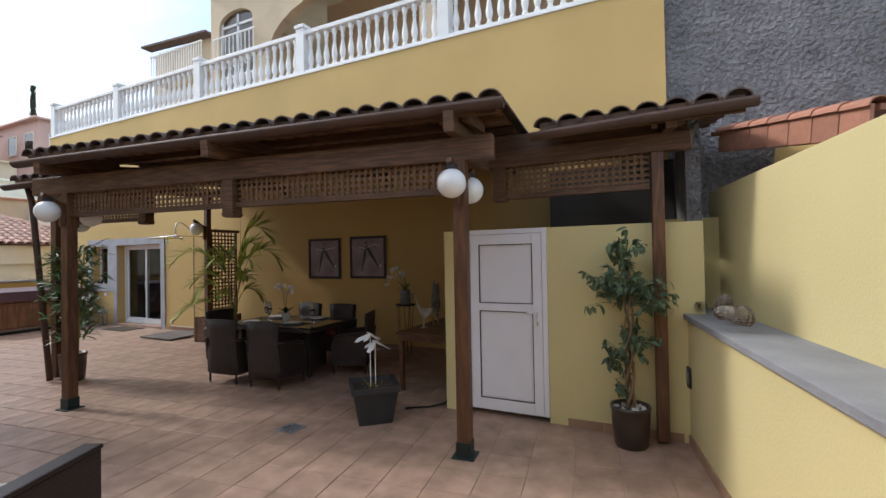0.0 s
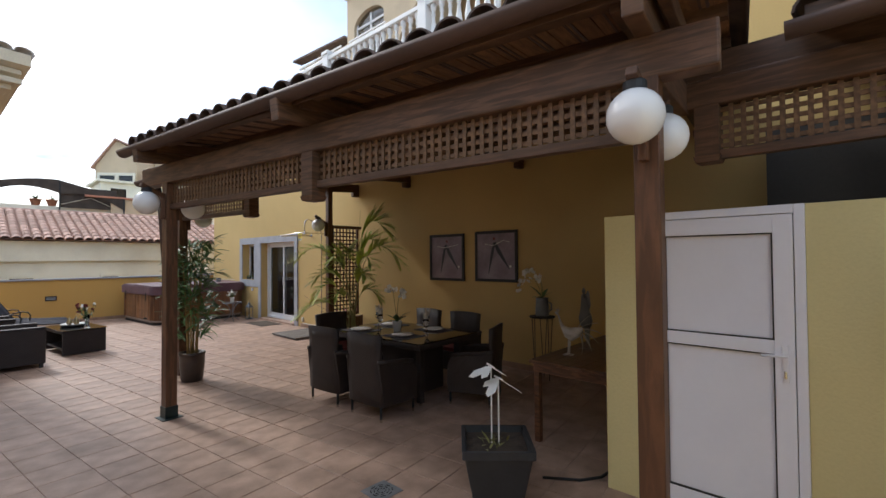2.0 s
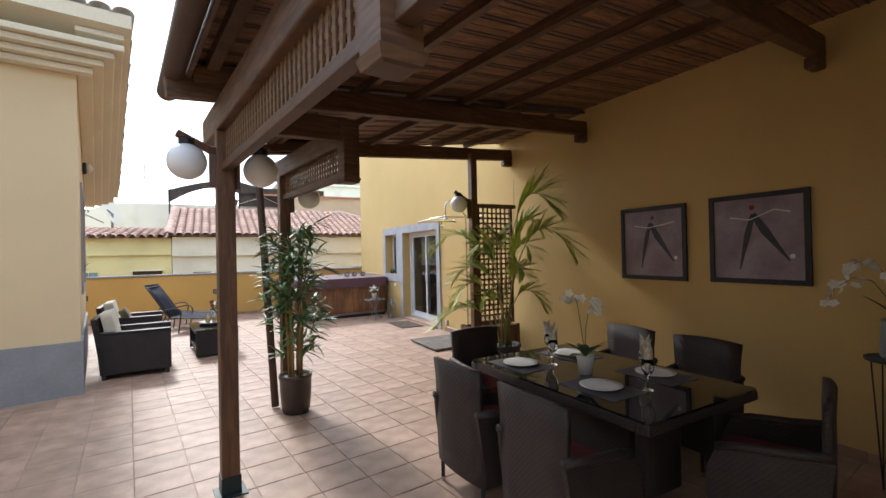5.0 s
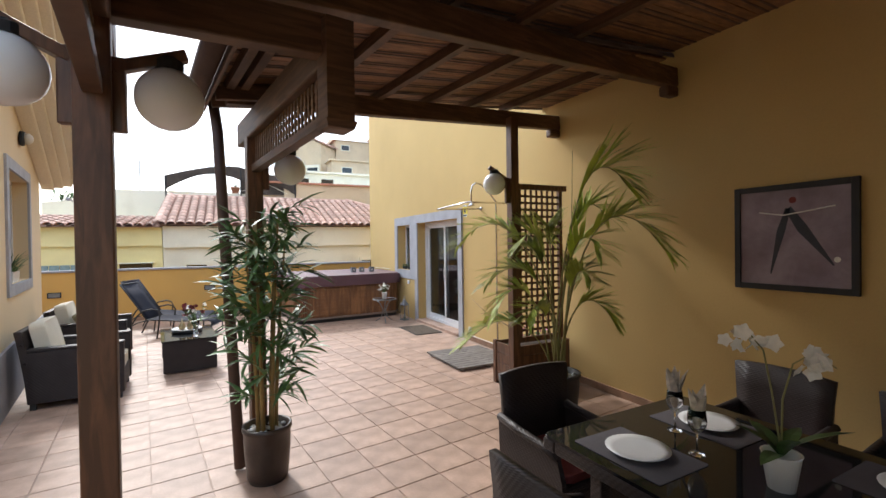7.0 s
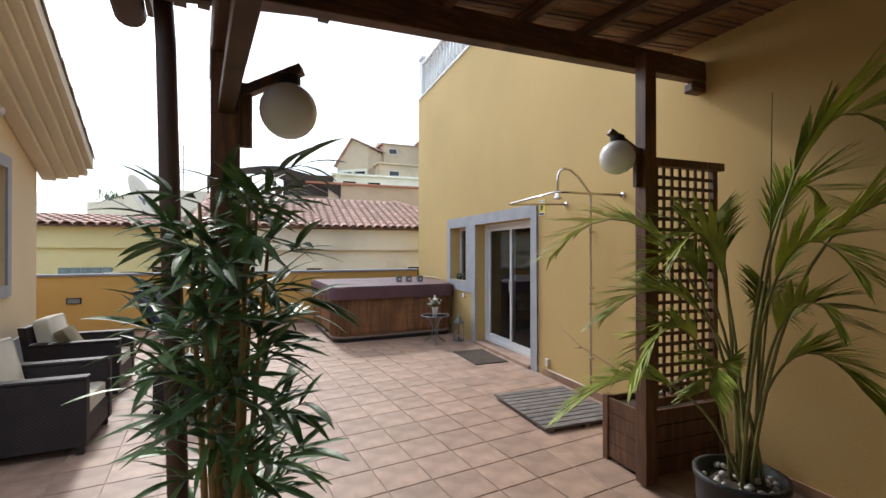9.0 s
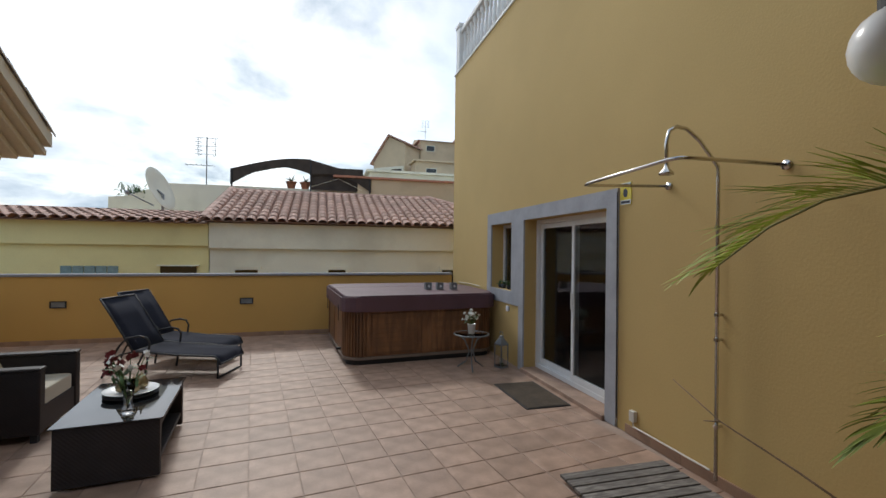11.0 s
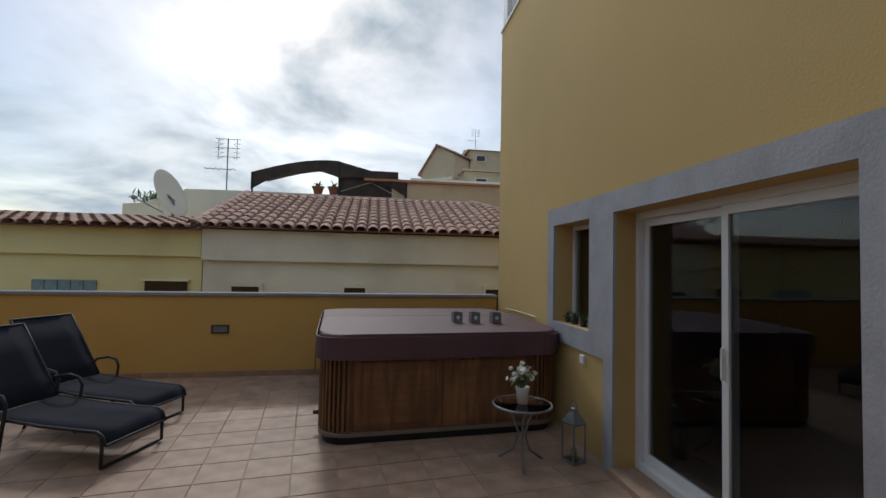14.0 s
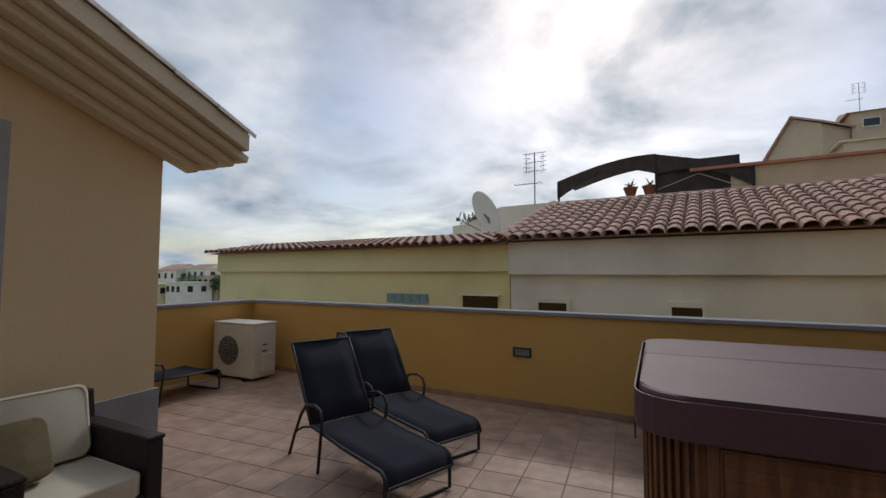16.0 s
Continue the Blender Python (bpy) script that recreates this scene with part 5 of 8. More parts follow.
def trellis():
    t = thing("trellis", "dark wooden lattice trellis panel between post and wall", "trellis", pose(-0.87, 6.12, 0))
    w = 0.64
    bm = B()
    for x0, x1, z0, z1 in ((0, 0.045, 0.56, 2.3), (w - 0.045, w, 0.56, 2.3), (0.045, w - 0.045, 0.56, 0.62)):
        span(bm, x0, x1, -0.025, 0.025, z0, z1)
    span(bm, -0.03, w + 0.06, -0.035, 0.035, 2.3, 2.36)
    part("frame", bm, M_WOOD, t, bevel=0.004)
    first = None
    for k in range(1, 7):
        at = pose(0.045 + k * (w - 0.09) / 7, 0.005, 0.62)
        if first is None:
            bm = B()
            span(bm, -0.013, 0.013, -0.005, 0.005, 0, 1.68)
            first = part("trellis_slat", bm, M_WOOD, t, at=at)
        else:
            again(first, "trellis_slat", t, at)
    first = None
    for k in range(1, 22):
        at = pose(0.045, -0.005, 0.62 + k * 1.68 / 22)
        if first is None:
            bm = B()
            span(bm, 0, w - 0.09, -0.005, 0.0045, -0.013, 0.013)
            first = part("trellis_slat", bm, M_WOOD, t, at=at)
        else:
            again(first, "trellis_slat", t, at)
    b = thing("planter_box", "dark-stained wooden planter box under the trellis", "planter", pose(-0.9, 6.16, 0))
    W, D, H = 0.8, 0.42, 0.52
    for k in range(4):
        z = 0.03 + k * 0.12
        for a in ((0, W, 0, 0.022), (0, W, D - 0.022, D), (0, 0.022, 0.022, D - 0.022), (W - 0.022, W, 0.022, D - 0.022)):
            bm = B()
            span(bm, *a, z, z + 0.114)
            part("plank", bm, M_WOOD, b, bevel=0.003)
    for x, y in ((-0.01, -0.01), (W - 0.05, -0.01), (-0.01, D - 0.05), (W - 0.05, D - 0.05)):
        bm = B()
        span(bm, x, x + 0.06, y, y + 0.06, 0, H)
        part("corner_post", bm, M_WOOD, b, bevel=0.004)
    bm = B()
    span(bm, 0.03, W - 0.03, 0.03, D - 0.03, 0.05, 0.46)
    part("soil", bm, M_SOIL, b)


trellis()


def globe_lamp(gx, gy, gz, px, py, pz):
    """Opal globe under the end of a slanting wooden arm on a post; p is where the arm meets the post."""
    g = thing("globe_lamp", "white opal globe lamp on a slanting wooden bracket arm", "lamp", pose(gx, gy, gz), "globe lamps")
    bm = B()
    ball(bm, (0, 0, 0), 0.122, sub=3)
    part("globe", bm, M_GLOBE, g, "white opal glass globe", smooth=True)
    bm = B()
    lathe(bm, [(0.05, 0.112), (0.05, 0.15), (0.03, 0.165)], 14)
    part("cap", bm, M_BLACKMETAL, g, "dark cap")
    bm = B()
    d = Vector((gx - px, gy - py, 0)).normalized()
    bar(bm, Vector((px - gx, py - gy, pz - gz)), Vector((0, 0, 0.185)) + d * 0.06, 0.05, 0.045)
    part("arm", bm, M_WOOD, g, "slanting wooden arm", 0.005)
    bm = B()
    bar(bm, Vector((px - gx, py - gy, pz - gz + 0.04)) + d * 0.01, Vector((px - gx, py - gy, pz - gz - 0.24)) + d * 0.01, 0.06, 0.04)
    part("mount", bm, M_WOOD, g, "wooden mounting block", 0.005)


for a in ((-3.78, -0.74, 2.31, -3.61, -0.72, 2.38), (-3.33, -0.72, 2.31, -3.49, -0.72, 2.38), (-4.49, 3.98, 2.30, -4.32, 4.02, 2.38), (-4.02, 4.06, 2.28, -4.2, 4.04, 2.37), (-3.36, 5.7, 2.3, -3.55, 5.77, 2.38), (-1.14, 6.16, 2.35, -0.98, 6.12, 2.38)):
    globe_lamp(*a)

# ---- dining corner ----
def loft(bm, rows, close=False):
    """Skins rows of points of equal length."""
    vs = [[bm.verts.new(p) for p in r] for r in rows]
    for a, b in zip(vs, vs[1:]):
        for k in range(len(a) - (0 if close else 1)):
            j = (k + 1) % len(a)
            bm.faces.new((a[k], a[j], b[j], b[k]))
    return vs


def shell(bm, rows, thick, normal):
    """A curved panel of given thickness: rows skinned front and back, edges closed."""
    n = Vector(normal) * thick
    a = loft(bm, rows)
    b = loft(bm, [[Vector(p) + n for p in r] for r in rows])
    last = len(rows) - 1
    m = len(rows[0]) - 1
    for i in range(last):
        bm.faces.new((a[i][0], a[i + 1][0], b[i + 1][0], b[i][0]))
        bm.faces.new((a[i][m], b[i][m], b[i + 1][m], a[i + 1][m]))
    for k in range(m):
        bm.faces.new((a[0][k], b[0][k], b[0][k + 1], a[0][k + 1]))
        bm.faces.new((a[last][k], a[last][k + 1], b[last][k + 1], b[last][k]))


def dining_chair(at):
    """Wicker armchair, facing +x, on short tipped legs."""
    c = thing("dining_chair", "dark brown wicker dining chair with dark red cushion", "chair", at, "chairs round the dining table")
    w = 0.27
    bm = B()
    span(bm, -0.24, 0.25, -w, w, 0.36, 0.42)
    part("seat", bm, M_WICKERD, c, "woven wicker seat", 0.015)
    bm = B()
    span(bm, 0.235, 0.255, -w, w, 0.17, 0.38)
    part("front_panel", bm, M_WICKERD, c, "", 0.006)
    for s in (-1, 1):
        rows = []
        for z, xb, xf in ((0.15, -0.24, 0.25), (0.3, -0.25, 0.255), (0.45, -0.27, 0.25), (0.62, -0.29, 0.2)):
            rows.append([(xb + (xf - xb) * k / 6, s * (w + 0.012 * math.sin(z * 5)), z - (0.03 * math.sin(math.pi * k / 6) if z > 0.6 else 0) - (0.05 * (k / 6) ** 2 if z > 0.6 else 0)) for k in range(7)])
        bm = B()
        shell(bm, rows, 0.03, (0, -s, 0))
        part("side_panel", bm, M_WICKERD, c, "woven side panel")
        bm = B()
        tube(bm, [(-0.29, s * (w - 0.012), 0.625), (-0.1, s * (w - 0.008), 0.6), (0.1, s * (w - 0.008), 0.585), (0.205, s * (w - 0.012), 0.56)], 0.026, 8)
        part("armrest", bm, M_WICKERD, c, "rolled wicker armrest", smooth=True)
    rows = []
    for k, z in enumerate((0.15, 0.3, 0.45, 0.6, 0.75, 0.89)):
        xb = -0.25 - 0.02 * math.sin(k * 0.9) - 0.13 * max(0, (z - 0.4)) ** 1.3
        ww = w + 0.005 - 0.02 * math.sin(math.pi * k / 5)
        rows.append([(xb - 0.025 * (1 - (j / 3 - 1) ** 2), ww * (j / 3 - 1), z + (0.012 * (1 - (j / 3 - 1) ** 2) if k == 5 else 0)) for j in range(7)])
    bm = B()
    shell(bm, rows, 0.035, (1, 0, 0))
    part("backrest", bm, M_WICKERD, c, "curved woven backrest", smooth=True)
    for x, y in ((-0.24, -0.24), (-0.24, 0.24), (0.23, -0.24), (0.23, 0.24)):
        bm = B()
        tube(bm, [(x, y, 0.03), (x, y, 0.2)], 0.014, 8)
        leg = part("leg", bm, M_BLACKMETAL, c, smooth=True)
        bm = B()
        tube(bm, [(x, y, 0.0), (x, y, 0.032)], 0.015, 8)
        part("foot", bm, M_CHROME, leg, "silver foot cap")
    bm = B()
    plate(bm, [(x - 0.0, y) for x, y in rounded(0.46, 0.48, 0.06)], 0.42, 0.465)
    part("cushion", bm, M_CUSHRED, c, "dark red seat cushion", 0.012)
    return c


chair = dining_chair(pose(-2.63, 3.2, 0, 0, 0, 4))
for x, y, a in ((-2.6, 2.44, 2), (-1.6, 1.93, 112), (-1.02, 2.78, 182), (-1.05, 3.52, 178), (-2.05, 4.02, -86)):
    copy_thing(chair, pose(x, y, 0, 0, 0, a))


def dining_table():
    t = thing("dining_table", "black glass dining table with dark wicker frame", "table", pose(-1.87, 2.93, 0, 0, 0, 2))
    W, D = 1.08, 1.66
    bm = B()
    plate(bm, rounded(W, D, 0.03), 0.735, 0.75)
    part("tabletop", bm, M_TABLEGLASS, t, "glossy black glass top", 0.003)
    bm = B()
    for a in ((-W / 2, W / 2, -D / 2, -D / 2 + 0.08), (-W / 2, W / 2, D / 2 - 0.08, D / 2), (-W / 2, -W / 2 + 0.08, -D / 2 + 0.08, D / 2 - 0.08), (W / 2 - 0.08, W / 2, -D / 2 + 0.08, D / 2 - 0.08)):
        span(bm, *a, 0.675, 0.735)
    part("frame", bm, M_WICKERD, t, "woven frame under the glass", 0.01)
    for x in (-1, 1):
        for y in (-1, 1):
            bm = B()
            span(bm, x * (W / 2 - 0.2) - 0.035, x * (W / 2 - 0.2) + 0.035, y * (D / 2 - 0.18) - 0.035, y * (D / 2 - 0.18) + 0.035, 0.03, 0.675)
            leg = part("leg", bm, M_WICKERD, t, "", 0.008)
            bm = B()
            lathe(bm, [(0.02, 0), (0.02, 0.032)], 10, (x * (W / 2 - 0.2), y * (D / 2 - 0.18), 0))
            part("foot", bm, M_CHROME, leg, "silver foot cap")
    bm = B()
    span(bm, -0.25, 0.25, -0.5, 0.5, 0.06, 0.67)
    part("pedestal", bm, M_WICKERD, t, "dark woven pedestal", 0.02)


dining_table()
for x, y, a in ((-2.2, 3.38, 2), (-2.13, 2.63, 2), (-1.57, 2.65, 2), (-1.64, 3.42, 2)):
    bm = B()
    plate(bm, rounded(0.32, 0.45, 0.01, 2), 0, 0.003)
    tagged(part("placemat", bm, M_PLACEMAT, None, at=pose(x, y, 0.7505, 0, 0, a)), "grey woven placemat on the dining table", "placemat", "place settings")
    bm = B()
    lathe(bm, [(0.07, 0), (0.075, 0.004), (0.1, 0.008), (0.135, 0.02), (0.137, 0.022), (0.1, 0.013), (0.07, 0.008)], 28)
    tagged(part("plate", bm, M_CERAMIC, None, smooth=True, at=pose(x, y, 0.7538)), "white round dinner plate on a placemat", "plate", "place settings")
rnd = random.Random(8)


def wine_glass(x, y):
    g = thing("wine_glass", "stemmed wine glass with a patterned napkin inside", "glass", pose(x, y, 0.7505), "place settings")
    bm = B()
    lathe(bm, [(0.034, 0), (0.034, 0.003), (0.006, 0.008), (0.004, 0.05), (0.005, 0.09), (0.02, 0.1), (0.036, 0.125), (0.04, 0.15), (0.034, 0.2), (0.033, 0.2), (0.039, 0.15), (0.035, 0.127), (0.018, 0.104), (0.001, 0.098)], 18)
    part("bowl", bm, M_GLASS, g, smooth=True)
    bm = B()
    for k in range(5):
        a = rnd.uniform(0, 6.28)
        blade(bm, pose(0.008 * math.cos(a), 0.008 * math.sin(a), 0.11, 0, -rnd.uniform(76, 88), math.degrees(a)), rnd.uniform(0.16, 0.22), 0.06, 0.05, 4, 0.5)
    part("napkin", bm, M_NAPKIN, g, "patterned folded napkin")


for x, y in ((-1.98, 3.25), (-1.91, 2.45), (-1.72, 2.62), (-1.84, 3.46)):
    wine_glass(x, y)


def petal_flower(bm, c, s, rnd_):
    """A small open flower of five petals facing a random way."""
    m = Matrix.Translation(c) @ Euler((rnd_.uniform(0.6, 1.6), 0, rnd_.uniform(0, 6.28))).to_matrix().to_4x4()
    for k in range(5):
        blade(bm, m @ pose(0, 0, 0, 0, -12, k * 72), s, s * 0.9, 0.1, 3, 0.1)


def orchid(x, y, z, label, pot_mat, pot_prof, sprays, leaves=6, seed=1):
    r_ = random.Random(seed)
    o = thing("orchid", label, "orchid", pose(x, y, z))
    bm = B()
    lathe(bm, pot_prof, 18)
    part("pot", bm, pot_mat, o, smooth=True)
    h = max(q[1] for q in pot_prof)
    bm = B()
    for k in range(leaves):
        blade(bm, pose(0, 0, h - 0.01, 0, -r_.uniform(25, 65), k * 360 / leaves + r_.uniform(-15, 15)), r_.uniform(0.16, 0.24), 0.06, 0.35, 5, 0.2)
    part("leaves", bm, M_LEAF, o, "thick dark green leaves")
    for pts in sprays:
        bm = B()
        pts = [Vector(p) + Vector((0, 0, h)) for p in pts]
        tube(bm, pts, 0.004, 6, 0.002)
        st = part("stem", bm, M_STALK, o, "thin arching stem")
        bm = B()
        for k in range(11):
            f = 0.55 + 0.45 * k / 10
            i = min(int(f * (len(pts) - 1)), len(pts) - 2)
            q = pts[i].lerp(pts[i + 1], f * (len(pts) - 1) - i)
            petal_flower(bm, q + Vector((r_.uniform(-0.04, 0.04), r_.uniform(-0.04, 0.04), r_.uniform(-0.04, 0.02))), r_.uniform(0.028, 0.04), r_)
        part("blossom", bm, M_PETAL, st, "white orchid blossom")
    return o


orchid(-1.96, 2.93, 0.7505, "white orchid in a small white pot on the dining table", M_CERAMIC, [(0.045, 0), (0.065, 0.13), (0.068, 0.135), (0.06, 0.135), (0.055, 0.1)],
       ([(0, 0, 0), (0.01, 0, 0.2), (0.02, -0.03, 0.34), (0.02, -0.1, 0.4), (0, -0.17, 0.36)], [(0, 0, 0), (-0.02, 0.02, 0.22), (-0.02, 0.05, 0.38), (0, 0.11, 0.43), (0.02, 0.17, 0.4)]))


def plant_stand():
    s = thing("plant_stand", "black wire hairpin plant stand against the wall", "stand", pose(-0.32, 1.76, 0))
    bm = B()
    lathe(bm, [(0.17, 0.86), (0.175, 0.865), (0.175, 0.88), (0.16, 0.882)], 24)
    part("top", bm, M_BLACKMETAL, s, smooth=True)
    for k in range(3):
        a = math.tau * k / 3 + 0.4
        for d in (-0.18, 0.18):
            bm = B()
            tube(bm, [(0.14 * math.cos(a + d * 2), 0.14 * math.sin(a + d * 2), 0.865), (0.11 * math.cos(a), 0.11 * math.sin(a), 0.005)], 0.005, 6)
            part("leg", bm, M_BLACKMETAL, s)


plant_stand()
orc = orchid(-0.32, 1.76, 0.882, "white orchid spray in a blue-grey metal jug", M_ZINC, [(0.085, 0), (0.095, 0.02), (0.085, 0.2), (0.08, 0.23), (0.088, 0.25), (0.075, 0.25), (0.07, 0.2)],
             ([(0, 0, 0), (0, 0.05, 0.15), (0, 0.12, 0.26), (-0.02, 0.22, 0.28), (-0.03, 0.32, 0.2), (-0.04, 0.36, 0.1)], [(0, 0, 0), (-0.02, 0.0, 0.2), (-0.05, 0.06, 0.34), (-0.08, 0.14, 0.4), (-0.1, 0.24, 0.36)], [(0, 0, 0), (-0.02, -0.02, 0.15), (-0.1, -0.04, 0.28), (-0.16, 0.0, 0.3)]), 4, 5)
bm = B()
tube(bm, [(0, -0.085, 0.2), (0, -0.14, 0.18), (0, -0.145, 0.1), (0, -0.09, 0.06)], 0.01, 8)
part("handle", bm, M_ZINC, orc, smooth=True)


def picture(y0, y1, z0, z1, flip):
    p = thing("picture", "black-framed mauve abstract print on the yellow wall", "picture", pose(-0.004, (y0 + y1) / 2, (z0 + z1) / 2, 0, 0, 0), "framed prints")
    w, h = y1 - y0, z1 - z0
    bm = B()
    for a in ((-w / 2, -w / 2 + 0.045, -h / 2, h / 2), (w / 2 - 0.045, w / 2, -h / 2, h / 2), (-w / 2 + 0.045, w / 2 - 0.045, -h / 2, -h / 2 + 0.045), (-w / 2 + 0.045, w / 2 - 0.045, h / 2 - 0.045, h / 2)):
        span(bm, -0.028, 0.0, *a)
    part("frame", bm, M_BLACKMETAL, p, "black picture frame", 0.003)
    bm = B()
    span(bm, -0.014, -0.004, -w / 2 + 0.045, w / 2 - 0.045, -h / 2 + 0.045, h / 2 - 0.045)
    part("print", bm, M_PRINT, p, "mauve print")
    # two tapering limbs from a common head, a dot and pale strokes
    for a, b, wid in (((0.02, 0.22), (0.14, -0.28), 0.035), ((0.02, 0.22), (-0.26, -0.2), 0.045)):
        bm = B()
        d = Vector((b[0] - a[0], b[1] - a[1]))
        n_ = Vector((-d.y, d.x)).normalized()
        pts = [Vector(a) + d * t + n_ * wid * s * q for t, q, s in ((0, 0.5, 1), (0.35, 1.0, 1), (1, 0.12, 1), (1, 0.12, -1), (0.35, 0.6, -1), (0, 0.5, -1))]
        lo = [bm.verts.new((-0.0155, q.x, q.y)) for q in pts]
        hi = [bm.verts.new((-0.0143, q.x, q.y)) for q in pts]
        bm.faces.new(lo)
        bm.faces.new(hi[::-1])
        for i in range(len(lo)):
            bm.faces.new((lo[i], hi[i], hi[(i + 1) % 6], lo[(i + 1) % 6]))
        part("figure", bm, M_INK, p, "dark tapering shape")
    bm = B()
    lathe(bm, [(0.024, 0), (0.024, 0.0015)], 16)
    part("dot", bm, M_CUSHRED, p, "dark red dot", at=Matrix.Translation((-0.0143, 0.03 if flip else -0.01, 0.28)) @ pose(0, 0, 0, 0, -90, 0))
    bm = B()
    tube(bm, [(-0.0145, 0.22, 0.2), (-0.0145, 0.05, 0.17), (-0.0145, -0.15, 0.2 + (0.05 if flip else 0)), (-0.0145, -0.27, 0.22)], 0.005, 6)
    part("stroke", bm, M_PETAL, p, "pale brush stroke")
    bm = B()
    lathe(bm, [(0.02, 0), (0.02, 0.0015)], 12)
    part("spot", bm, M_PETAL, p, "pale spot", at=Matrix.Translation((-0.0143, -0.28, -0.16)) @ pose(0, 0, 0, 0, -90, 0))


picture(3.42, 4.23, 1.30, 2.11, False)
picture(2.35, 3.18, 1.31, 2.125, True)


def side_table():
    t = thing("wooden_table", "brown wooden side table beside the store wall", "table", pose(-1.35, 0.4, 0))
    W, D = 1.72, 0.8
    n = 8
    for k in range(n):
        bm = B()
        span(bm, -W / 2, W / 2, -D / 2 + k * D / n + 0.001, -D / 2 + (k + 1) * D / n - 0.001, 0.72, 0.75)
        part("plank", bm, M_TABLEWOOD, t, bevel=0.002)
    bm = B()
    for a in ((-W / 2 + 0.03, W / 2 - 0.03, -D / 2 + 0.03, -D / 2 + 0.05), (-W / 2 + 0.03, W / 2 - 0.03, D / 2 - 0.05, D / 2 - 0.03), (-W / 2 + 0.03, -W / 2 + 0.05, -D / 2 + 0.05, D / 2 - 0.05), (W / 2 - 0.05, W / 2 - 0.03, -D / 2 + 0.05, D / 2 - 0.05)):
        span(bm, *a, 0.64, 0.72)
    part("apron", bm, M_TABLEWOOD, t)
    for x in (-W / 2 + 0.06, W / 2 - 0.06):
        for y in (-D / 2 + 0.06, D / 2 - 0.06):
            bm = B()
            span(bm, x - 0.028, x + 0.028, y - 0.028, y + 0.028, 0, 0.72)
            part("leg", bm, M_TABLEWOOD, t, "", 0.004)


side_table()


def rooster(x, y, a, s, mat_body, label):
    """A metal garden rooster as one plain shape."""
    bm = B()
    rows = []
    for cx, cz, r in ((-0.16, 0.33, 0.015), (-0.1, 0.28, 0.06), (-0.02, 0.25, 0.08), (0.06, 0.28, 0.075), (0.1, 0.36, 0.05), (0.12, 0.44, 0.036), (0.14, 0.49, 0.03), (0.17, 0.5, 0.012)):
        rows.append([(cx * s + 0.25 * r * s * math.sin(k * math.tau / 10), r * s * 0.75 * math.cos(k * math.tau / 10), cz * s + r * s * math.sin(k * math.tau / 10)) for k in range(10)])
    loft(bm, rows, True)
    for k in range(6):
        blade(bm, pose(-0.1 * s, 0, 0.3 * s, 0, -75 + k * 26, 180), 0.26 * s, 0.06 * s, 0.5, 5, 0.2)
    for k in range(3):
        blade(bm, pose(0.13 * s, 0, 0.51 * s, 0, -120 + k * 35, 0), 0.06 * s, 0.03 * s, 0.0, 3, 0.1)
    for dy in (-0.03, 0.03):
        tube(bm, [(0, dy * s, 0.2 * s), (0.01 * s, dy * s, 0.01)], 0.006, 6)
        for q in (-40, 0, 40, 180):
            bar(bm, (0.01 * s, dy * s, 0.005), (0.01 * s + 0.06 * s * math.cos(radians(q)), dy * s + 0.06 * s * math.sin(radians(q)), 0.005), 0.006, 0.006)
    tagged(part("rooster_figurine", bm, mat_body, None, at=pose(x, y, 0.751, 0, 0, a)), label, "figurine")


rooster(-1.8, 0.6, 100, 0.8, M_PEBBLE, "pale metal rooster figurine on the wooden table")
rooster(-1.4, 0.62, 200, 1.12, M_ZINC, "grey metal rooster figurine on the wooden table")


def table_lantern():
    l_ = thing("lantern", "black metal lantern with flared roof and glass sides", "lantern", pose(-0.85, 0.35, 0.751))
    bm = B()
    lathe(bm, [(0.13, 0), (0.13, 0.02), (0.11, 0.03)], 16)
    part("base", bm, M_BLACKMETAL, l_, smooth=True)
    for k in range(4):
        a = math.tau * k / 4
        bm = B()
        tube(bm, [(0.1 * math.cos(a), 0.1 * math.sin(a), 0.02), (0.1 * math.cos(a), 0.1 * math.sin(a), 0.36)], 0.006, 6)
        part("upright", bm, M_BLACKMETAL, l_)
    bm = B()
    lathe(bm, [(0.17, 0.35), (0.1, 0.41), (0.05, 0.45), (0.045, 0.5), (0.05, 0.51), (0.01, 0.52)], 16)
    part("roof", bm, M_BLACKMETAL, l_, smooth=True)
    bm = B()
    lathe(bm, [(0.088, 0.03), (0.088, 0.35), (0.085, 0.35), (0.085, 0.03)], 16)
    part("glass", bm, M_GLASS, l_, smooth=True)


table_lantern()
bm = B()
lathe(bm, [(0.036, 0), (0.037, 0.01), (0.037, 0.19), (0.03, 0.22), (0.014, 0.25), (0.014, 0.3), (0.016, 0.31), (0.001, 0.31)], 16)
tagged(part("bottle", bm, M_TABLEGLASS, None, smooth=True, at=pose(-1.12, 0.3, 0.751)), "dark glass wine bottle on the wooden table", "bottle")


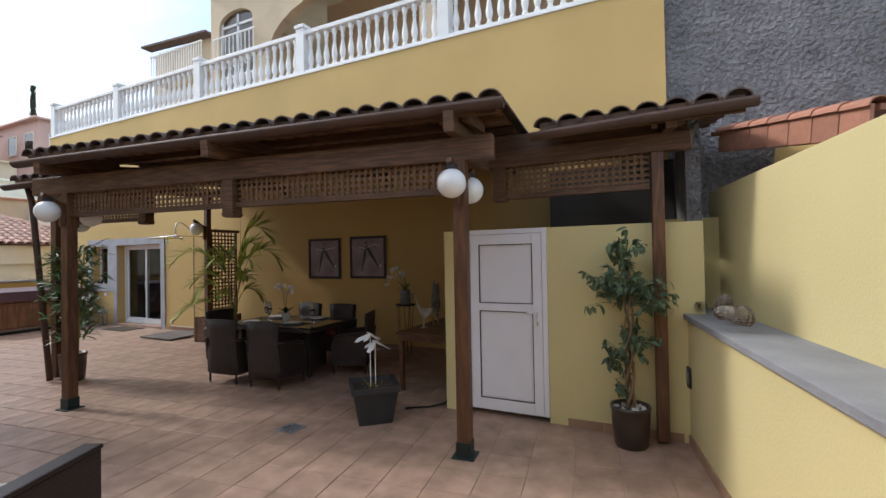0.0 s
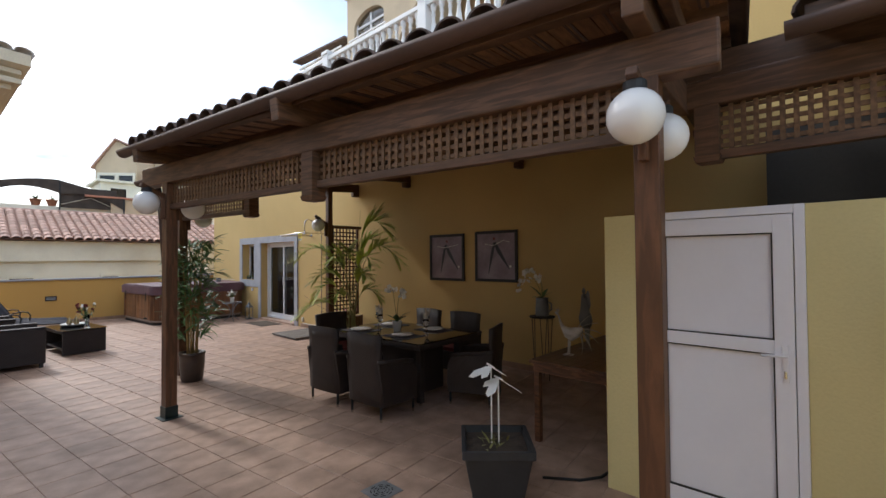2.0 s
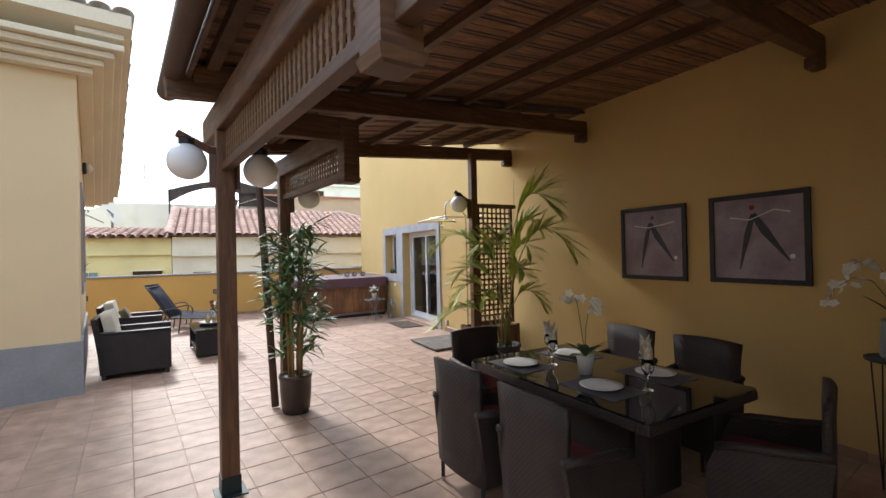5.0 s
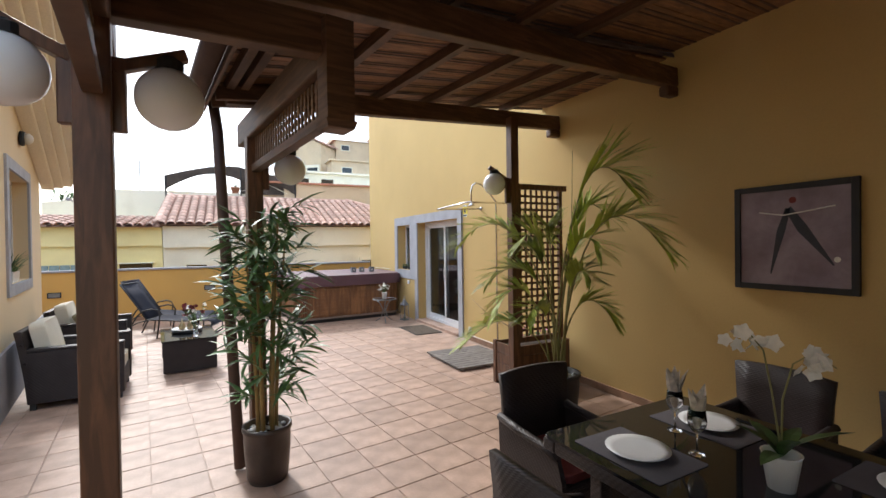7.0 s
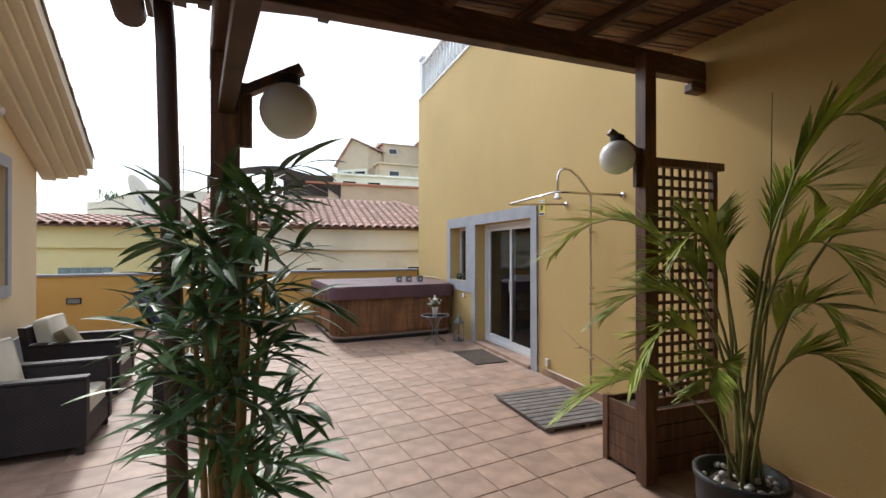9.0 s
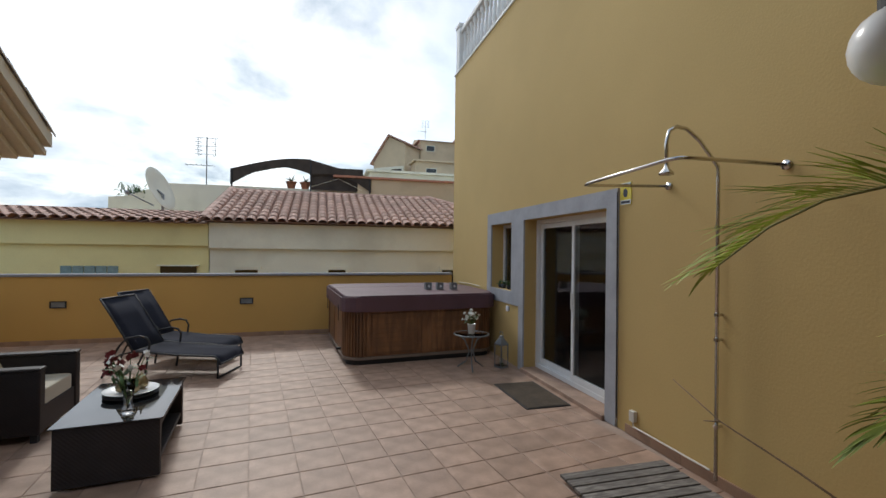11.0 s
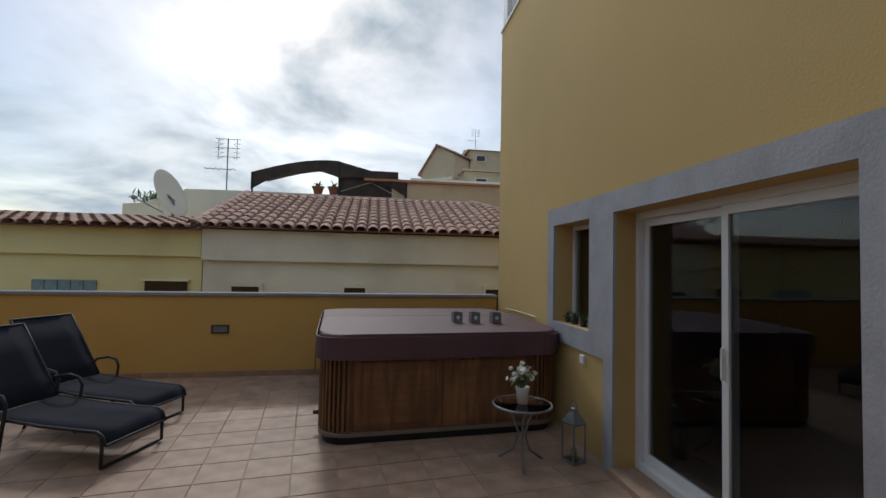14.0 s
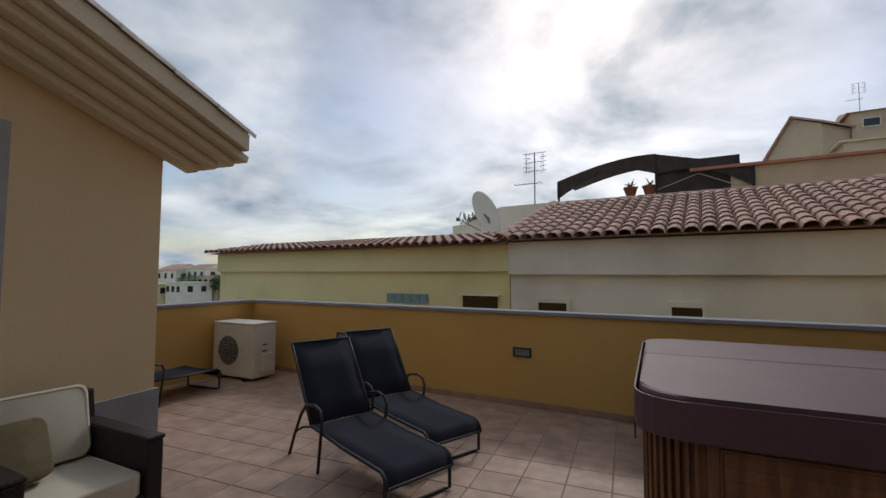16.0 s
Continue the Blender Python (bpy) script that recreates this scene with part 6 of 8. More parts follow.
def square_planter():
    p = thing("square_planter", "anthracite square tapered planter with soil", "planter", pose(-3.14, 0.5, 0, 0, 0, -49))
    bm = B()
    rows = []
    for w, z in ((0.17, 0.0), (0.175, 0.02), (0.232, 0.33), (0.25, 0.335), (0.25, 0.39), (0.225, 0.39), (0.215, 0.33)):
        rows.append([(x, y, z) for x, y in rounded(2 * w, 2 * w, 0.02, 2)])
    loft(bm, rows, True)
    bm.faces.new([bm.verts.new((x, y, 0.0)) for x, y in rounded(0.34, 0.34, 0.02, 2)][::-1])
    part("pot", bm, M_POTGREY, p)
    bm = B()
    plate(bm, rounded(0.43, 0.43, 0.02, 2), 0.28, 0.345)
    part("soil", bm, M_SOIL, p)
    r_ = random.Random(4)
    bm = B()
    for k in range(14):
        blade(bm, pose(r_.uniform(-0.1, 0.1), r_.uniform(-0.1, 0.1), 0.34, 0, -r_.uniform(20, 80), r_.uniform(0, 360)), r_.uniform(0.06, 0.12), 0.02, 0.3, 3)
    part("sprout", bm, M_STALK, p, "pale dry sprouts")
    for k, (x, y, h, a) in enumerate(((-0.03, 0.02, 0.9, 20), (0.02, 0.0, 0.82, 200))):
        st = thing("butterfly_stake", "white metal butterfly garden stake in the planter", "garden stake", p.matrix_basis @ pose(x, y, 0.3, 0, 0, a))
        bm = B()
        tube(bm, [(0, 0, 0), (0, 0, h - 0.3)], 0.006, 8)
        part("rod", bm, M_WHITE, st)
        for s in (-1, 1):
            bm = B()
            out = [(0, 0), (0.02, 0.05), (0.1, 0.13), (0.16, 0.11), (0.15, 0.05), (0.09, 0.0), (0.12, -0.05), (0.08, -0.09), (0.02, -0.04)]
            m_ = Matrix.Translation((0, 0, h - 0.3)) @ Matrix.Rotation(s * radians(35), 4, "Y") @ Matrix.Diagonal((s, 1, 1, 1))
            lo = [bm.verts.new(m_ @ Vector((u, v, 0))) for u, v in out]
            hi = [bm.verts.new(m_ @ Vector((u, v, 0.003))) for u, v in out]
            bm.faces.new(lo)
            bm.faces.new(hi[::-1])
            for i in range(len(lo)):
                j = (i + 1) % len(lo)
                bm.faces.new((lo[i], hi[i], hi[j], lo[j]))
            part("wing", bm, M_WHITE, st, "white metal wing")
        bm = B()
        tube(bm, [(0, -0.06, h - 0.3), (0, 0.07, h - 0.295)], 0.008, 6)
        part("body", bm, M_WHITE, st)


square_planter()
bm = B()
tube(bm, [(-2.75, 0.35, 0.012), (-2.6, 0.12, 0.012), (-2.45, 0.02, 0.012), (-2.2, 0.0, 0.012), (-1.9, 0.15, 0.012)], 0.011, 8)
tagged(part("hose", bm, M_BLACK, None, smooth=True), "black hose lying on the tiles", "hose")


def drain():
    d = thing("floor_drain", "grey metal floor drain grate among the tiles", "drain", pose(-3.69, 1.13, 0.001))
    bm = B()
    span(bm, -0.11, 0.11, -0.11, 0.11, 0, 0.004)
    part("plate", bm, M_ZINC, d)
    bm = B()
    for r in (0.03, 0.055, 0.08):
        for k in range(8):
            a = k * math.tau / 8
            bar(bm, (r * math.cos(a), r * math.sin(a), 0.0048), (r * math.cos(a + 0.45), r * math.sin(a + 0.45), 0.0048), 0.008, 0.002)
    part("slots", bm, M_BLACK, d, "dark slots")


drain()

# ---- plants ----
def round_pot(p, r, h, mat_, stones=True):
    bm = B()
    lathe(bm, [(r * 0.78, 0), (r * 0.8, 0.02), (r * 0.86, 0.03), (r * 0.97, h * 0.6), (r * 0.98, h * 0.9), (r * 1.04, h * 0.92), (r * 1.04, h), (r * 0.93, h), (r * 0.9, h * 0.85)], 26)
    part("pot", bm, mat_, p, "round glazed pot", smooth=True)
    bm = B()
    lathe(bm, [(r * 0.9, h * 0.82), (r * 0.5, h * 0.88), (0.001, h * 0.88)], 16)
    part("soil", bm, M_SOIL, p)
    if stones:
        r_ = random.Random(2)
        first = None
        for k in range(30):
            a, q = r_.uniform(0, 6.28), r * 0.85 * math.sqrt(r_.random())
            at = pose(q * math.cos(a), q * math.sin(a), h * 0.9, r_.uniform(0, 90), 0, r_.uniform(0, 360))
            if first is None:
                bm = B()
                ball(bm, (0, 0, 0), 0.024, 0.6, 1)
                first = part("pebble", bm, M_PEBBLE, p, smooth=True, at=at)
            else:
                again(first, "pebble", p, at)


def bamboo():
    p = thing("bamboo_plant", "potted bamboo plant with narrow dark green leaves", "plant", pose(-3.58, 5.46, 0))
    round_pot(p, 0.165, 0.4, M_POT)
    r_ = random.Random(11)
    leaf = None
    for k in range(6):
        a = k * math.tau / 6
        x0, y0 = 0.06 * math.cos(a), 0.06 * math.sin(a)
        h = r_.uniform(1.6, 1.95)
        lean = Vector((math.cos(a), math.sin(a), 0)) * r_.uniform(0.02, 0.14)
        pts = [Vector((x0, y0, 0.33)) + lean * (i / 8) ** 1.5 + Vector((0, 0, (h - 0.33) * i / 8)) for i in range(9)]
        bm = B()
        tube(bm, pts, 0.016, 8, 0.006)
        part("cane", bm, M_CANE, p, "pale brown cane", smooth=True)
        bm = B()
        for t in range(22):
            f = 0.16 + 0.84 * t / 21
            q = pts[0].lerp(pts[8], f) if False else pts[min(int(f * 8), 7)].lerp(pts[min(int(f * 8), 7) + 1], f * 8 - min(int(f * 8), 7))
            if r_.random() < 0.5 and f < 0.45:
                continue
            az = r_.uniform(0, 360)
            ln = r_.uniform(0.1, 0.3) * (1.15 - 0.35 * f)
            tip = q + Vector((math.cos(radians(az)), math.sin(radians(az)), r_.uniform(0.1, 0.5))) * ln
            tube(bm, [q, tip], 0.003, 4, 0.002)
            for _ in range(r_.randint(5, 8)):
                base = q.lerp(tip, r_.uniform(0.5, 1))
                m_ = Matrix.Translation(base) @ pose(0, 0, 0, r_.uniform(-30, 30), r_.uniform(-55, 20), az + r_.uniform(-75, 75))
                blade(bm, m_, r_.uniform(0.14, 0.23), r_.uniform(0.026, 0.036), r_.uniform(0.1, 0.45), 5, 0.25)
        part("foliage", bm, M_LEAF, p, "narrow dark leaves on thin twigs")


bamboo()


def ficus():
    p = thing("ficus_tree", "potted ficus tree with twisted stems and glossy leaves", "plant", pose(-2.78, -2.0, 0))
    round_pot(p, 0.165, 0.36, M_POT)
    r_ = random.Random(21)
    for k in range(3):
        bm = B()
        a0 = k * 2.1
        pts = [(0.035 * math.cos(a0 + i * 0.8), 0.035 * math.sin(a0 + i * 0.8), 0.3 + i * 0.1) for i in range(14)]
        tube(bm, pts, 0.016, 7, 0.008)
        part("trunk", bm, M_BARK, p, "twisted brown stem", smooth=True)
    for cx, cy, cz, rr, n in ((0.0, 0.05, 1.55, 0.3, 26), (0.05, 0.22, 1.38, 0.24, 16), (-0.05, -0.22, 1.36, 0.26, 17), (0.0, 0.02, 1.82, 0.18, 11), (0.02, -0.08, 0.98, 0.26, 15), (0, 0.12, 0.82, 0.2, 9), (0.05, 0.05, 0.55, 0.14, 4)):
        bm = B()
        for t in range(n):
            v = Vector((r_.gauss(0, 1), r_.gauss(0, 1), r_.gauss(0, 0.8))).normalized() * rr * r_.uniform(0.4, 1.0)
            tip = Vector((cx, cy, cz)) + v
            base = Vector((0, 0, cz - 0.12))
            tube(bm, [base, base.lerp(tip, 0.6) + Vector((0, 0, 0.03)), tip], 0.004, 5, 0.002)
            for _ in range(8):
                q = base.lerp(tip, r_.uniform(0.45, 1.05))
                blade(bm, Matrix.Translation(q) @ pose(0, 0, 0, r_.uniform(-50, 50), r_.uniform(-20, 70), r_.uniform(0, 360)), r_.uniform(0.06, 0.095), r_.uniform(0.03, 0.045), 0.35, 4, 0.2)
        part("foliage", bm, M_FICUS, p, "glossy oval leaves")


ficus()


def palm():
    p = thing("areca_palm", "potted areca palm with yellow-green arching fronds", "plant", pose(-0.93, 5.42, 0))
    round_pot(p, 0.23, 0.42, M_POTGREY)
    r_ = random.Random(31)
    # azimuth, reach, height of the bow, height of the tip, leaflet length
    fronds = [(-42, 0.68, 2.42, 2.2, 0.5), (-66, 0.95, 2.05, 1.62, 0.4), (-15, 0.55, 2.05, 1.95, 0.36), (-80, 0.5, 1.75, 1.6, 0.32), (117, 1.25, 2.0, 1.66, 0.32), (122, 0.85, 1.5, 1.25, 0.3), (130, 0.95, 1.0, 0.62, 0.3),
              (-55, 0.52, 1.2, 0.95, 0.28), (150, 0.35, 1.75, 1.7, 0.34), (60, 0.5, 1.9, 1.75, 0.34), (20, 0.4, 1.5, 1.3, 0.28), (-95, 0.45, 1.4, 1.35, 0.26), (165, 0.6, 1.35, 1.0, 0.28), (95, 0.7, 1.7, 1.5, 0.3), (200, 0.5, 1.1, 1.0, 0.24)]
    bm = B()
    tube(bm, [(0.06, -0.02, 0.36), (0.16, -0.06, 1.5), (0.2, -0.05, 2.6)], 0.009, 6, 0.002)
    part("spear", bm, M_STALK, p, "unopened upright spear leaf", smooth=True)
    for k, (az, reach, zp, zt, leaflet) in enumerate(fronds):
        d = Vector((math.cos(radians(az)), math.sin(radians(az)), 0))
        base = Vector((r_.uniform(-0.09, 0.09), r_.uniform(-0.09, 0.09), 0.36))
        up = Vector((0, 0, 1))
        c1 = base + d * reach * 0.12 + up * (zp - 0.36) * 0.75
        c2 = base + d * reach * 0.5 + up * (zp * 1.16 - 0.36)
        c3 = base + d * reach + up * (zt - 0.36)
        pts = []
        for i in range(13):
            t = i / 12
            pts.append(base * (1 - t) ** 3 + c1 * 3 * t * (1 - t) ** 2 + c2 * 3 * t * t * (1 - t) + c3 * t ** 3)
        for q in pts:
            if q.x > 0.85:
                q.x = 0.85 - (q.x - 0.85) * 0.3
        bm = B()
        tube(bm, pts, 0.011, 6, 0.003)
        st = part("frond", bm, M_STALK, p, "arching yellow-green stalk", smooth=True)
        bm = B()
        for i in range(6, 13):
            for half in (0.0, 0.11, 0.22, 0.33, 0.44, 0.56, 0.67, 0.78, 0.89):
                if i == 12 and half > 0:
                    continue
                q = pts[i] if half == 0 else pts[i].lerp(pts[min(i + 1, 12)], half)
                tan = (pts[min(i + 1, 12)] - pts[i - 1]).normalized()
                side = tan.cross(Vector((0, 0, 1))).normalized()
                for s in (-1, 1):
                    ll = leaflet * (0.5 + 0.45 * math.sin(math.pi * (i + half - 5) / 8)) * r_.uniform(0.85, 1.1)
                    x_ = (tan * 0.9 + side * s * 0.7 + Vector((0, 0, 0.28))).normalized()
                    y_ = Vector((0, 0, 1)).cross(x_).normalized()
                    m_ = Matrix((x_, y_, x_.cross(y_))).transposed().to_4x4()
                    m_.translation = q
                    blade(bm, m_, ll * 1.08, 0.016, r_.uniform(0.05, 0.32), 5, 0.3)
        part("frond_blade", bm, M_PALM, st, "narrow feathered leaflets")


palm()

# ---- seating group ----
def armchair(at, pillow=True):
    c = thing("armchair", "dark wicker garden armchair with cream cushions", "armchair", at, "wicker seating group")
    bm = B()
    span(bm, -0.36, 0.42, -0.3, 0.3, 0.08, 0.3)
    part("seat_base", bm, M_WICKER, c, "woven base", 0.012)
    for s in (-1, 1):
        bm = B()
        span(bm, -0.4, 0.43, s * 0.3, s * 0.4, 0.07, 0.62)
        span(bm, -0.4, 0.435, s * 0.29, s * 0.41, 0.62, 0.65)
        part("armrest", bm, M_WICKER, c, "woven arm panel", 0.012)
    bm = B()
    rows = [[(-0.4 - 0.14 * (z - 0.07) ** 1.4, y, z) for y in (-0.4, -0.2, 0, 0.2, 0.4)] for z in (0.07, 0.3, 0.5, 0.7, 0.84)]
    shell(bm, rows, 0.07, (1, 0, 0))
    part("backrest", bm, M_WICKER, c, "leaning woven back", 0.01)
    for x in (-0.36, 0.38):
        for y in (-0.35, 0.35):
            bm = B()
            span(bm, x - 0.025, x + 0.025, y - 0.025, y + 0.025, 0, 0.08)
            part("leg", bm, M_BLACKMETAL, c)
    bm = B()
    plate(bm, rounded(0.7, 0.585, 0.05), 0.3, 0.43)
    finish(bm, 0.03)
    cu = part("seat_cushion", bm, M_CUSHION, c, "plump cream seat cushion", smooth=True, at=pose(0.06, 0, 0))
    bm = B()
    tube(bm, [(x * 1.0 + 0.0, y, 0.43) for x, y in rounded(0.675, 0.56, 0.05)] + [(0.3375, 0.23, 0.43)], 0.006, 6)
    part("piping", bm, M_CUSHION, cu)
    bm = B()
    plate(bm, rounded(0.48, 0.57, 0.06), 0, 0.13)
    finish(bm, 0.035)
    cu = part("back_cushion", bm, M_CUSHION, c, "plump cream back cushion", smooth=True, at=pose(-0.36, 0, 0.66, 0, 78, 0))
    bm = B()
    tube(bm, [(x, y, 0.13) for x, y in rounded(0.45, 0.54, 0.06)] + [(0.225, 0.21, 0.13)], 0.006, 6)
    part("piping", bm, M_CUSHION, cu)
    return c


arm = armchair(pose(-5.34, 8.46, 0, 0, 0, 4))
copy_thing(arm, pose(-5.6, 10.2, 0, 0, 0, 4))
copy_thing(arm, pose(-6.14, 0.92, 0, 0, 0, 25))
bm = B()
plate(bm, rounded(0.36, 0.36, 0.05), -0.05, 0.05)
finish(bm, 0.03)
tagged(part("scatter_cushion", bm, M_SCATTER, None, smooth=True, at=pose(-5.66, 10.0, 0.62, 0, 62, 4)), "dark olive scatter cushion on an armchair", "cushion")


def coffee_table():
    t = thing("coffee_table", "dark wicker coffee table with glass top and open shelf", "table", pose(-4.34, 9.44, 0, 0, 0, 7))
    W, D = 0.64, 1.08
    for s in (-1, 1):
        bm = B()
        span(bm, -W / 2, W / 2, s * D / 2 - s * 0.06, s * D / 2, 0.02, 0.44)
        part("end_panel", bm, M_WICKER, t, "woven end panel", 0.008)
    bm = B()
    span(bm, -W / 2, W / 2, -D / 2 + 0.06, D / 2 - 0.06, 0.38, 0.44)
    part("top_frame", bm, M_WICKER, t, "", 0.005)
    bm = B()
    span(bm, -W / 2 + 0.01, W / 2 - 0.01, -D / 2 + 0.06, D / 2 - 0.06, 0.1, 0.14)
    part("shelf", bm, M_WICKER, t, "woven lower shelf", 0.005)
    bm = B()
    plate(bm, rounded(W + 0.04, D + 0.04, 0.015, 2), 0.443, 0.453)
    part("tabletop", bm, M_TABLEGLASS, t, "dark reflective glass top", 0.002)
    v = thing("vase_with_flowers", "clear glass vase with red and white flowers", "vase", pose(-4.22, 9.1, 0.4535))
    bm = B()
    lathe(bm, [(0.05, 0), (0.052, 0.01), (0.03, 0.06), (0.035, 0.14), (0.055, 0.24), (0.052, 0.24), (0.032, 0.14), (0.025, 0.07), (0.001, 0.03)], 18)
    part("vase", bm, M_GLASS, v, smooth=True)
    r_ = random.Random(5)
    for k in range(13):
        a, q = r_.uniform(0, 6.28), r_.uniform(0.02, 0.15)
        tip = Vector((q * math.cos(a), q * math.sin(a), r_.uniform(0.3, 0.44)))
        bm = B()
        tube(bm, [(0, 0, 0.05), tip * 0.6 + Vector((0, 0, 0.06)), tip], 0.003, 5)
        for _ in range(5):
            blade(bm, Matrix.Translation(tip * r_.uniform(0.65, 0.95)) @ pose(0, 0, 0, 0, r_.uniform(-60, 40), r_.uniform(0, 360)), 0.07, 0.022, 0.3, 3)
        st = part("stem", bm, M_LEAF, v, "green stem with leaves")
        bm = B()
        for _ in range(4):
            petal_flower(bm, tip + Vector((r_.gauss(0, 0.012), r_.gauss(0, 0.012), r_.gauss(0, 0.01))), 0.03 if k % 3 else 0.024, r_)
        part("flower", bm, M_REDPETAL if k % 3 else M_PETAL, st, "red flower head" if k % 3 else "white flower head")
    d = thing("serving_dish", "white dish on a dark stand holding gilded ornaments", "dish", pose(-4.36, 9.55, 0.4535))
    bm = B()
    lathe(bm, [(0.1, 0), (0.2, 0.012), (0.2, 0.02), (0.1, 0.02)], 26)
    part("stand", bm, M_BLACKMETAL, d, "dark round stand", smooth=True)
    bm = B()
    lathe(bm, [(0.12, 0.021), (0.18, 0.035), (0.205, 0.05), (0.2, 0.052), (0.17, 0.04), (0.1, 0.03)], 28)
    part("dish", bm, M_CERAMIC, d, "white shallow dish", smooth=True)
    for x, y, s in ((-0.06, -0.02, 1.0), (0.04, -0.06, 0.85), (0.05, 0.07, 1.1)):
        bm = B()
        lathe(bm, [(0.02 * s, 0.031), (0.045 * s, 0.05), (0.05 * s, 0.08), (0.035 * s, 0.12), (0.02 * s, 0.15), (0.006 * s, 0.165), (0.004 * s, 0.19)], 14, (x, y, 0))
        part("pear_ornament", bm, M_BRASS, d, "gilded pear ornament", smooth=True)


coffee_table()


def sun_lounger(at):
    """Foot at the origin, head towards +x."""
    l_ = thing("sun_lounger", "navy sling sun lounger with black metal frame, back raised", "lounger", at, "sun loungers")
    w = 0.31
    prof = [(0.0, 0.2), (0.03, 0.27), (0.08, 0.3), (0.6, 0.31), (1.16, 0.35)]
    back = [(1.16, 0.35), (1.28, 0.54), (1.43, 0.77), (1.6, 1.02)]
    bm = B()
    shell(bm, [[(x, y, z - 0.012 * (1 - (y / w) ** 2)) for y in (-w, -w / 2, 0, w / 2, w)] for x, z in prof], 0.006, (0, 0, 1))
    part("seat_sling", bm, M_SLING, l_, "navy sling seat", smooth=True)
    bm = B()
    shell(bm, [[(x + 0.01 * (1 - (y / w) ** 2), y, z) for y in (-w, -w / 2, 0, w / 2, w)] for x, z in back], 0.006, (-0.6, 0, 0.7))
    part("back_sling", bm, M_SLING, l_, "navy sling back", smooth=True)
    for s in (-1, 1):
        bm = B()
        tube(bm, [(x, s * w, z) for x, z in prof], 0.014, 8)
        part("side_rail", bm, M_BLACKMETAL, l_, smooth=True)
        bm = B()
        tube(bm, [(x, s * w, z) for x, z in back], 0.013, 8)
        part("back_rail", bm, M_BLACKMETAL, l_, smooth=True)
        bm = B()
        tube(bm, [(0.98, s * (w + 0.02), 0.0), (0.94, s * (w + 0.02), 0.3), (0.92, s * (w + 0.02), 0.46), (0.96, s * (w + 0.02), 0.53), (1.06, s * (w + 0.02), 0.55), (1.22, s * (w + 0.02), 0.52), (1.32, s * (w + 0.02), 0.42), (1.45, s * (w + 0.02), 0.2), (1.55, s * (w + 0.02), 0.0)], 0.014, 8)
        part("arm_leg", bm, M_BLACKMETAL, l_, "bent tube armrest and legs", smooth=True)
        bm = B()
        tube(bm, [(1.16, s * w, 0.34), (1.32, s * w, 0.3), (1.46, s * (w + 0.015), 0.22)], 0.01, 6)
        part("strut", bm, M_BLACKMETAL, l_)
    bm = B()
    tube(bm, [(0.03, -w, 0.26), (0.03, -w, 0.02), (0.05, -w + 0.03, 0.014), (0.05, w - 0.03, 0.014), (0.03, w, 0.02), (0.03, w, 0.26)], 0.014, 8)
    part("foot_hoop", bm, M_BLACKMETAL, l_, "bent tube foot", smooth=True)
    for x, z in ((0.0, 0.2), (1.16, 0.34)):
        bm = B()
        tube(bm, [(x, -w, z), (x, w, z)], 0.012, 8)
        part("cross_bar", bm, M_BLACKMETAL, l_)
    bm = B()
    tube(bm, [(1.6, -w, 1.02), (1.6, w, 1.02)], 0.012, 8)
    part("cross_bar", bm, M_BLACKMETAL, l_)
    return l_


lounger = sun_lounger(pose(-3.97, 11.82, 0, 0, 0, 163))
copy_thing(lounger, pose(-4.12, 12.62, 0, 0, 0, 160))
copy_thing(lounger, pose(-8.62, 13.0, 0, 0, 0, -80))


def ac_unit():
    a = thing("air_conditioner", "ivory outdoor air-conditioning unit standing on feet", "air conditioner", pose(-8.72, 13.72, 0, 0, 0, 5))
    W, D, H = 0.92, 0.46, 0.88
    bm = B()
    span(bm, -W / 2, W / 2, -D / 2, D / 2, 0.05, H)
    part("casing", bm, M_AC, a, "ivory metal casing", 0.015)
    bm = B()
    span(bm, -W / 2 - 0.008, W / 2 + 0.008, -D / 2 - 0.008, D / 2 + 0.008, H, H + 0.03)
    part("lid", bm, M_AC, a, "", 0.01)
    bm = B()
    lathe(bm, [(0.23, 0), (0.23, 0.004)], 28)
    part("fan_opening", bm, M_BLACK, a, "dark fan opening", at=pose(-0.1, -D / 2 - 0.001, 0.46, 90, 0, 0))
    bm = B()
    for k in range(15):
        z = 0.26 + k * 0.029
        q = math.sqrt(max(0.0, 0.24 ** 2 - (z - 0.46) ** 2))
        bar(bm, (-0.1 - q, -D / 2 - 0.012, z), (-0.1 + q, -D / 2 - 0.012, z), 0.005, 0.005)
    part("grille", bm, M_AC, a, "ivory wire grille")
    bm = B()
    span(bm, W / 2, W / 2 + 0.06, -0.1, 0.14, 0.14, 0.42)
    part("valve_cover", bm, M_AC, a, "", 0.012)
    for x in (-0.28, 0.28):
        bm = B()
        span(bm, x - 0.03, x + 0.03, -D / 2 - 0.02, D / 2 + 0.02, 0, 0.05)
        part("foot", bm, M_BLACK, a)
    for z in (0.55, 0.45):
        bm = B()
        span(bm, W / 2 - 0.001, W / 2 + 0.006, -0.06, 0.04, z, z + 0.02)
        part("slot", bm, M_BLACK, a)


ac_unit()


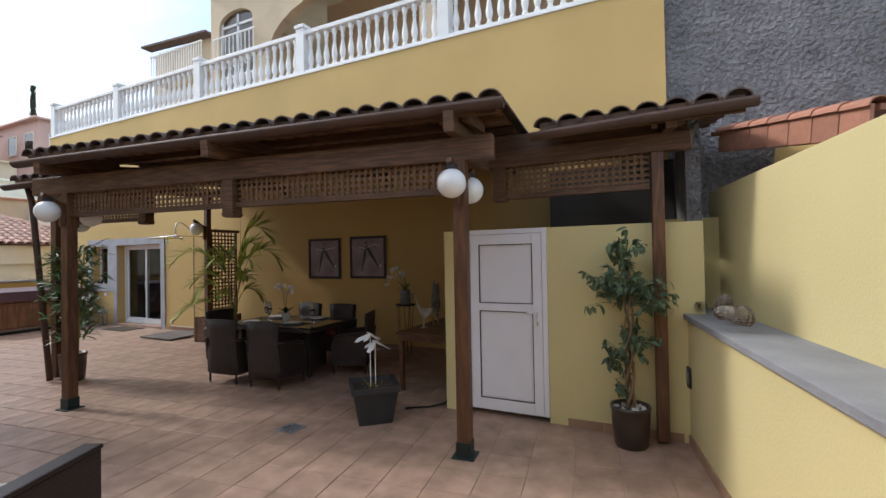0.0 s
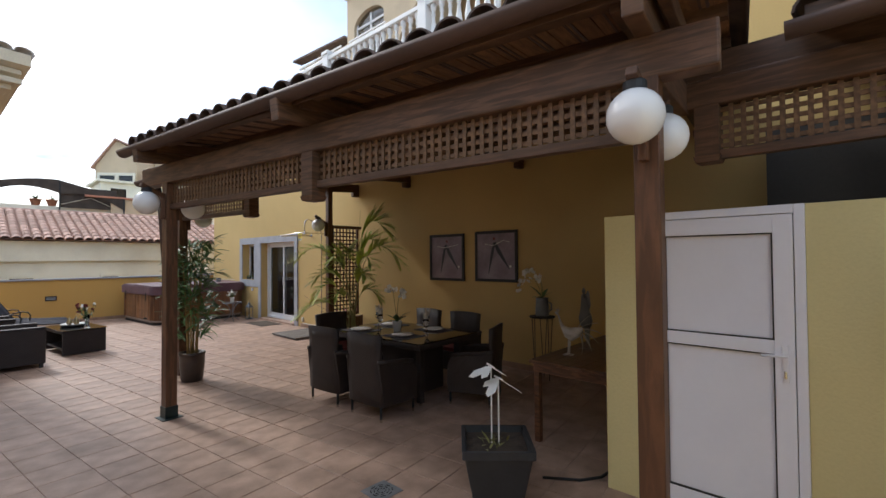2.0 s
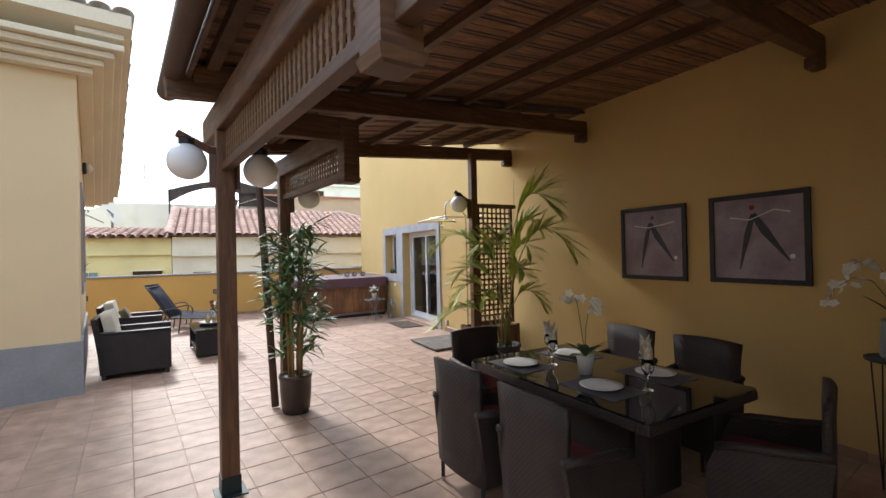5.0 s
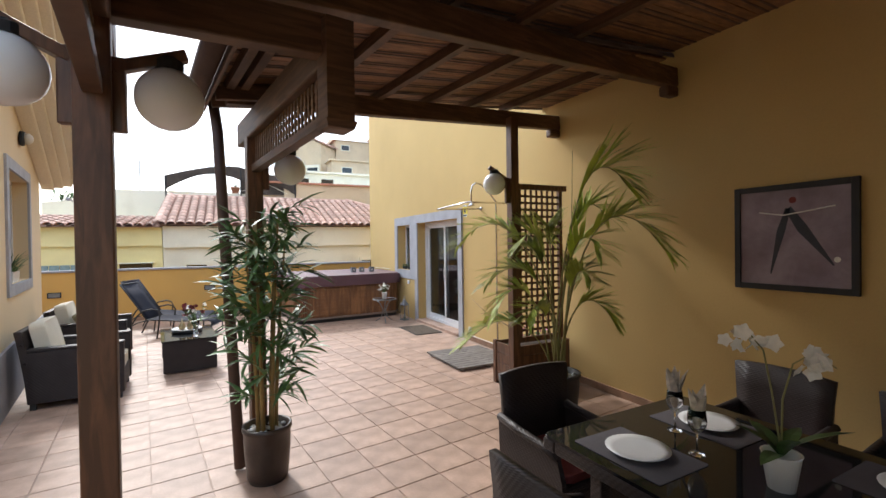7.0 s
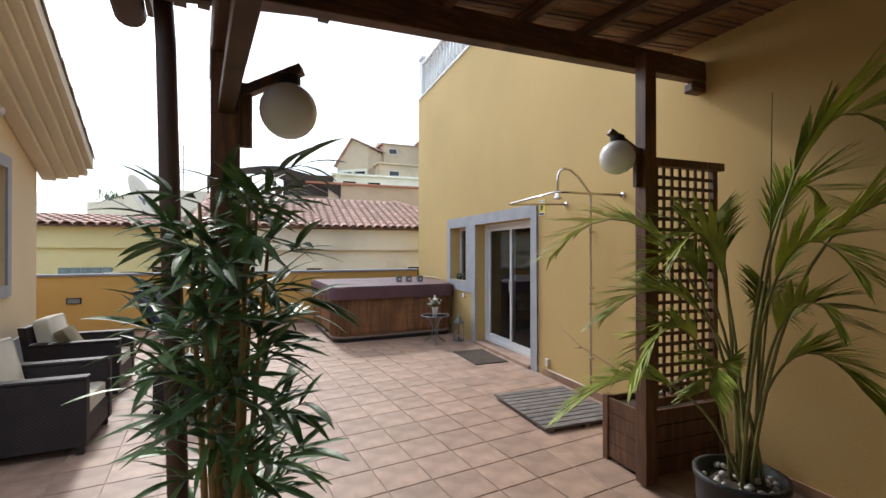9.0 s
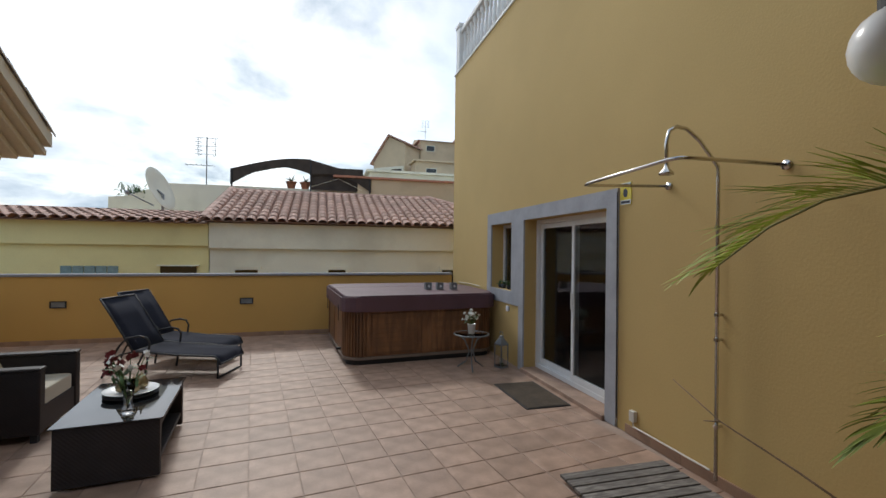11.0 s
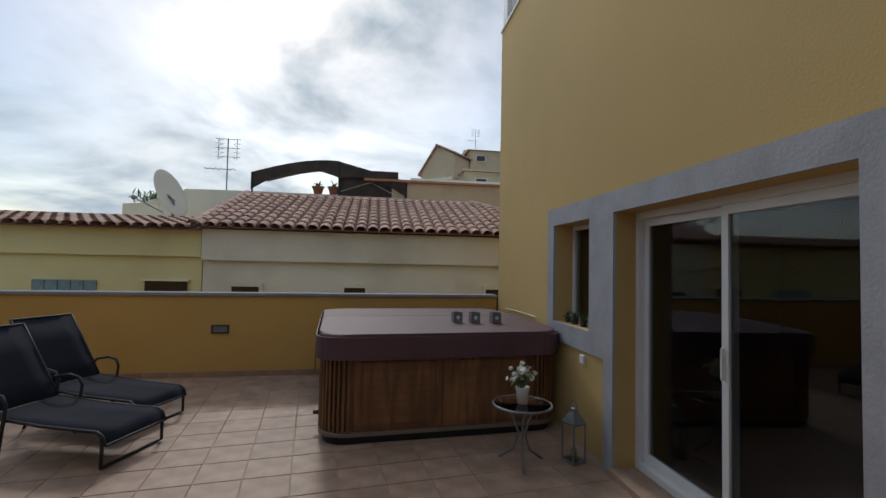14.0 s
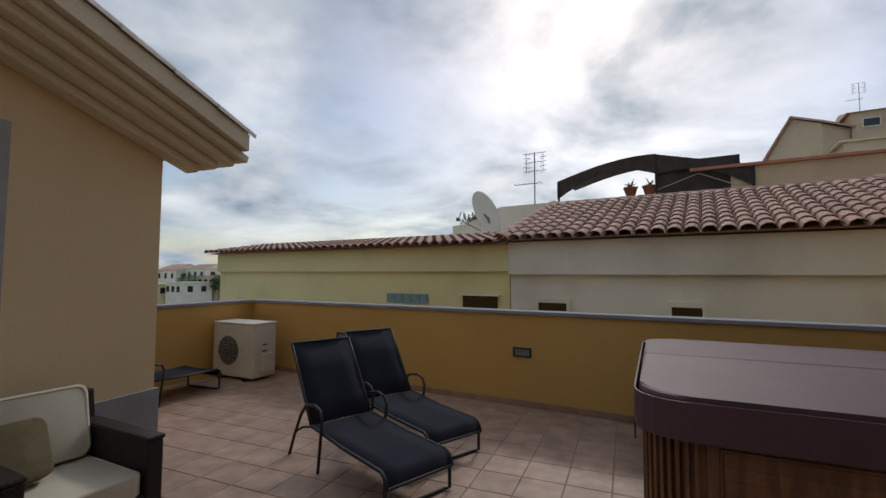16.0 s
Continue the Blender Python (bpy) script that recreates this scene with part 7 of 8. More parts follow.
def hot_tub():
    t = thing("hot_tub", "covered hot tub with brown slatted cabinet and maroon cover", "hot tub", pose(-1.36, 13.13, 0, 0, 0, 5))
    S = 2.42
    bm = B()
    plate(bm, rounded(S - 0.06, S - 0.06, 0.22), 0.0, 0.075)
    part("base", bm, M_BLACK, t, "black base")
    bm = B()
    plate(bm, rounded(S + 0.02, S + 0.02, 0.24), 0.076, 0.115)
    part("bottom_trim", bm, M_TRIMTUB, t, "brown trim strip", 0.006)
    bm = B()
    plate(bm, rounded(S - 0.06, S - 0.06, 0.22), 0.116, 0.82)
    part("body", bm, M_CABINET, t, "dark inner cabinet")
    # cabinet panels and rounded corners of upright slats
    for q in range(4):
        R = Matrix.Rotation(q * math.pi / 2, 4, "Z")
        for x0, x1 in ((-0.9, -0.05), (0.05, 0.9)):
            bm = B()
            span(bm, x0, x1, -S / 2 + 0.005, -S / 2 + 0.03, 0.12, 0.80)
            pan = part("panel", bm, M_CABINET, t, "brown wood panel", 0.004, at=R)
            bm = B()
            for a in ((x0 + 0.06, x1 - 0.06, 0.16, 0.175), (x0 + 0.06, x1 - 0.06, 0.745, 0.76), (x0 + 0.06, x0 + 0.075, 0.175, 0.745), (x1 - 0.075, x1 - 0.06, 0.175, 0.745)):
                span(bm, a[0], a[1], -S / 2 - 0.006, -S / 2 + 0.0045, a[2], a[3])
            part("moulding", bm, M_CABINET, pan, bevel=0.003)
            for k in range(8):
                bm = B()
                z = 0.18 + k * 0.0705
                span(bm, x0 + 0.08, x1 - 0.08, -S / 2 - 0.003, -S / 2 + 0.0045, z, z + 0.0697)
                part("slat", bm, M_CABINET, pan, bevel=0.002)
        bm = B()
        span(bm, -0.048, 0.048, -S / 2 + 0.0, -S / 2 + 0.03, 0.12, 0.80)
        part("mullion", bm, M_CABINET, t, bevel=0.004, at=R)
        for k in range(10):
            ang = radians(-90 - 45 + (k - 4.5) * 9.6)
            c = Vector((-S / 2 + 0.27, -S / 2 + 0.27, 0))
            a_ = Vector((math.cos(ang), math.sin(ang), 0))
            bm = B()
            p0 = c + a_ * 0.262
            bar(bm, p0 + Vector((0, 0, 0.12)), p0 + Vector((0, 0, 0.80)), 0.04, 0.022)
            o = part("corner_slat", bm, M_CABINET, t, bevel=0.002)
            o.matrix_basis = R @ Matrix.Translation(p0) @ Matrix.Rotation(ang + math.pi / 2 - math.pi / 2, 4, "Z") @ Matrix.Translation(-p0)
    bm = B()
    plate(bm, rounded(S + 0.04, S + 0.04, 0.26), 0.81, 0.86)
    part("rim", bm, M_BLACK, t, "dark shell rim", 0.01)
    for s in (-1, 1):
        bm = B()
        out = [(x, y) for x, y in rounded(S + 0.08, S + 0.08, 0.26)]
        half = [(x, y if y * s > 0.008 else 0.008 * s) for x, y in out if y * s > -0.3]
        half = [(x, y) for x, y in out if y * s > 0.01] + []
        half = half if s > 0 else half
        xs = S / 2 + 0.04
        pts = ([(xs, 0.006)] + half + [(-xs, 0.006)]) if s > 0 else ([(-xs, -0.006)] + half + [(xs, -0.006)])
        plate(bm, pts, 0.865, 1.025)
        for v in bm.verts:
            if v.co.z > 0.98:
                v.co.z += 0.03 * (1 - abs(v.co.y) / xs)
                v.co.x *= 0.985
                v.co.y *= 0.985
        co = part("cover", bm, M_COVER, t, "maroon padded vinyl cover half", 0.025, smooth=False)
    # skirt of the cover with straps
    bm = B()
    o1 = rounded(S + 0.11, S + 0.11, 0.27)
    o2 = rounded(S + 0.09, S + 0.09, 0.26)
    loft(bm, [[(x, y, 0.79) for x, y in o1], [(x, y, 1.0) for x, y in o1], [(x, y, 1.0) for x, y in o2], [(x, y, 0.79) for x, y in o2]], True)
    sk = part("cover_skirt", bm, M_COVER, t, "maroon vinyl skirt")
    for x, y, a in ((-S / 2 - 0.06, -0.8, 0), (-S / 2 - 0.06, 0.7, 0)):
        bm = B()
        span(bm, -0.004, 0.004, -0.02, 0.02, 0.62, 0.86)
        part("strap", bm, M_BLACK, sk, "black strap", at=pose(x, y, 0, 0, 0, a))
    bm = B()
    tube(bm, [(-S / 2 + 0.02, -0.72, 0.17), (-S / 2 - 0.07, -0.72, 0.17)], 0.02, 10)
    part("drain_valve", bm, M_BLACK, t, smooth=True)


hot_tub()
for k, x in enumerate((-1.05, -0.85, -0.61)):
    c = thing("candle_holder", "grey metal cube candle holder on the hot tub cover", "candle holder", pose(x, 12.6 - 0.02 * k, 1.043, 0, 0, 5), "candle cubes")
    bm = B()
    s = 0.052
    for a in ((-s, s, -s, -s + 0.006), (-s, s, s - 0.006, s), (-s, -s + 0.006, -s + 0.006, s - 0.006), (s - 0.006, s, -s + 0.006, s - 0.006)):
        span(bm, *a, 0, 0.115)
    part("cube", bm, M_ZINC, c)
    bm = B()
    lathe(bm, [(0.026, 0), (0.026, 0.002)], 4)
    part("cutout", bm, M_PETAL, c, "pale diamond cut-out", at=pose(0, -s - 0.0005, 0.057, 90, 0, 0))


def round_table():
    t = thing("side_table", "small round glass table on curved silver legs", "table", pose(-0.70, 11.33, 0))
    bm = B()
    lathe(bm, [(0.24, 0.495), (0.25, 0.498), (0.25, 0.506), (0.24, 0.508)], 32)
    part("tabletop", bm, M_GLASS, t, "round glass top", smooth=True)
    bm = B()
    tube(bm, [(0.25 * math.cos(k * math.tau / 28), 0.25 * math.sin(k * math.tau / 28), 0.5) for k in range(29)], 0.011, 8)
    part("rim", bm, M_ZINC, t, "silver rim", smooth=True)
    for k in range(3):
        a = k * math.tau / 3 + 0.3
        bm = B()
        tube(bm, [(0.22 * math.cos(a), 0.22 * math.sin(a), 0.49), (0.1 * math.cos(a), 0.1 * math.sin(a), 0.4), (0.03 * math.cos(a), 0.03 * math.sin(a), 0.25), (0.08 * math.cos(a), 0.08 * math.sin(a), 0.1), (0.22 * math.cos(a), 0.22 * math.sin(a), 0.0)], 0.011, 8)
        part("leg", bm, M_ZINC, t, smooth=True)
    f = thing("flower_pot", "white pot of small white flowers on a glass table", "flower pot", pose(-0.70, 11.33, 0.5085))
    bm = B()
    lathe(bm, [(0.045, 0), (0.06, 0.13), (0.064, 0.14), (0.055, 0.14), (0.05, 0.12)], 16)
    part("pot", bm, M_CERAMIC, f, smooth=True)
    r_ = random.Random(9)
    bm, bl = B(), B()
    for k in range(34):
        a, q = r_.uniform(0, 6.28), r_.uniform(0.01, 0.16)
        tip = Vector((q * math.cos(a), q * math.sin(a), 0.3 - 0.5 * q + r_.uniform(-0.05, 0.05)))
        tube(bm, [(0, 0, 0.12), tip], 0.0025, 4)
        blade(bm, Matrix.Translation(tip * 0.7 + Vector((0, 0, 0.05))) @ pose(0, 0, 0, 0, r_.uniform(-60, 30), r_.uniform(0, 360)), 0.07, 0.02, 0.3, 3)
        for _ in range(2):
            petal_flower(bl, tip + Vector((r_.gauss(0, 0.006), r_.gauss(0, 0.006), 0)), 0.022, r_)
    part("foliage", bm, M_LEAF, f)
    part("blossoms", bl, M_PETAL, f, "white blossoms")
    l_ = thing("lantern", "grey zinc lantern with glass sides on the tiles", "lantern", pose(-0.24, 11.3, 0, 0, 0, 20) @ Matrix.Diagonal((0.74, 0.74, 1.0, 1.0)))
    bm = B()
    span(bm, -0.1, 0.1, -0.1, 0.1, 0, 0.03)
    part("base", bm, M_ZINC, l_, bevel=0.004)
    for x in (-0.09, 0.09):
        for y in (-0.09, 0.09):
            bm = B()
            bar(bm, (x, y, 0.03), (x, y, 0.33), 0.014, 0.014)
            part("upright", bm, M_ZINC, l_)
    bm = B()
    lathe(bm, [(0.14, 0.33), (0.14, 0.345), (0.05, 0.43), (0.045, 0.46), (0.001, 0.47)], 4)
    part("roof", bm, M_ZINC, l_, at=pose(0, 0, 0, 0, 0, 45))
    bm = B()
    tube(bm, [(0.0, 0.05 * math.cos(k * math.pi / 8), 0.46 + 0.07 * math.sin(k * math.pi / 8)) for k in range(9)], 0.005, 6)
    part("handle", bm, M_ZINC, l_)
    for a in (0, 90, 180, 270):
        bm = B()
        span(bm, -0.083, 0.083, -0.0915, -0.0885, 0.03, 0.33)
        part("pane", bm, M_GLASS, l_, at=pose(0, 0, 0, 0, 0, a))
    bm = B()
    lathe(bm, [(0.035, 0.03), (0.035, 0.13), (0.001, 0.135)], 12)
    part("candle", bm, M_CUSHION, l_, "cream candle", smooth=True)
    bm = B()
    for k in range(24):
        blade(bm, pose(-0.04, -0.04, 0.03, 0, -r_.uniform(10, 80), r_.uniform(0, 360)), 0.07, 0.02, 0.3, 3)
    part("greenery", bm, M_LEAF, l_, "green sprig inside")


round_table()

# ---- small fixtures ----
bm = B()
span(bm, -0.25, 0.25, -0.44, 0.44, 0.0, 0.014)
mat_ob = thing("doormat", "brown coir doormat before the sliding door", "doormat", pose(-0.4, 10.05, 0.001))
part("mat_body", bm, M_MAT, mat_ob, bevel=0.004)
bm = B()
for a in ((-0.27, 0.27, -0.46, -0.44), (-0.27, 0.27, 0.44, 0.46), (-0.27, -0.25, -0.44, 0.44), (0.25, 0.27, -0.44, 0.44)):
    span(bm, *a, 0, 0.009)
part("border", bm, M_BLACK, mat_ob, "black rubber border")


def shower_deck():
    d = thing("shower_deck", "weathered grey wooden duckboard under the shower", "duckboard", pose(-0.63, 7.66, 0))
    n = 11
    for k in range(n):
        bm = B()
        y = -0.53 + k * 1.06 / n
        span(bm, -0.46, 0.46, y + 0.008, y + 1.06 / n - 0.008, 0.028, 0.05)
        part("slat", bm, M_DECK, d, bevel=0.003)
    for x in (-0.4, 0, 0.4):
        bm = B()
        span(bm, x - 0.025, x + 0.025, -0.53, 0.53, 0, 0.0275)
        part("bearer", bm, M_DECK, d)


shower_deck()


def shower():
    s = thing("outdoor_shower", "brushed steel outdoor shower pipe with curved head", "shower", pose(0, 7.8, 0))
    bm = B()
    tube(bm, [(-0.05, 0, 0.06), (-0.05, 0, 2.25), (-0.055, 0.0, 2.34), (-0.2, 0.02, 2.52), (-0.3, 0.035, 2.6), (-0.38, 0.045, 2.615), (-0.44, 0.05, 2.58), (-0.46, 0.052, 2.5), (-0.46, 0.052, 2.33)], 0.014, 10)
    part("pipe", bm, M_CHROME, s, smooth=True)
    bm = B()
    lathe(bm, [(0.016, 0.06), (0.02, 0.03), (0.05, 0.0), (0.052, -0.015), (0.001, -0.018)], 18, (-0.46, 0.052, 2.28))
    part("shower_head", bm, M_CHROME, s, smooth=True)
    for z in (0.45, 1.08, 1.26, 1.9):
        bm = B()
        tube(bm, [(0, 0, z), (-0.065, 0, z)], 0.011, 8)
        lathe(bm, [(0.02, -0.012), (0.02, 0.012)], 10, (-0.05, 0, z))
        part("bracket", bm, M_CHROME, s)
    r = thing("curtain_rail", "steel U-shaped shower curtain rail on the wall", "rail", pose(0, 7.34, 2.27))
    bm = B()
    tube(bm, [(0, 0, 0), (-0.72, 0.02, 0), (-0.79, 0.04, 0), (-0.82, 0.1, -0.003), (-0.84, 0.9, -0.03), (-0.82, 0.96, -0.032), (-0.76, 0.98, -0.03), (0, 0.98, 0)], 0.0125, 10)
    part("rail", bm, M_CHROME, r, smooth=True)
    for y in (0, 0.98):
        bm = B()
        tube(bm, [(0, y, 0), (-0.02, y, 0)], 0.032, 14)
        part("mount", bm, M_CHROME, r, smooth=True)
    v = thing("water_tap", "small ivory junction box with pipe at the wall foot", "tap", pose(0, 8.72, 0))
    bm = B()
    span(bm, -0.04, 0, -0.035, 0.035, 0.14, 0.24)
    part("box", bm, M_AC, v, bevel=0.006)
    bm = B()
    tube(bm, [(-0.02, 0, 0.15), (-0.03, -0.02, 0.1), (-0.03, -0.15, 0.1), (-0.03, -0.85, 0.1)], 0.008, 6)
    part("pipe", bm, M_AC, v)


shower()
bm = B()
tube(bm, [(-0.008, 11.2 + k * 0.42, 1.06 + (0.02 if k in (0, 8) else 0) - 0.012 * math.sin(k)) for k in range(9) if 12.5 < 11.2 + k * 0.42 < 14.5], 0.006, 6)
tagged(part("wall_cable", bm, M_AC, None), "thin pale cable along the wall", "cable")
bm = B()
span(bm, -0.03, 0, 11.56, 11.64, 0.78, 0.86)
tagged(part("socket_box", bm, M_PVC, None, bevel=0.006), "white outdoor socket below the window", "socket")
bm = B()
tube(bm, [(-0.04, 8.95, 2.3), (-0.04, 8.94, 1.0), (-0.035, 8.94, 0.1)], 0.006, 6)
tagged(part("door_cable", bm, M_BLACK, None), "dark cable running down beside the door surround", "cable")


def alarm_sign():
    s = thing("alarm_sign", "small yellow and white security notice on the wall", "sign", pose(-0.001, 8.87, 2.275))
    bm = B()
    span(bm, -0.006, 0, -0.08, 0.08, -0.11, 0.11)
    part("board", bm, M_YELLOWSIGN, s, "yellow board", 0.001)
    bm = B()
    span(bm, -0.0075, -0.0062, -0.076, 0.076, 0.072, 0.104)
    part("band", bm, M_CERAMIC, s, "white band")
    bm = B()
    span(bm, -0.0075, -0.0062, -0.076, 0.076, -0.104, -0.06)
    part("band", bm, M_CERAMIC, s, "white band")
    bm = B()
    span(bm, -0.009, -0.0077, -0.062, 0.062, -0.094, -0.07)
    part("mark", bm, M_INK, s, "dark bar")
    bm = B()
    plate(bm, [(-0.04, -0.02), (0.01, -0.03), (0.04, 0.0), (0.03, 0.03), (-0.02, 0.035), (-0.045, 0.01)], 0, 0.0015)
    part("emblem", bm, M_INK, s, "dark emblem", at=Matrix.Translation((-0.0064, 0, 0.01)) @ pose(0, 0, 0, 0, -90, 0))
    cu = bpy.data.curves.new("lettering", "FONT")
    cu.body, cu.size, cu.align_x, cu.align_y, cu.extrude = "CONECTADA", 0.026, "CENTER", "CENTER", 0.0004
    cu.materials.append(M_INK)
    o = new("lettering", cu)
    o.parent = s
    o.matrix_basis = Matrix.Translation((-0.0082, 0, 0.088)) @ pose(0, 0, 0, 90, 0, -90)


alarm_sign()


def parapet_light(x):
    m = mP @ pose(-x, 0.0, 0.69)
    l_ = thing("wall_light", "small recessed wall light with dark frame on the parapet", "wall light", m, "parapet lights")
    bm = B()
    for a in ((-0.12, 0.12, -0.06, -0.045), (-0.12, 0.12, 0.045, 0.06), (-0.12, -0.1, -0.045, 0.045), (0.1, 0.12, -0.045, 0.045)):
        span(bm, a[0], a[1], 0.0, 0.02, a[2], a[3])
    part("frame", bm, M_BLACKMETAL, l_, "dark frame")
    bm = B()
    span(bm, -0.1, 0.1, 0.0, 0.008, -0.045, 0.045)
    part("lens", bm, M_ZINC, l_, "grey lens")


for x in (-4.2, -7.2):
    parapet_light(x)
l_ = thing("wall_light", "dark recessed wall light on the boundary wall", "wall light", mR @ pose(0.3, -0.001, 0.6, 0, 0, 180))
bm = B()
span(bm, -0.09, 0.09, 0, 0.02, -0.09, 0.09)
part("frame", bm, M_BLACKMETAL, l_, bevel=0.004)
bm = B()
span(bm, -0.07, 0.07, 0.02, 0.024, -0.05, 0.05)
part("lens", bm, M_ZINC, l_)
b_ = thing("bulkhead_lamp", "round bulkhead lamp on the cream house wall", "wall light", pose(-6.13, 9.37, 3.1, 0, 90, 10))
bm = B()
lathe(bm, [(0.09, 0), (0.095, 0.03), (0.08, 0.05)], 18)
part("base", bm, M_BLACKMETAL, b_, smooth=True)
bm = B()
lathe(bm, [(0.075, 0.05), (0.07, 0.09), (0.04, 0.12), (0.001, 0.13)], 18)
part("glass", bm, M_AC, b_, "frosted glass dome", smooth=True)


def pine_cone(at, s):
    c = thing("pine_cone", "large pale open pine cone on the stone shelf", "pine cone", at, "pine cones")
    bm = B()
    lathe(bm, [(0.02 * s, 0), (0.05 * s, 0.03 * s), (0.05 * s, 0.07 * s), (0.03 * s, 0.11 * s), (0.005 * s, 0.14 * s)], 10)
    part("core", bm, M_BARK, c)
    bm = B()
    for k in range(64):
        t = k / 64
        a = k * 2.39996
        r = s * (0.03 + 0.055 * math.sin(math.pi * min(1, t * 0.85 + 0.15)))
        blade(bm, pose(0.4 * r * math.cos(a), 0.4 * r * math.sin(a), s * 0.135 * t, 0, -25 - 50 * t, math.degrees(a)), r * 0.9, 0.035 * s, -0.25, 3, 0.25)
    part("scales", bm, M_CONE, c, "open woody scales")


for x, y, s, tx in ((0.02, 0.2, 0.8, 60), (0.22, 0.13, 0.85, 75), (0.46, 0.2, 0.95, 30), (0.66, 0.12, 0.8, 80), (1.0, 0.2, 0.85, 65), (1.26, 0.17, 0.92, 35), (0.3, 0.29, 0.8, 50)):
    pine_cone(mR @ pose(x, y, 1.17 + 0.045 * s, tx, 0, x * 300), s)


def coping_tiles():
    """Red edge tiles of the neighbour's lean-to roof: upright faces under rounded caps."""
    a, b = Vector((-0.57, -2.98, 2.95)), Vector((-2.38, -3.81, 2.6))
    d = b - a
    n = 7
    w = d.length / n
    m = Matrix.Translation(a) @ pose(0, 0, 0, 0, -math.degrees(math.asin(d.z / d.length)), math.degrees(math.atan2(d.y, d.x)))
    c = thing("tiled_coping", "row of red clay edge tiles on the neighbour roof", "roof tiles", m)
    first = cap = None
    for k in range(n):
        at = pose(k * w, 0, 0, 0, -1.5, 0)
        if first is None:
            bm = B()
            span(bm, 0.006, w - 0.004, -0.02, 0.02, 0, 0.27)
            first = part("edge_tile", bm, M_ROOFRED, c, "upright red clay tile", 0.008, at=at)
            cap = barrel_tile("cap_tile", M_ROOFRED, c, 0.1, w + 0.05, at @ pose(w + 0.02, 0.04, 0.25, 0, 0, 90), 7)
        else:
            again(first, "edge_tile", c, at)
            again(cap, "cap_tile", c, at @ pose(w + 0.02, 0.04, 0.25, 0, 0, 90))
    bm = B()
    span(bm, 1.0, d.length, -0.02, 0.2, -0.9, -0.005)
    part("wall", bm, M_MAIN, c, "yellow wall under the tiles")
    bm = B()
    bar(bm, (-0.3, 0.9, 0.25), (d.length, 0.9, 0.25), 1.7, 0.05)
    part("roof", bm, M_ROOFRED, c, "red lean-to roof")


coping_tiles()


bm = B()
tube(bm, [(-0.5, 6.45, 0.5), (-0.52, 6.9, 0.62), (-0.56, 7.3, 0.72), (-0.6, 7.62, 0.88)], 0.008, 6, 0.003)
tube(bm, [(-0.56, 7.3, 0.72), (-0.6, 7.38, 0.7)], 0.006, 5, 0.003)
tw = thing("bare_branch", "bare dark branch leaning out of the planter box", "branch")
part("twig", bm, M_BARK, tw, smooth=True)
r_ = random.Random(17)
fl = thing("pink_flowers", "small pink flowers in the wooden planter box", "flowers", pose(-0.55, 6.42, 0.46))
bm, bl = B(), B()
for k in range(60):
    q = Vector((r_.uniform(-0.22, 0.3), r_.uniform(-0.12, 0.1), r_.uniform(0.03, 0.16)))
    blade(bm, Matrix.Translation(q * 0.8) @ pose(0, 0, 0, 0, -r_.uniform(0, 80), r_.uniform(0, 360)), 0.07, 0.025, 0.3, 3)
    if k % 3 == 0:
        petal_flower(bl, q + Vector((0, 0, 0.04)), 0.02, r_)
part("foliage", bm, M_LEAF, fl)
part("blossom", bl, M_PINKPETAL, fl, "pink blossoms")


def sill_plants():
    r_ = random.Random(14)
    for y, s in ((11.62, 1.0), (11.8, 0.8), (12.0, 0.9), (12.15, 0.7)):
        p = thing("potted_succulent", "small dark potted succulent on the window sill", "plant", pose(0.09, y, 1.1), "sill plants")
        bm = B()
        lathe(bm, [(0.035 * s, 0), (0.05 * s, 0.08 * s), (0.042 * s, 0.08 * s)], 12)
        part("pot", bm, M_POTGREY, p, smooth=True)
        bm = B()
        for k in range(26):
            blade(bm, pose(0, 0, 0.07 * s, 0, -r_.uniform(10, 85), r_.uniform(0, 360)), r_.uniform(0.05, 0.13) * s, 0.02, 0.2, 3, 0.4)
        part("foliage", bm, M_LEAF, p)


sill_plants()

m_w = pose(-5.80, 7.49, 0, 0, 0, 10.4)
sp = thing("sill_planter", "white trough of green plants on the wing window sill", "plant", m_w @ pose(-0.08, 1.75, 1.3))
bm = B()
loft(bm, [[(x, y, z) for x, y in rounded(0.1 + q, 0.42 + q, 0.02, 2)] for q, z in ((0, 0), (0.02, 0.13), (0.0, 0.13), (-0.01, 0.1))], True)
part("trough", bm, M_CERAMIC, sp)
bm = B()
plate(bm, rounded(0.1, 0.42, 0.02, 2), 0.004, 0.1)
part("soil", bm, M_SOIL, sp)
bm = B()
r_ = random.Random(41)
for k in range(60):
    blade(bm, pose(r_.uniform(-0.03, 0.03), r_.uniform(-0.18, 0.18), 0.1, 0, -r_.uniform(40, 88), r_.uniform(0, 360)), r_.uniform(0.12, 0.34), 0.016, 0.4, 4, 0.3)
part("foliage", bm, M_LEAF, sp, "thin upright green leaves")

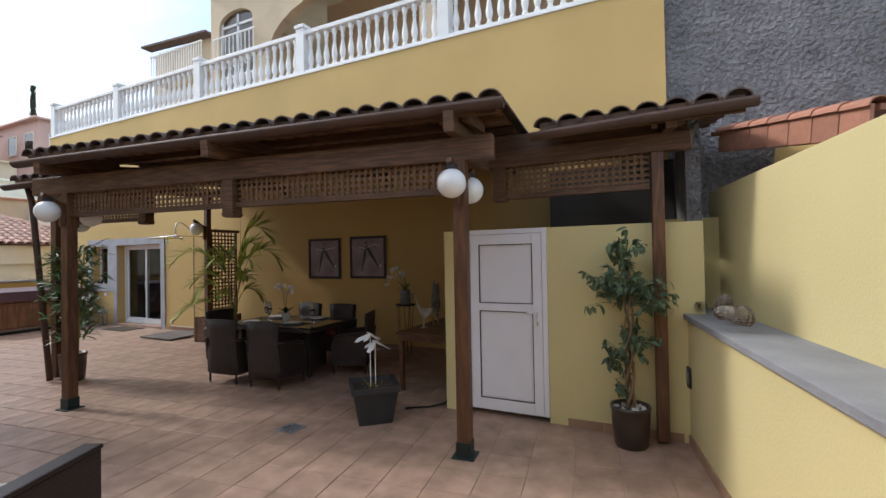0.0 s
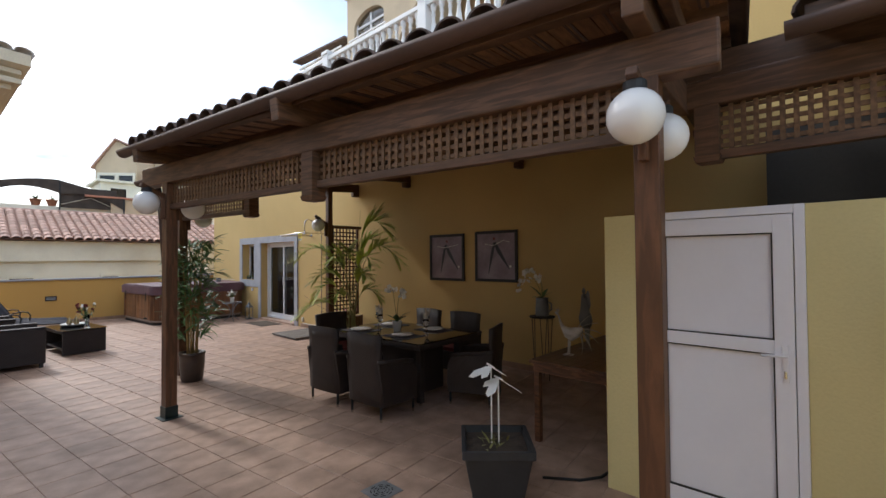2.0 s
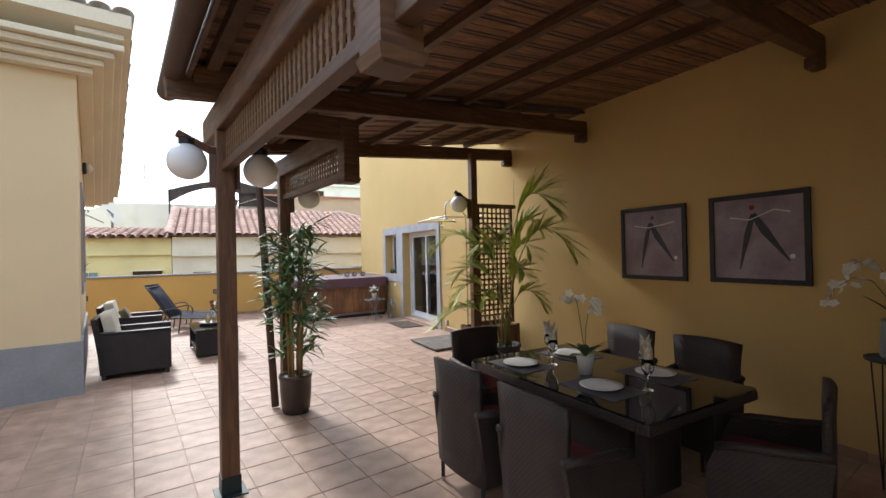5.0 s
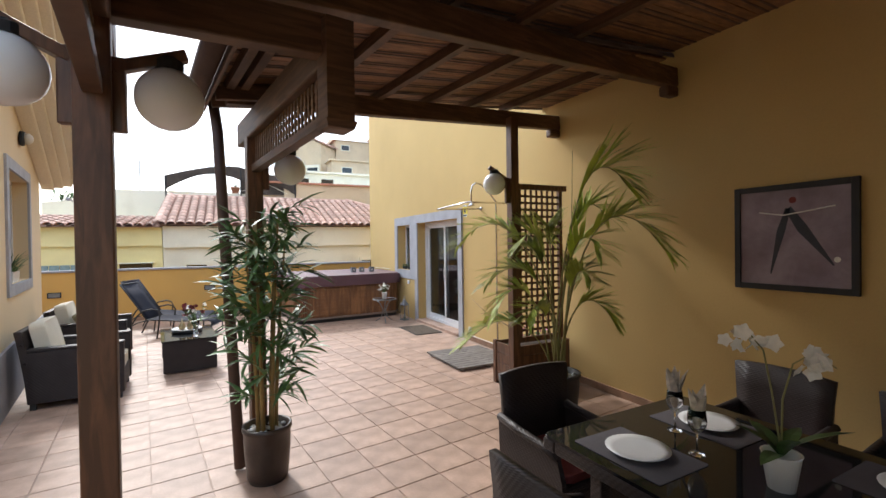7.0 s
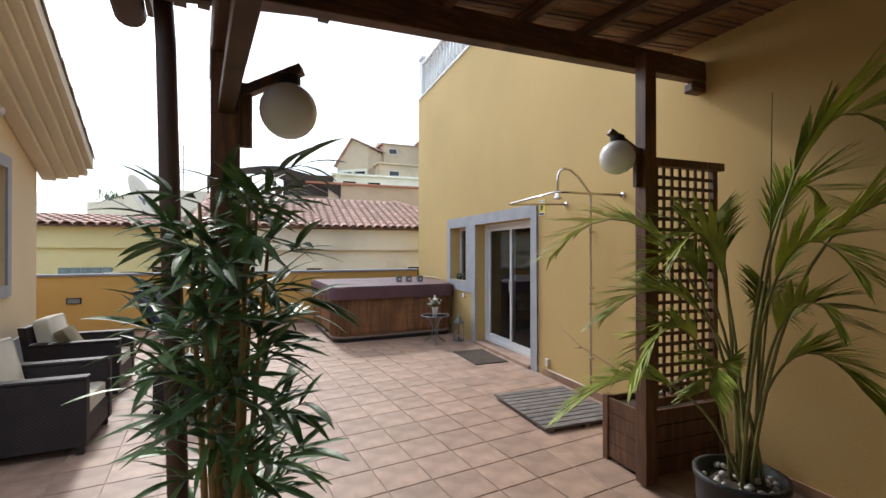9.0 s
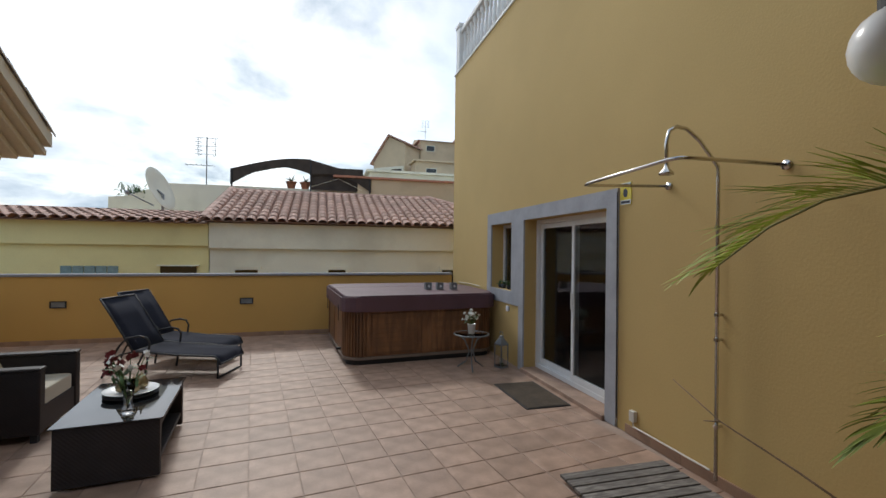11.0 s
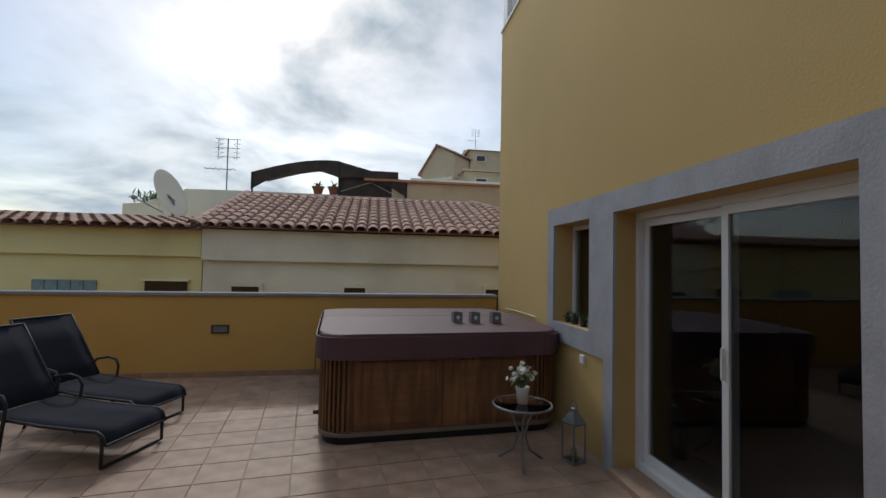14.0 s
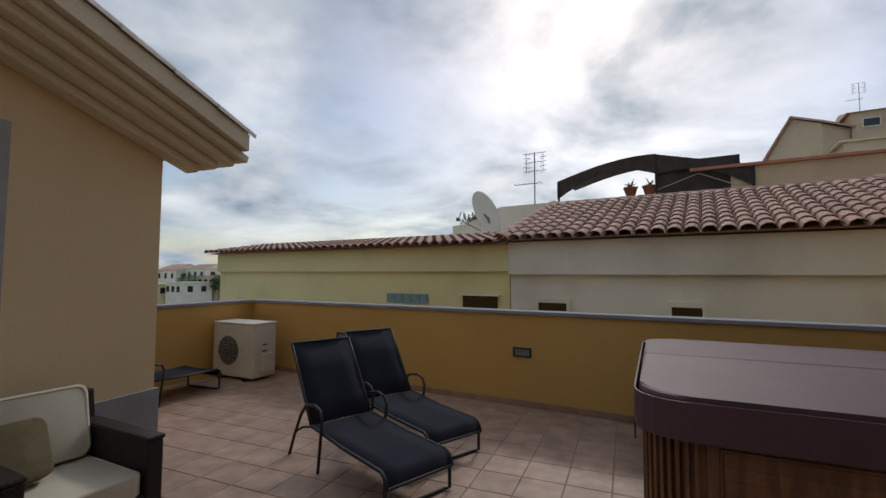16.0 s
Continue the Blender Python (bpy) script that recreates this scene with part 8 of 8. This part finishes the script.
# ---- floor tiles, last ----
PITCH = 0.353
mT = Matrix.Translation((-3.415, 9.434, 0)) @ Matrix.Rotation(SKEW, 4, "Z")
bm = B()
h = PITCH / 2 - 0.003
plate(bm, [(-h, -h), (h, -h), (h, h), (-h, h)], -0.014, -0.003)
plate(bm, [(-h + 0.004, -h + 0.004), (h - 0.004, -h + 0.004), (h - 0.004, h - 0.004), (-h + 0.004, h - 0.004)], -0.0028, 0.0)
tile_mesh = None
far_v, far_f = [], []
count = 0


def on_terrace(p):
    if p.x > 0.02 or p.x < -9.6 or p.y > 14.65:
        return False
    if p.y < -2.43 + (p.x + 2.24) * 0.163 - 0.1:
        return False
    if p.x > -2.3 and p.y < -0.2:
        return False
    if 7.4 < p.y < 11.0 and p.x < -5.85 - 0.18 * (p.y - 7.3):
        return False
    if p.y <= 7.4 and p.x < -8.6:
        return False
    return True


first = part("tile", bm, M_TILE, floor, at=pose(0, 0, -50))
for i in range(-32, 34):
    for j in range(-50, 20):
        c = mT @ Vector(((i + 0.5) * PITCH, (j + 0.5) * PITCH, 0))
        if not on_terrace(c):
            continue
        near = -4.9 < c.x < -1.2 and 2.6 < c.y < 12.2 and count < 300
        if near:
            o = first if count == 0 else again(first, "tile", floor, Matrix())
            o.matrix_basis = Matrix.Translation(c) @ Matrix.Rotation(SKEW, 4, "Z")
            count += 1
        else:
            k = len(far_v)
            R3 = Matrix.Rotation(SKEW, 3, "Z")
            e = h - 0.004
            for dx, dy, z in ((-h, -h, -0.003), (h, -h, -0.003), (h, h, -0.003), (-h, h, -0.003), (-e, -e, 0.0), (e, -e, 0.0), (e, e, 0.0), (-e, e, 0.0), (-h, -h, -0.014), (h, -h, -0.014), (h, h, -0.014), (-h, h, -0.014)):
                q = R3 @ Vector((dx, dy, 0))
                far_v.append((c.x + q.x, c.y + q.y, z))
            far_f += [(k + 4, k + 5, k + 6, k + 7)]
            for a in range(4):
                b = (a + 1) % 4
                far_f += [(k + a, k + b, k + 4 + b, k + 4 + a), (k + 8 + a, k + 8 + b, k + b, k + a)]
me = bpy.data.meshes.new("far_tiles")
me.from_pydata(far_v, [], far_f)
me.materials.append(M_TILEFAR)
far = tagged(new("far_tiles", me), "terracotta tiles of the outer terrace", "", "", "stuff")
far.parent = floor
